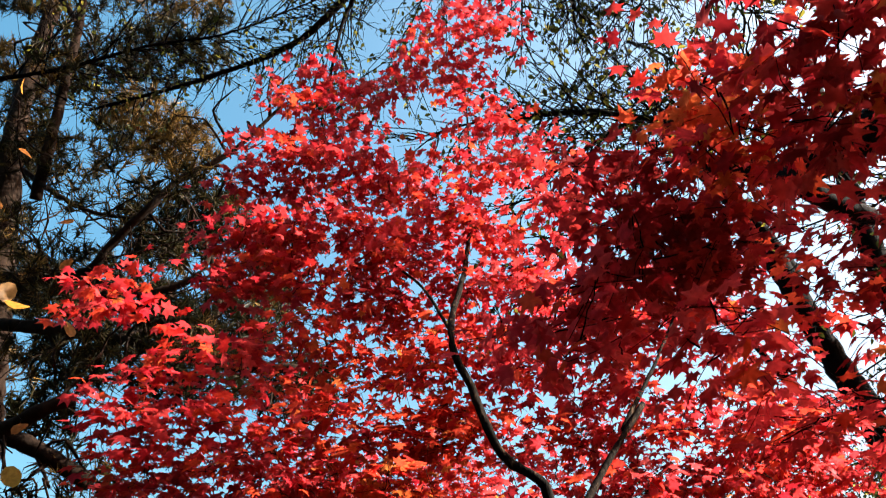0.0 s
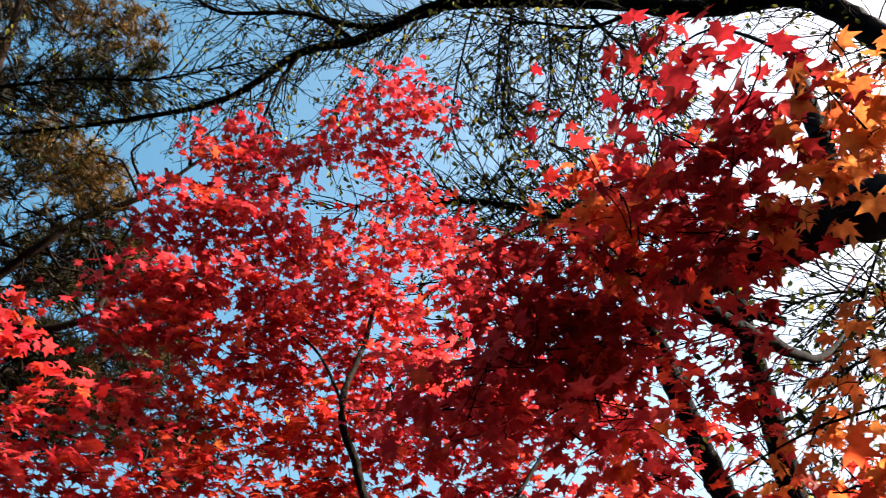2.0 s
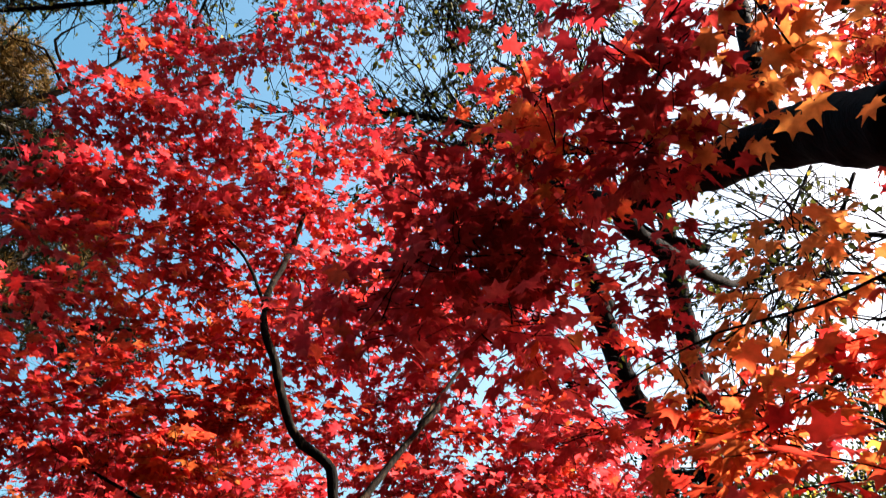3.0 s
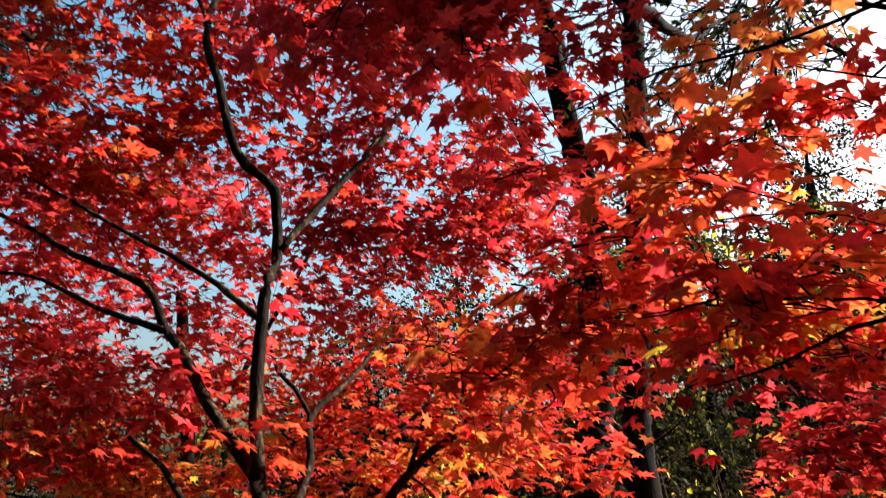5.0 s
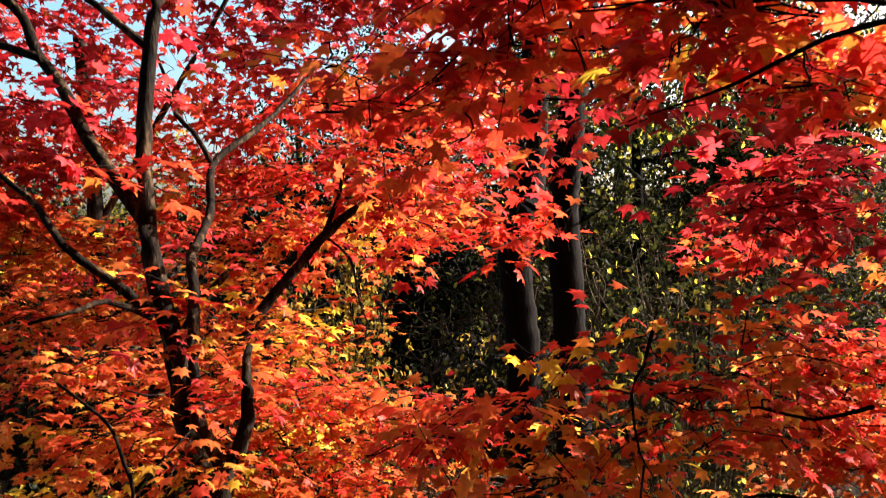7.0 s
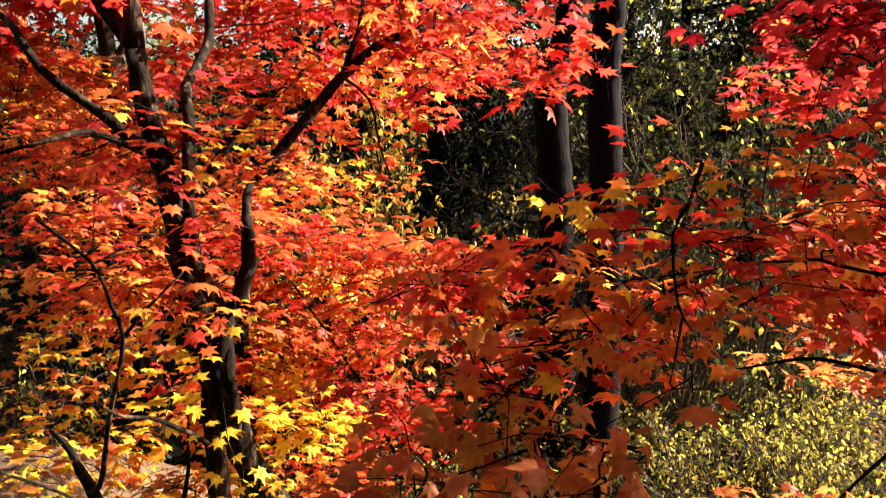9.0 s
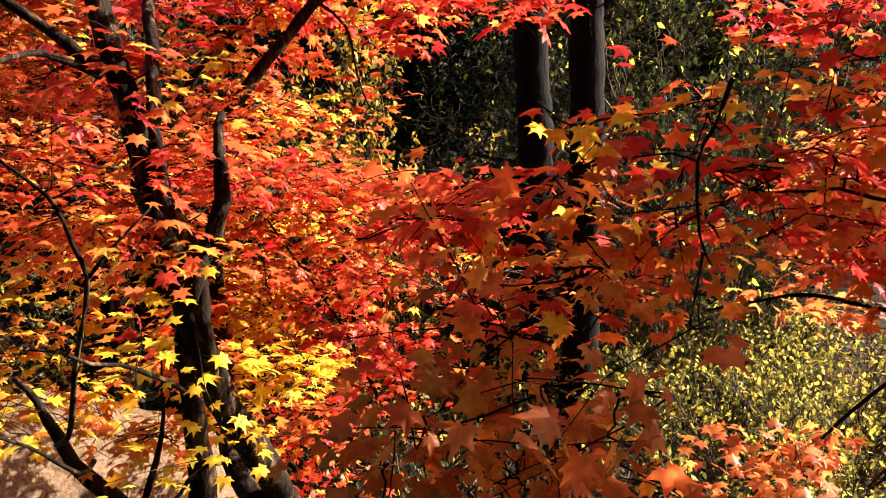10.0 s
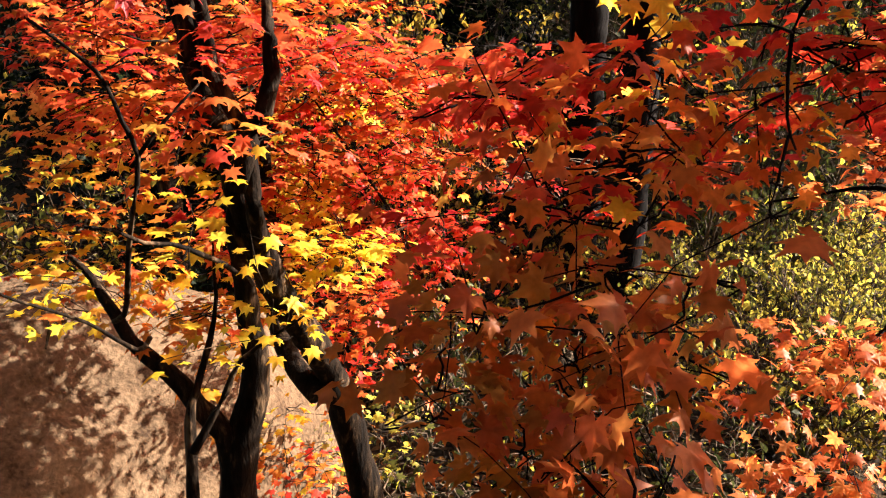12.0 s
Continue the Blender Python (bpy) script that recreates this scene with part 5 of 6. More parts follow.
pad(maple, (0.52, 2.50, 1.32), (0.08, 0.06, 0.03), 31, "scarlet", 0.056, 0.2)
pad(maple, (0.53, 2.44, 1.15), (0.08, 0.06, 0.03), 40, "scarlet", 0.047, 0.2)
pad(maple, (0.59, 2.68, 1.42), (0.07, 0.06, 0.04), 22, "scarlet", 0.056, 0.2)
pad(maple, (0.55, 2.38, 1.02), (0.07, 0.06, 0.03), 40, "flame", 0.047, 0.2)
pad(maple, (0.41, 2.94, 1.94), (0.11, 0.09, 0.05), 36, "crimson", 0.066)
pad(maple, (0.50, 2.67, 1.67), (0.10, 0.08, 0.05), 36, "scarlet", 0.066)
pad(maple, (0.27, 2.92, 1.81), (0.10, 0.08, 0.05), 33, "crimson", 0.066)
pad(maple, (0.55, 2.95, 2.13), (0.09, 0.07, 0.06), 25, "crimson", 0.066)
pad(maple, (0.60, 2.95, 0.30), (0.25, 0.25, 0.12), 27, "amber", 0.047)
pad(maple, (0.75, 3.00, 0.25), (0.25, 0.25, 0.15), 30, "amber", 0.047)
pad(maple, (0.80, 3.05, 0.45), (0.25, 0.25, 0.12), 34, "amber", 0.047)
pad(maple, (1.00, 3.05, 0.60), (0.25, 0.25, 0.12), 52, "scarlet", 0.047)
pad(maple, (1.20, 3.10, 0.70), (0.25, 0.25, 0.12), 49, "flame", 0.047)
pad(maple, (0.90, 3.20, 0.75), (0.25, 0.25, 0.12), 98, "flame", 0.047)
pad(maple, (1.10, 2.95, 0.50), (0.25, 0.25, 0.12), 49, "scarlet", 0.047)
pad(near_maple, (2.45, 2.54, 1.10), (0.18, 0.15, 0.10), 224, "copper", 0.056)
pad(near_maple, (2.56, 2.47, 0.94), (0.15, 0.12, 0.10), 224, "scarlet", 0.056)
pad(near_maple, (2.51, 2.57, 0.83), (0.14, 0.11, 0.07), 93, "copper", 0.070)
pad(near_maple, (2.55, 2.41, 1.16), (0.14, 0.11, 0.13), 280, "scarlet", 0.056)
pad(near_maple, (2.66, 2.40, 0.80), (0.15, 0.12, 0.13), 170, "copper", 0.070)
pad(maple, (0.89, 3.39, 0.65), (0.2, 0.16, 0.09), 52, "flame", 0.05)
pad(maple, (1.03, 3.34, 0.54), (0.2, 0.16, 0.09), 52, "flame", 0.05)
pad(maple, (1.17, 3.29, 0.43), (0.2, 0.16, 0.09), 52, "scarlet", 0.05)
pad(maple, (1.03, 3.32, 0.59), (0.2, 0.16, 0.09), 52, "flame", 0.05)
pad(maple, (1.17, 3.27, 0.48), (0.2, 0.16, 0.09), 52, "scarlet", 0.05)
pad(maple, (1.31, 3.23, 0.41), (0.2, 0.16, 0.09), 52, "scarlet", 0.05)
pad(maple, (1.17, 3.24, 0.50), (0.2, 0.16, 0.09), 52, "flame", 0.05)
pad(maple, (1.31, 3.19, 0.39), (0.2, 0.16, 0.09), 52, "scarlet", 0.05)
pad(maple, (1.60, 3.20, 0.57), (0.2, 0.16, 0.09), 52, "scarlet", 0.05)
pad(maple, (1.27, 3.11, 0.25), (0.2, 0.16, 0.09), 26, "flame", 0.05)
pad(back_maple, (-0.02, 5.68, 1.62), (0.26, 0.35, 0.13), 105, "flame", 0.070)
pad(back_maple, (0.31, 5.83, 1.64), (0.27, 0.35, 0.13), 105, "flame", 0.070)
pad(back_maple, (0.65, 5.16, 1.62), (0.24, 0.35, 0.12), 105, "scarlet", 0.070)
pad(back_maple, (1.00, 5.31, 1.65), (0.26, 0.35, 0.13), 105, "flame", 0.070)
pad(back_maple, (1.39, 5.45, 1.68), (0.27, 0.35, 0.13), 105, "flame", 0.070)
pad(back_maple, (1.61, 4.82, 1.65), (0.24, 0.35, 0.12), 105, "flame", 0.070)
pad(back_maple, (1.99, 4.95, 1.68), (0.26, 0.35, 0.13), 105, "flame", 0.070)
pad(back_maple, (-0.06, 5.91, 1.35), (0.27, 0.35, 0.13), 105, "flame", 0.070)
pad(back_maple, (0.32, 5.22, 1.36), (0.24, 0.35, 0.12), 105, "scarlet", 0.070)
pad(back_maple, (0.65, 5.38, 1.37), (0.26, 0.35, 0.13), 105, "flame", 0.070)
pad(back_maple, (1.02, 5.52, 1.38), (0.27, 0.35, 0.13), 105, "amber", 0.070)
pad(back_maple, (1.28, 4.88, 1.39), (0.24, 0.35, 0.12), 105, "flame", 0.070)
pad(back_maple, (-0.01, 5.29, 1.10), (0.24, 0.35, 0.12), 105, "flame", 0.070)
pad(back_maple, (0.30, 5.45, 1.10), (0.26, 0.35, 0.13), 105, "flame", 0.070)
pad(back_maple, (0.64, 5.59, 1.09), (0.27, 0.35, 0.13), 105, "flame", 0.070)
pad(back_maple, (0.95, 4.94, 1.13), (0.24, 0.35, 0.12), 105, "flame", 0.070)
pad(back_maple, (1.32, 5.08, 1.13), (0.26, 0.35, 0.13), 105, "amber", 0.070)
pad(back_maple, (-0.06, 5.52, 0.82), (0.26, 0.35, 0.13), 105, "flame", 0.070)
pad(back_maple, (0.27, 5.66, 0.80), (0.27, 0.35, 0.13), 105, "amber", 0.070)
pad(back_maple, (0.62, 5.01, 0.87), (0.24, 0.35, 0.12), 105, "flame", 0.070)
pad(back_maple, (0.97, 5.15, 0.85), (0.26, 0.35, 0.13), 105, "flame", 0.070)
pad(back_maple, (1.35, 5.28, 0.83), (0.27, 0.35, 0.13), 105, "amber", 0.070)
pad(back_maple, (-0.10, 5.10, 0.57), (0.24, 0.30, 0.12), 90, "amber", 0.070)
pad(back_maple, (0.21, 4.96, 0.44), (0.24, 0.30, 0.12), 90, "flame", 0.070)
pad(back_maple, (1.28, 4.60, 0.61), (0.24, 0.30, 0.12), 90, "gold", 0.070)
pad(back_maple, (1.04, 4.64, 0.38), (0.24, 0.30, 0.12), 90, "amber", 0.070)
pad(back_maple, (1.59, 4.46, 0.45), (0.24, 0.30, 0.12), 90, "flame", 0.070)
pad(near_maple, (1.59, 1.89, 1.35), (0.07, 0.07, 0.02), 13, "amber", 0.050, 0.30)
pad(near_maple, (1.69, 1.89, 1.27), (0.07, 0.07, 0.02), 13, "flame", 0.050, 0.30)
pad(near_maple, (1.49, 1.86, 1.20), (0.06, 0.06, 0.02), 13, "scarlet", 0.050, 0.30)
pad(near_maple, (1.16, 1.89, 1.10), (0.06, 0.06, 0.02), 13, "amber", 0.050, 0.30)
pad(near_maple, (1.15, 1.90, 1.23), (0.06, 0.06, 0.02), 13, "flame", 0.050, 0.30)
pad(near_maple, (1.36, 1.98, 1.28), (0.07, 0.07, 0.02), 13, "amber", 0.050, 0.30)
pad(near_maple, (0.97, 1.89, 1.01), (0.06, 0.06, 0.02), 13, "flame", 0.050, 0.30)
pad(near_maple, (1.58, 1.89, 1.30), (0.07, 0.07, 0.02), 13, "scarlet", 0.050, 0.30)
pad(near_maple, (1.12, 1.92, 1.07), (0.06, 0.06, 0.02), 13, "amber", 0.050, 0.30)
pad(near_maple, (1.78, 1.85, 1.32), (0.07, 0.07, 0.02), 13, "flame", 0.050, 0.30)
pad(near_maple, (1.75, 1.80, 1.25), (0.07, 0.07, 0.02), 13, "amber", 0.050, 0.30)
pad(near_maple, (1.46, 1.91, 1.18), (0.07, 0.07, 0.02), 13, "flame", 0.050, 0.30)
pad(near_maple, (1.78, 1.84, 1.41), (0.07, 0.07, 0.02), 13, "scarlet", 0.050, 0.30)
pad(near_maple, (1.30, 1.90, 1.13), (0.06, 0.06, 0.02), 13, "amber", 0.050, 0.30)
pad(near_maple, (1.64, 1.83, 1.39), (0.07, 0.07, 0.02), 13, "flame", 0.050, 0.30)
pad(near_maple, (1.54, 1.84, 1.21), (0.07, 0.07, 0.02), 13, "amber", 0.050, 0.30)
pad(near_maple, (1.77, 1.86, 1.16), (0.07, 0.07, 0.02), 13, "flame", 0.050, 0.30)
pad(near_maple, (1.65, 1.88, 1.12), (0.07, 0.07, 0.02), 13, "scarlet", 0.050, 0.30)
pad(near_maple, (1.28, 1.96, 1.20), (0.06, 0.06, 0.02), 13, "amber", 0.050, 0.30)
pad(near_maple, (1.06, 1.92, 1.14), (0.06, 0.06, 0.02), 13, "flame", 0.050, 0.30)
pad(near_maple, (1.02, 1.92, 1.05), (0.06, 0.06, 0.02), 13, "amber", 0.050, 0.30)
pad(near_maple, (1.21, 1.92, 1.00), (0.06, 0.06, 0.02), 13, "flame", 0.050, 0.30)
pad(near_maple, (1.69, 1.81, 1.24), (0.07, 0.07, 0.02), 13, "scarlet", 0.050, 0.30)
pad(near_maple, (1.71, 1.91, 1.33), (0.07, 0.07, 0.02), 13, "amber", 0.050, 0.30)
pad(near_maple, (1.19, 1.92, 1.18), (0.06, 0.06, 0.02), 13, "flame", 0.050, 0.30)
pad(near_maple, (1.25, 1.95, 1.05), (0.06, 0.06, 0.02), 13, "amber", 0.050, 0.30)
pad(near_maple, (1.50, 1.86, 1.15), (0.07, 0.07, 0.02), 13, "flame", 0.050, 0.30)
pad(near_maple, (1.46, 1.90, 1.11), (0.07, 0.07, 0.02), 13, "scarlet", 0.050, 0.30)
pad(near_maple, (1.43, 1.93, 1.28), (0.07, 0.07, 0.02), 13, "amber", 0.050, 0.30)
pad(near_maple, (1.70, 1.84, 1.30), (0.07, 0.07, 0.02), 13, "flame", 0.050, 0.30)
pad(near_maple, (1.38, 1.96, 1.16), (0.07, 0.07, 0.02), 13, "amber", 0.050, 0.30)
pad(near_maple, (1.70, 1.87, 1.10), (0.07, 0.07, 0.02), 13, "flame", 0.050, 0.30)
pad(near_maple, (1.29, 1.96, 1.25), (0.06, 0.06, 0.02), 13, "scarlet", 0.050, 0.30)
pad(near_maple, (1.12, 1.89, 1.01), (0.06, 0.06, 0.02), 13, "amber", 0.050, 0.30)
pad(near_maple, (1.60, 1.91, 1.11), (0.07, 0.07, 0.02), 13, "flame", 0.050, 0.30)
pad(near_maple, (1.63, 1.82, 1.22), (0.07, 0.07, 0.02), 13, "amber", 0.050, 0.30)
pad(near_maple, (1.05, 1.89, 1.02), (0.06, 0.06, 0.02), 13, "flame", 0.050, 0.30)
pad(near_maple, (1.42, 1.93, 1.21), (0.07, 0.07, 0.02), 13, "scarlet", 0.050, 0.30)
pad(near_maple, (1.39, 1.90, 1.03), (0.06, 0.06, 0.02), 13, "amber", 0.050, 0.30)
pad(near_maple, (1.73, 1.83, 1.37), (0.07, 0.07, 0.02), 13, "flame", 0.050, 0.30)
pad(near_maple, (1.27, 1.86, 1.06), (0.06, 0.06, 0.02), 13, "amber", 0.050, 0.30)
pad(near_maple, (1.49, 1.95, 1.32), (0.07, 0.07, 0.02), 13, "flame", 0.050, 0.30)
pad(near_maple, (0.91, 1.85, 0.99), (0.05, 0.05, 0.02), 13, "scarlet", 0.050, 0.30)
pad(near_maple, (1.12, 1.89, 1.15), (0.06, 0.06, 0.02), 13, "amber", 0.050, 0.30)
pad(near_maple, (1.19, 1.88, 1.14), (0.06, 0.06, 0.02), 13, "flame", 0.050, 0.30)
pad(near_maple, (0.94, 1.84, 1.09), (0.05, 0.05, 0.02), 13, "amber", 0.050, 0.30)
pad(near_maple, (0.95, 2.11, 1.10), (0.06, 0.06, 0.03), 22, "scarlet", 0.050)
pad(near_maple, (1.16, 2.11, 1.10), (0.07, 0.07, 0.04), 22, "flame", 0.050)
pad(near_maple, (1.08, 2.13, 1.13), (0.07, 0.07, 0.04), 22, "scarlet", 0.050)
pad(near_maple, (1.01, 2.11, 1.17), (0.06, 0.06, 0.03), 22, "flame", 0.050)
pad(near_maple, (1.10, 2.02, 1.17), (0.06, 0.06, 0.03), 22, "flame", 0.050)
pad(near_maple, (1.01, 2.05, 1.09), (0.06, 0.06, 0.03), 22, "scarlet", 0.050)
# Ochre pads darken the hanging leaves in place of shade.
pad(near_maple, (0.95, 1.77, 0.91), (0.04, 0.04, 0.02), 14, "ochre", 0.056, 0.50)
pad(near_maple, (0.80, 1.72, 0.80), (0.04, 0.04, 0.02), 14, "rust", 0.056, 0.50)
pad(near_maple, (1.02, 1.74, 0.76), (0.05, 0.05, 0.02), 14, "copper", 0.056, 0.50)
pad(near_maple, (0.82, 1.73, 0.73), (0.04, 0.04, 0.02), 14, "copper", 0.056, 0.50)
pad(near_maple, (1.01, 1.60, 0.65), (0.04, 0.04, 0.02), 14, "copper", 0.056, 0.50)
pad(near_maple, (1.14, 1.79, 0.85), (0.05, 0.05, 0.03), 14, "rust", 0.056, 0.50)
pad(near_maple, (0.86, 1.80, 0.80), (0.04, 0.04, 0.02), 14, "ochre", 0.056, 0.50)
pad(near_maple, (0.83, 1.66, 0.71), (0.04, 0.04, 0.02), 14, "copper", 0.056, 0.50)
pad(near_maple, (1.09, 1.70, 0.68), (0.05, 0.05, 0.03), 14, "copper", 0.056, 0.50)
pad(near_maple, (0.98, 1.62, 0.74), (0.04, 0.04, 0.02), 14, "copper", 0.056, 0.50)
pad(near_maple, (0.97, 1.67, 0.89), (0.04, 0.04, 0.02), 14, "copper", 0.056, 0.50)
pad(near_maple, (0.94, 1.61, 0.70), (0.04, 0.04, 0.02), 14, "ochre", 0.056, 0.50)
pad(near_maple, (0.93, 1.65, 0.61), (0.04, 0.04, 0.02), 14, "ochre", 0.056, 0.50)
pad(near_maple, (1.00, 1.61, 0.69), (0.04, 0.04, 0.02), 14, "ochre", 0.056, 0.50)
pad(near_maple, (1.02, 1.79, 0.93), (0.04, 0.04, 0.02), 14, "rust", 0.056, 0.50)
pad(near_maple, (1.05, 1.75, 0.94), (0.04, 0.04, 0.02), 14, "rust", 0.056, 0.50)
pad(near_maple, (0.95, 1.73, 0.75), (0.04, 0.04, 0.02), 14, "copper", 0.056, 0.50)
pad(near_maple, (0.96, 1.84, 0.82), (0.05, 0.05, 0.03), 14, "ochre", 0.056, 0.50)
pad(near_maple, (0.94, 1.75, 0.97), (0.04, 0.04, 0.02), 14, "rust", 0.056, 0.50)
pad(near_maple, (0.90, 1.71, 0.63), (0.05, 0.05, 0.02), 14, "ochre", 0.056, 0.50)
pad(near_maple, (1.03, 1.63, 0.86), (0.04, 0.04, 0.02), 14, "copper", 0.056, 0.50)
pad(near_maple, (1.00, 1.68, 0.93), (0.04, 0.04, 0.02), 14, "copper", 0.056, 0.50)
pad(near_maple, (1.10, 1.59, 0.93), (0.03, 0.03, 0.02), 3, "copper", 0.060, 0.50)
pad(near_maple, (1.15, 1.62, 0.83), (0.03, 0.03, 0.02), 3, "copper", 0.060, 0.50)
pad(near_maple, (1.07, 1.64, 0.86), (0.03, 0.03, 0.02), 3, "rust", 0.060, 0.50)
pad(near_maple, (1.04, 1.54, 0.80), (0.03, 0.03, 0.02), 3, "copper", 0.060, 0.50)
pad(near_maple, (1.60, 1.91, 1.09), (0.07, 0.07, 0.03), 14, "flame", 0.052, 0.30)
pad(near_maple, (1.52, 2.00, 0.97), (0.07, 0.07, 0.03), 14, "flame", 0.052, 0.30)
pad(near_maple, (1.47, 2.27, 1.06), (0.08, 0.08, 0.03), 14, "amber", 0.052, 0.30)
pad(near_maple, (1.76, 2.03, 1.12), (0.08, 0.08, 0.03), 14, "flame", 0.052, 0.30)
pad(near_maple, (1.67, 2.08, 1.03), (0.08, 0.08, 0.03), 14, "amber", 0.052, 0.30)
pad(near_maple, (1.41, 2.02, 0.94), (0.07, 0.07, 0.03), 14, "flame", 0.052, 0.30)
pad(near_maple, (1.57, 2.23, 1.01), (0.08, 0.08, 0.03), 14, "scarlet", 0.052, 0.30)
pad(maple, (1.17, 2.79, 1.57), (0.11, 0.11, 0.06), 24, "flame", 0.056)
pad(maple, (1.39, 2.56, 1.60), (0.11, 0.11, 0.06), 24, "scarlet", 0.056)
pad(maple, (1.28, 2.69, 1.66), (0.11, 0.11, 0.06), 24, "flame", 0.056)
pad(maple, (1.33, 2.51, 1.49), (0.10, 0.10, 0.06), 24, "scarlet", 0.056)
pad(maple, (1.06, 2.68, 1.69), (0.11, 0.11, 0.06), 24, "flame", 0.056)
pad(maple, (1.14, 2.43, 1.75), (0.10, 0.10, 0.05), 24, "flame", 0.056)
pad(maple, (1.43, 2.65, 1.78), (0.11, 0.11, 0.06), 24, "scarlet", 0.056)
pad(maple, (1.47, 2.55, 1.69), (0.11, 0.11, 0.06), 24, "scarlet", 0.056)
pad(maple, (1.23, 2.69, 1.50), (0.11, 0.11, 0.06), 24, "flame", 0.056)
pad(maple, (1.46, 2.49, 1.55), (0.11, 0.11, 0.06), 24, "scarlet", 0.056)
pad(maple, (1.43, 2.44, 1.80), (0.11, 0.11, 0.06), 24, "scarlet", 0.056)
pad(maple, (1.08, 2.40, 1.67), (0.10, 0.10, 0.05), 24, "scarlet", 0.056)
pad(near_maple, (0.72, 1.99, 1.80), (0.08, 0.08, 0.04), 16, "scarlet", 0.056)
pad(near_maple, (0.87, 2.19, 1.68), (0.09, 0.09, 0.05), 16, "flame", 0.056)
pad(near_maple, (0.93, 2.05, 1.76), (0.09, 0.09, 0.05), 16, "scarlet", 0.056)
pad(near_maple, (0.91, 1.81, 1.63), (0.07, 0.07, 0.04), 16, "flame", 0.056)
pad(near_maple, (0.91, 1.76, 1.88), (0.07, 0.07, 0.04), 16, "scarlet", 0.056)
pad(near_maple, (1.01, 1.93, 1.74), (0.08, 0.08, 0.04), 16, "scarlet", 0.056)
pad(near_maple, (1.14, 2.00, 1.87), (0.09, 0.09, 0.05), 16, "scarlet", 0.056)
pad(near_maple, (0.79, 1.96, 1.89), (0.08, 0.08, 0.04), 16, "scarlet", 0.056)
pad(near_maple, (0.81, 1.78, 1.80), (0.07, 0.07, 0.04), 16, "scarlet", 0.056)
pad(near_maple, (0.63, 1.98, 1.83), (0.08, 0.08, 0.04), 16, "flame", 0.056)
# Unseen clumps right of the view, added to shade the hanging leaves.
pad(near_maple, (2.35, 1.85, 1.36), (0.18, 0.15, 0.10), 110, "flame", 0.060)
pad(near_maple, (2.50, 2.02, 1.50), (0.18, 0.15, 0.10), 110, "flame", 0.060)
pad(near_maple, (2.45, 1.75, 1.30), (0.18, 0.15, 0.10), 110, "flame", 0.060)
pad(near_maple, (2.60, 2.10, 1.32), (0.18, 0.15, 0.10), 110, "flame", 0.060)
pad(near_maple, (2.70, 1.90, 1.55), (0.18, 0.15, 0.10), 110, "flame", 0.060)
# Unseen canopy over and behind the camera, added to cut sky light.
pad(near_maple, (1.90, 0.20, 3.30), (0.55, 0.45, 0.22), 320, "scarlet", 0.080)
pad(near_maple, (1.20, -0.10, 3.50), (0.55, 0.45, 0.22), 320, "scarlet", 0.080)
pad(near_maple, (0.50, -0.60, 3.60), (0.55, 0.45, 0.22), 320, "scarlet", 0.080)
pad(near_maple, (1.40, -0.80, 3.70), (0.55, 0.45, 0.22), 320, "scarlet", 0.080)
pad(near_maple, (-0.30, -0.90, 3.70), (0.55, 0.45, 0.22), 320, "scarlet", 0.080)
pad(near_maple, (0.60, -1.40, 3.90), (0.55, 0.45, 0.22), 320, "scarlet", 0.080)
pad(near_maple, (2.30, -0.50, 3.60), (0.55, 0.45, 0.22), 320, "scarlet", 0.080)
pad(near_maple, (-1.00, -0.70, 3.80), (0.55, 0.45, 0.22), 320, "scarlet", 0.080)
# Further unseen sun blockers for the hanging leaves.
pad(near_maple, (2.40, 1.66, 1.50), (0.20, 0.16, 0.13), 190, "flame", 0.060)
pad(near_maple, (2.40, 1.52, 1.32), (0.20, 0.16, 0.13), 190, "flame", 0.060)
pad(near_maple, (2.65, 1.72, 1.66), (0.20, 0.16, 0.13), 190, "flame", 0.060)
pad(near_maple, (2.45, 1.82, 1.62), (0.20, 0.16, 0.13), 190, "flame", 0.060)
pad(near_maple, (1.26, 2.13, 0.96), (0.07, 0.07, 0.02), 13, "flame", 0.050, 0.30)
pad(near_maple, (1.30, 2.19, 1.00), (0.07, 0.07, 0.02), 13, "scarlet", 0.050, 0.30)
pad(near_maple, (1.24, 1.90, 1.05), (0.06, 0.06, 0.02), 13, "amber", 0.050, 0.30)
pad(near_maple, (1.49, 1.91, 1.09), (0.06, 0.06, 0.02), 13, "flame", 0.050, 0.30)
pad(near_maple, (1.45, 2.02, 0.97), (0.07, 0.07, 0.02), 13, "amber", 0.050, 0.30)
pad(near_maple, (1.09, 1.98, 0.99), (0.06, 0.06, 0.02), 13, "flame", 0.050, 0.30)
pad(near_maple, (1.61, 1.98, 1.14), (0.07, 0.07, 0.02), 13, "scarlet", 0.050, 0.30)
pad(near_maple, (1.20, 2.14, 1.00), (0.06, 0.06, 0.02), 13, "amber", 0.050, 0.30)
pad(near_maple, (1.33, 2.18, 0.85), (0.07, 0.07, 0.02), 13, "flame", 0.050, 0.30)
pad(near_maple, (1.29, 2.03, 0.89), (0.06, 0.06, 0.02), 13, "amber", 0.050, 0.30)
pad(near_maple, (1.44, 1.72, 1.14), (0.05, 0.05, 0.02), 13, "flame", 0.050, 0.30)
pad(near_maple, (1.45, 1.76, 1.23), (0.06, 0.06, 0.02), 13, "scarlet", 0.050, 0.30)
pad(near_maple, (1.54, 2.14, 1.08), (0.07, 0.07, 0.02), 13, "amber", 0.050, 0.30)
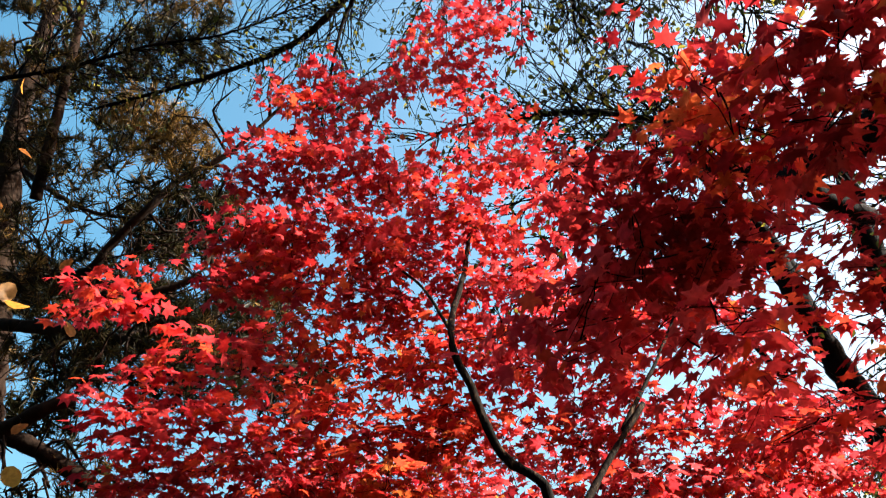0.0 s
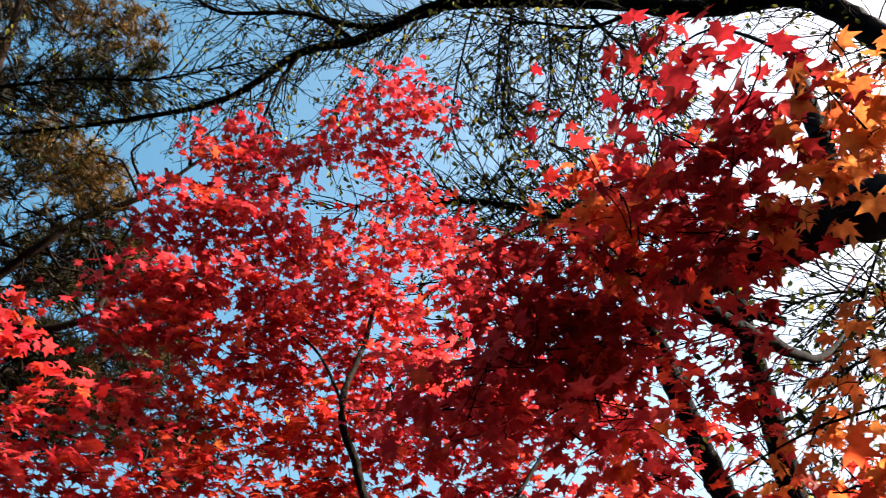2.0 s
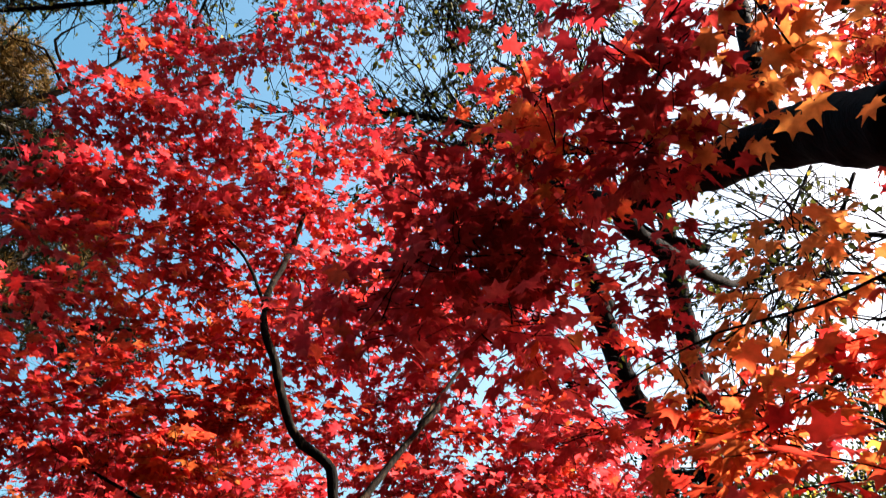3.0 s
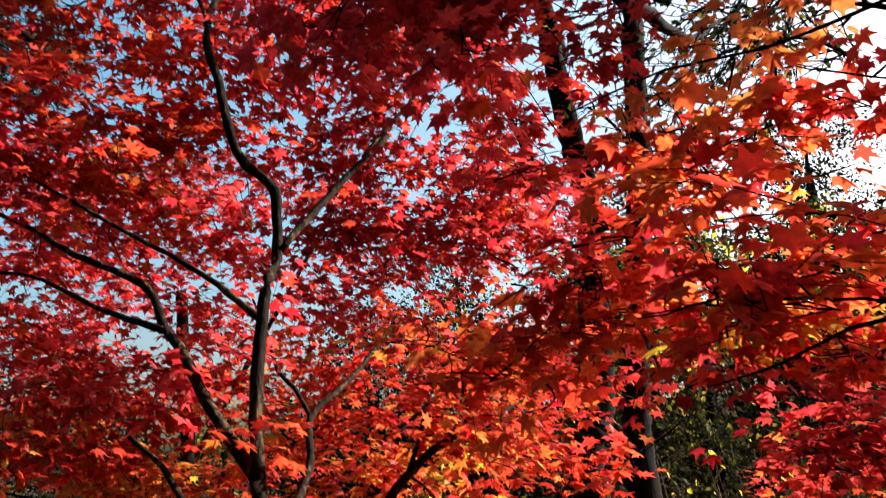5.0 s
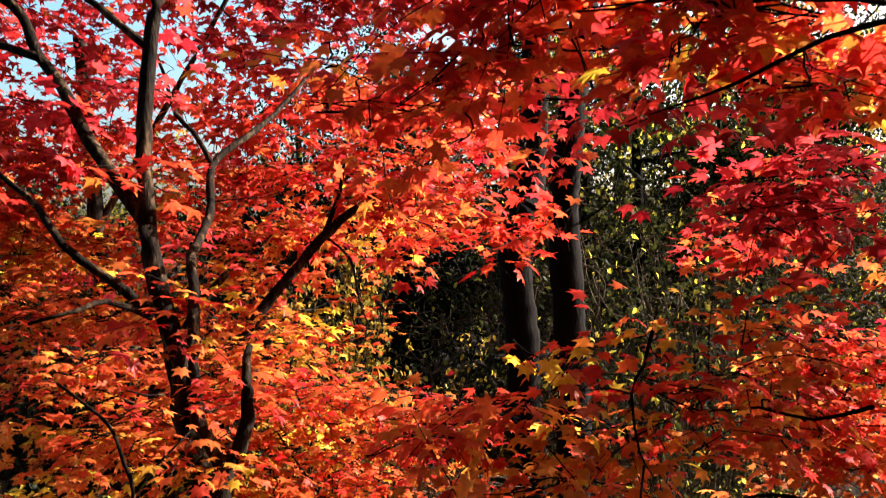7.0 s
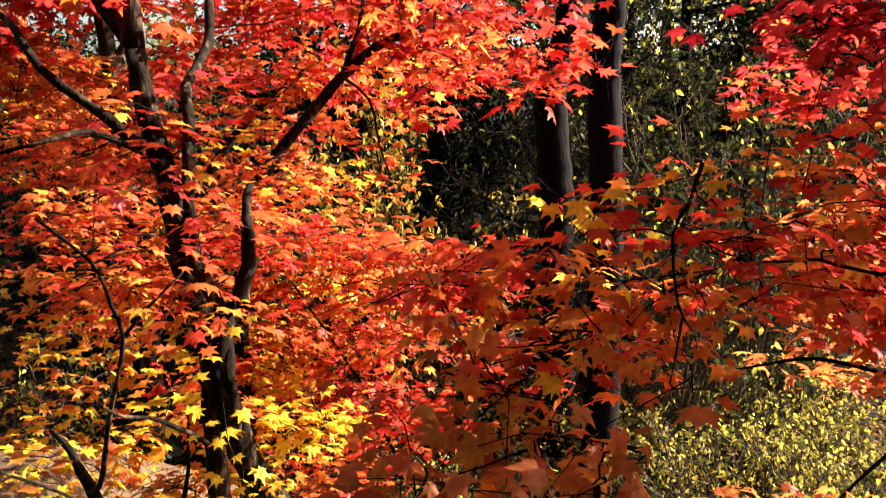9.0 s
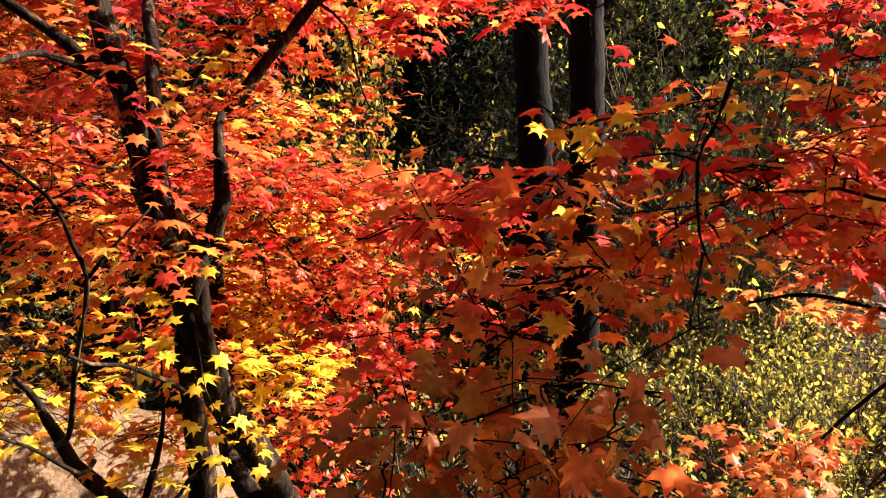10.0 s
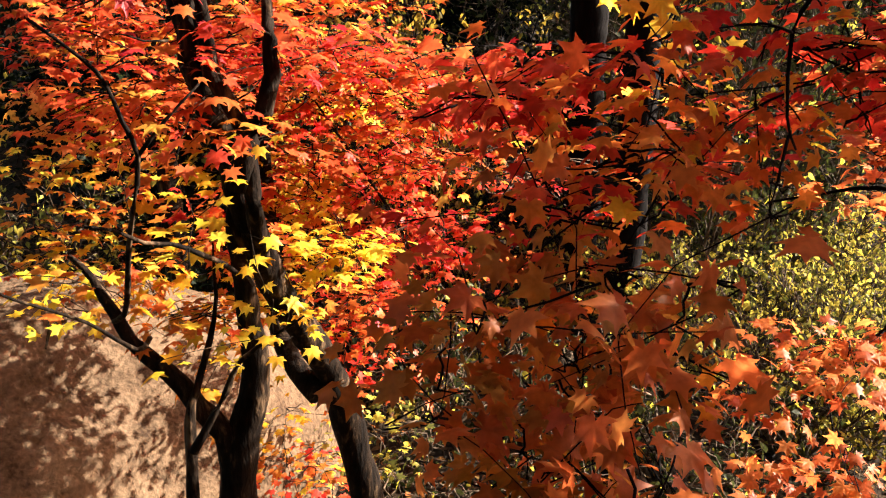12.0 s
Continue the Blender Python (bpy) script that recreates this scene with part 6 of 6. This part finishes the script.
pad(near_maple, (1.57, 2.05, 0.97), (0.07, 0.07, 0.02), 13, "flame", 0.050, 0.30)
# More hanging leaves, again with shade painted in by the ochre tone.
pad(near_maple, (1.16, 1.78, 0.68), (0.05, 0.05, 0.03), 12, "ochre", 0.054, 0.50)
pad(near_maple, (1.02, 1.85, 0.63), (0.05, 0.05, 0.03), 12, "copper", 0.054, 0.50)
pad(near_maple, (1.06, 1.72, 0.65), (0.05, 0.05, 0.03), 12, "ochre", 0.054, 0.50)
pad(near_maple, (0.85, 1.87, 0.82), (0.05, 0.05, 0.03), 12, "ochre", 0.054, 0.50)
pad(near_maple, (0.94, 1.93, 0.73), (0.05, 0.05, 0.03), 12, "rust", 0.054, 0.50)
pad(near_maple, (1.04, 1.74, 0.77), (0.05, 0.05, 0.02), 12, "rust", 0.054, 0.50)
pad(near_maple, (0.99, 1.86, 0.67), (0.05, 0.05, 0.03), 12, "ochre", 0.054, 0.50)
pad(near_maple, (0.85, 1.78, 0.73), (0.04, 0.04, 0.02), 12, "rust", 0.054, 0.50)
pad(near_maple, (0.87, 1.85, 0.90), (0.04, 0.04, 0.02), 12, "copper", 0.054, 0.50)
pad(near_maple, (0.98, 1.68, 0.69), (0.04, 0.04, 0.02), 12, "copper", 0.054, 0.50)
pad(near_maple, (1.06, 1.86, 0.86), (0.05, 0.05, 0.03), 12, "ochre", 0.054, 0.50)
pad(near_maple, (0.94, 1.77, 0.59), (0.05, 0.05, 0.03), 12, "copper", 0.054, 0.50)
pad(near_maple, (1.45, 1.47, 1.85), (0.07, 0.07, 0.03), 14, "flame", 0.052, 0.30)
pad(near_maple, (1.61, 1.41, 1.74), (0.08, 0.08, 0.03), 14, "flame", 0.052, 0.30)
pad(near_maple, (1.45, 1.26, 1.84), (0.07, 0.07, 0.02), 14, "scarlet", 0.052, 0.30)
pad(near_maple, (1.32, 1.29, 1.91), (0.07, 0.07, 0.02), 14, "flame", 0.052, 0.30)
pad(near_maple, (1.56, 1.40, 1.80), (0.08, 0.08, 0.03), 14, "scarlet", 0.052, 0.30)
pad(near_maple, (1.45, 1.56, 1.78), (0.08, 0.08, 0.03), 14, "scarlet", 0.052, 0.30)
pad(near_maple, (1.50, 1.40, 1.99), (0.08, 0.08, 0.03), 14, "flame", 0.052, 0.30)
pad(near_maple, (1.37, 1.19, 1.89), (0.06, 0.06, 0.02), 14, "scarlet", 0.052, 0.30)
pad(near_maple, (1.22, 1.35, 1.94), (0.06, 0.06, 0.02), 14, "scarlet", 0.052, 0.30)
pad(near_maple, (1.32, 1.46, 1.82), (0.07, 0.07, 0.03), 14, "flame", 0.052, 0.30)
# Three more unseen blockers, higher, for the top of the hanging leaves.
pad(near_maple, (2.45, 1.75, 1.80), (0.20, 0.16, 0.13), 190, "flame", 0.060)
pad(near_maple, (2.62, 1.90, 1.88), (0.20, 0.16, 0.13), 190, "flame", 0.060)
pad(near_maple, (2.32, 1.62, 1.66), (0.20, 0.16, 0.13), 190, "flame", 0.060)
pad(maple, (-0.38, 3.52, 2.04), (0.16, 0.16, 0.09), 34, "scarlet", 0.060)
pad(maple, (-0.25, 3.39, 2.75), (0.16, 0.16, 0.09), 34, "crimson", 0.060)
pad(maple, (-0.28, 4.31, 2.41), (0.20, 0.20, 0.11), 34, "scarlet", 0.060)
pad(maple, (-0.12, 3.80, 2.62), (0.17, 0.17, 0.10), 34, "crimson", 0.060)
pad(maple, (0.13, 3.85, 2.61), (0.18, 0.18, 0.10), 34, "scarlet", 0.060)
pad(maple, (-0.63, 4.13, 2.82), (0.20, 0.20, 0.11), 34, "scarlet", 0.060)
pad(maple, (0.24, 3.45, 2.84), (0.16, 0.16, 0.09), 34, "scarlet", 0.060)
pad(maple, (-0.32, 3.28, 2.49), (0.15, 0.15, 0.08), 34, "crimson", 0.060)
pad(maple, (-0.24, 3.49, 2.53), (0.16, 0.16, 0.09), 34, "crimson", 0.060)
pad(maple, (-0.38, 3.52, 2.71), (0.17, 0.17, 0.09), 34, "crimson", 0.060)
pad(maple, (-0.41, 3.74, 2.30), (0.17, 0.17, 0.09), 34, "crimson", 0.060)
pad(maple, (0.02, 3.79, 2.29), (0.17, 0.17, 0.09), 34, "scarlet", 0.060)
pad(maple, (0.31, 4.06, 2.88), (0.19, 0.19, 0.10), 34, "scarlet", 0.060)
pad(maple, (0.06, 4.26, 2.13), (0.19, 0.19, 0.10), 34, "crimson", 0.060)
pad(maple, (0.02, 3.89, 3.02), (0.18, 0.18, 0.10), 34, "crimson", 0.060)
pad(maple, (1.69, 3.25, 2.82), (0.17, 0.17, 0.09), 30, "crimson", 0.064)
pad(maple, (1.24, 4.06, 2.70), (0.19, 0.19, 0.11), 30, "crimson", 0.064)
pad(maple, (1.02, 3.69, 2.85), (0.18, 0.18, 0.10), 30, "crimson", 0.064)
pad(maple, (1.34, 3.44, 2.58), (0.17, 0.17, 0.09), 30, "crimson", 0.064)
pad(maple, (1.12, 3.44, 2.86), (0.17, 0.17, 0.09), 30, "crimson", 0.064)
pad(maple, (0.99, 3.61, 3.16), (0.18, 0.18, 0.10), 30, "crimson", 0.064)
pad(maple, (1.44, 3.29, 2.72), (0.16, 0.16, 0.09), 30, "scarlet", 0.064)
pad(maple, (1.75, 3.76, 2.71), (0.19, 0.19, 0.10), 30, "crimson", 0.064)
pad(maple, (1.96, 3.77, 2.66), (0.19, 0.19, 0.11), 30, "crimson", 0.064)
pad(maple, (1.64, 3.69, 3.20), (0.19, 0.19, 0.10), 30, "crimson", 0.064)
pad(maple, (0.53, 3.53, 3.16), (0.17, 0.17, 0.09), 30, "crimson", 0.064)
pad(maple, (0.81, 3.66, 2.98), (0.18, 0.18, 0.10), 30, "crimson", 0.064)
pad(maple, (0.77, 3.33, 2.62), (0.16, 0.16, 0.08), 30, "scarlet", 0.064)
pad(maple, (1.05, 3.25, 2.58), (0.15, 0.15, 0.08), 30, "crimson", 0.064)
pad(maple, (0.84, 3.59, 3.21), (0.18, 0.18, 0.10), 30, "scarlet", 0.064)
pad(maple, (1.30, 3.50, 2.94), (0.17, 0.17, 0.09), 30, "scarlet", 0.064)
pad(maple, (0.41, 3.24, 2.56), (0.15, 0.15, 0.08), 30, "crimson", 0.064)
pad(maple, (0.48, 3.43, 2.86), (0.16, 0.16, 0.09), 30, "scarlet", 0.064)
pad(maple, (1.20, 3.64, 2.88), (0.18, 0.18, 0.10), 30, "crimson", 0.064)
# -- end of pads


def dead_branchlets(centre, radii, count):
    """Bare, pale, crossing twiglets caught in the crown."""
    rng = maple.rng
    kept, maple.twigs = maple.twigs, []
    for _ in range(count):
        a = np.array(centre) + rng.normal(0, 0.45, 3) * radii
        b = a + rng.normal(0, 1, 3) * (0.16, 0.1, 0.07)
        twig(maple, [a, (a + b) / 2 + rng.normal(0, 0.025, 3), b], 0.0022, 0.0012)
    n, vs, fs = 0, [], []
    for p, f in maple.twigs:
        vs.append(p)
        fs.append(f + n)
        n += len(p)
    maple.twigs = kept
    return tagged(link_mesh("dead_branchlet", np.concatenate(vs), np.concatenate(fs), PALE_BARK, maple.ob, True), "bare pale tangled twiglets", kind="stuff")


dead_branchlets((1.45, 3.2, 0.66), (0.3, 0.2, 0.09), 60)
finish(maple, PLAIN, 300)
finish(back_maple, PLAIN)
finish(near_maple, FINE, 300)
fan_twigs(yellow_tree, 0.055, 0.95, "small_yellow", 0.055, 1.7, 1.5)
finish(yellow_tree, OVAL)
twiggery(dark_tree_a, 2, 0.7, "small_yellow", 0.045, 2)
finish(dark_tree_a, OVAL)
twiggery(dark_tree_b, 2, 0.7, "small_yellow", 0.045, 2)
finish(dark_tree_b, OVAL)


def clothe_pine():
    rng = pine.rng
    for line, r0, r1 in list(pine.lines):
        for _ in range(int(len(line) * 0.26)):
            p = line[rng.integers(0, len(line))] + rng.normal(0, 0.3, 3)
            needle_tufts(pine, p, (0.3, 0.3, 0.14), 8, "needle" if rng.random() < 0.75 else "rusty_needle", 0.13)
    twiggery(pine, 4, 0.8, "needle", 0.09, 0, thick=2.0)
    finish(pine, NEEDLE)


clothe_pine()


def dress_sapling():
    """A few round leaves on short twigs off its stems."""
    rng = sapling.rng
    for line, r0, r1 in list(sapling.lines):
        for _ in range(int(len(line) * 1.1)):
            p = line[rng.integers(len(line) // 3, len(line))]
            q = p + rng.normal(0, 0.22, 3)
            twig(sapling, [p, (p + q) / 2 + rng.normal(0, 0.03, 3), q], 0.003, 0.0015)
            sapling.leaves.setdefault("rust", []).append((q, unit(rng.normal(0, 1, 3) + (0, 0, -0.6)), rng.normal(0, 1, 3), rng.uniform(0.07, 0.11)))
    finish(sapling, ROUND, 300)


dress_sapling()


# ---- undergrowth ----
def shrub(name, label, base, spread, tall, stems, tone, leaf_size, leaves, seed, per_metre=9, fans=False):
    s = Plant(name, label, "shrub", base, PALE_BARK if tone in ("bush", "goldgreen") else SHADED_BARK, seed)
    for k in range(stems):
        a = s.rng.uniform(0, 2 * math.pi)
        d = np.array([math.cos(a), math.sin(a), 0]) * spread
        b = np.array(base)
        top = s.rng.uniform(0.6, 1.0) * tall
        limb(s, "stem", [b + d * 0.05, b + d * 0.35 + (0, 0, top * 0.5), b + d * s.rng.uniform(0.5, 1.0) + (0, 0, top)], 0.014, 0.004)
    if fans:
        fan_twigs(s, 1.0 / per_metre, spread * 0.6, tone, leaf_size, leaves)
    else:
        twiggery(s, per_metre, spread * 0.5, tone, leaf_size, leaves)
    finish(s, OVAL)
    return s.ob


def on_ground(x, y, sink=0.05):
    return (x, y, height(x, y) - sink)


# Evergreen ones fill the hollow with painted dark where shade lies.
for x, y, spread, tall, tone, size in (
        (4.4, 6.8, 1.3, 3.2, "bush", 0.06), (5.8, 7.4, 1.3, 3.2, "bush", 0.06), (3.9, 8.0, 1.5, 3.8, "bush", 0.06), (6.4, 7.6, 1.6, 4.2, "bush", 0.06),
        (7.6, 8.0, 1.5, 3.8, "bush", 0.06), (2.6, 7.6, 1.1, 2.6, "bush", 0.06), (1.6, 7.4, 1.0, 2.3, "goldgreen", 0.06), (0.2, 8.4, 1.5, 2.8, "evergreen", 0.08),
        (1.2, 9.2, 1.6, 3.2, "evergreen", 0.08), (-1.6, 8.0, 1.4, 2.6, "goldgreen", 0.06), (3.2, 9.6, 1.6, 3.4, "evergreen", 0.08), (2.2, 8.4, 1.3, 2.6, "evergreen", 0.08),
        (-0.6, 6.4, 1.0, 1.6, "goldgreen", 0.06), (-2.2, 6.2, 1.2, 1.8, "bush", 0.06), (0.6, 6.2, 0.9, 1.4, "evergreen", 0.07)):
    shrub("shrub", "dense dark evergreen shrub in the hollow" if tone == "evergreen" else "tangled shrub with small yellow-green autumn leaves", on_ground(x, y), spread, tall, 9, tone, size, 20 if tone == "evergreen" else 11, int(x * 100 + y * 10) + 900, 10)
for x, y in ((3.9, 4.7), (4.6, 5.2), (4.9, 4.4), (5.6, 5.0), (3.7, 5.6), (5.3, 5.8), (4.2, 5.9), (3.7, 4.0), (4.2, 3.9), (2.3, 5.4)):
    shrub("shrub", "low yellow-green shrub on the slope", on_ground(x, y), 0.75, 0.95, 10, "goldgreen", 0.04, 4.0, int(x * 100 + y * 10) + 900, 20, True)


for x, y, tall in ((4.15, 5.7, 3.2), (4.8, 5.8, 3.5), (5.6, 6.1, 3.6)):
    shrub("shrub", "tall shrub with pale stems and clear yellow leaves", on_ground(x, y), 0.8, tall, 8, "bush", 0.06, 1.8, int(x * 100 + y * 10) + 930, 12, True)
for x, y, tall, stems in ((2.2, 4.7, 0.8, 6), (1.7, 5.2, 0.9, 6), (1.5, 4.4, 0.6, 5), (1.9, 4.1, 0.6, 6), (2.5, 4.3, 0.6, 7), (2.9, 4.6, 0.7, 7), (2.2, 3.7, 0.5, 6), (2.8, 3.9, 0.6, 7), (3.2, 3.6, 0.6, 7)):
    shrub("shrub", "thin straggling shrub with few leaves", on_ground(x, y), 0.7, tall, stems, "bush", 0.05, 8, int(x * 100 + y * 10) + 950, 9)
for x, y, tall, stems, leaves in ((1.75, 5.9, 3.0, 9, 4.0), (2.35, 6.1, 3.2, 9, 4.0), (2.95, 5.9, 2.5, 3, 1.2)):
    shrub("shrub", "upright shrub with clear yellow leaves", on_ground(x, y), 0.6, tall, stems, "dull_gold", 0.05, leaves, int(x * 100 + y * 10) + 970, 16, True)


# ---- wood on the slopes ----
def forest_tree(label, base, tall, spread, tone, leaf_size, leaves, seed, low=0.25):
    """A tree of the surrounding wood: trunk, limbs and a ragged crown of leaf clumps."""
    tr = Plant("forest_tree", label, "tree", base, SHADED_BARK, seed, "surrounding wood")
    b, rng = np.array(base), tr.rng
    top = b + (rng.normal(0, 0.3), rng.normal(0, 0.3), tall)
    limb(tr, "trunk", [b, b * 0.6 + top * 0.4 + rng.normal(0, 0.1, 3), top], 0.02 * tall + 0.03, 0.03)
    for k in range(12):
        h = low + (1 - low) * (k + rng.random()) / 12
        p = b + (top - b) * h
        a = rng.uniform(0, 2 * math.pi)
        ln = spread * (1.1 - 0.75 * h) * rng.uniform(0.6, 1.1)
        d = np.array([math.cos(a), math.sin(a), rng.uniform(0.0, 0.5)])
        limb(tr, "branch", [p, p + d * ln * 0.5, p + d * ln], 0.03, 0.008)
        for _ in range(7):
            c = p + d * ln * rng.uniform(0.25, 1.1) + rng.normal(0, 0.25, 3) * spread * 0.6
            for _ in range(leaves // 84):
                at = c + rng.normal(0, 0.17, 3) * spread * (0.6, 0.6, 0.35)
                tr.leaves.setdefault(tone, []).append((at, unit(rng.normal(0, 1, 3) + (0, 0, -0.5)), rng.normal(0, 1, 3) + (0, 0, 0.6), leaf_size * rng.uniform(0.6, 1.3)))
    finish(tr, OVAL)


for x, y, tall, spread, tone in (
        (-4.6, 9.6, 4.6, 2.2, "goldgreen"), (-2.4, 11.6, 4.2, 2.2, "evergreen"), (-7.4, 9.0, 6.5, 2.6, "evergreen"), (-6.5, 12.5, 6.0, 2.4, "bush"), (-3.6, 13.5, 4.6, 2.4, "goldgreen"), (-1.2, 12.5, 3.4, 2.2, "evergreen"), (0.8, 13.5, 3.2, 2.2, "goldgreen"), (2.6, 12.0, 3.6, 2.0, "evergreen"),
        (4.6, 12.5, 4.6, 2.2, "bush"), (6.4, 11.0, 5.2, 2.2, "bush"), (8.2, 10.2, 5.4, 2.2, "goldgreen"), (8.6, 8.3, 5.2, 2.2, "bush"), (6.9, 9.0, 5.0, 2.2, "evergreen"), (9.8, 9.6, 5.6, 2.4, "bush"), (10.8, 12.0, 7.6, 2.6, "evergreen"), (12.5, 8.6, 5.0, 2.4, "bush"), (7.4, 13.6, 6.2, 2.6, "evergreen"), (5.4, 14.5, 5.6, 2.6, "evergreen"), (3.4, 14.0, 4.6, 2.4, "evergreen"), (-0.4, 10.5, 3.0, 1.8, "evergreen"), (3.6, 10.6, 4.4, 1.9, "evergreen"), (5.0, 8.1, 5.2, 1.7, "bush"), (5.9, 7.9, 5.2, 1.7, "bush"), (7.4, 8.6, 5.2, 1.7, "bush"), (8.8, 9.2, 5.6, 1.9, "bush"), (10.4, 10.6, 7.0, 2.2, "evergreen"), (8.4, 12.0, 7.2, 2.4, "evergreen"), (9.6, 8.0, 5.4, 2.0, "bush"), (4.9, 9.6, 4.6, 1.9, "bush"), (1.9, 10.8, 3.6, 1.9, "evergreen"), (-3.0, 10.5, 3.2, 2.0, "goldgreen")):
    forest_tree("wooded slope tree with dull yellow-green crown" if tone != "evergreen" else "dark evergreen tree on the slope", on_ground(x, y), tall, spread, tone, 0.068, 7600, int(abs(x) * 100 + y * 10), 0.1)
# A ring of unseen trees, added to hold back sky light from behind.
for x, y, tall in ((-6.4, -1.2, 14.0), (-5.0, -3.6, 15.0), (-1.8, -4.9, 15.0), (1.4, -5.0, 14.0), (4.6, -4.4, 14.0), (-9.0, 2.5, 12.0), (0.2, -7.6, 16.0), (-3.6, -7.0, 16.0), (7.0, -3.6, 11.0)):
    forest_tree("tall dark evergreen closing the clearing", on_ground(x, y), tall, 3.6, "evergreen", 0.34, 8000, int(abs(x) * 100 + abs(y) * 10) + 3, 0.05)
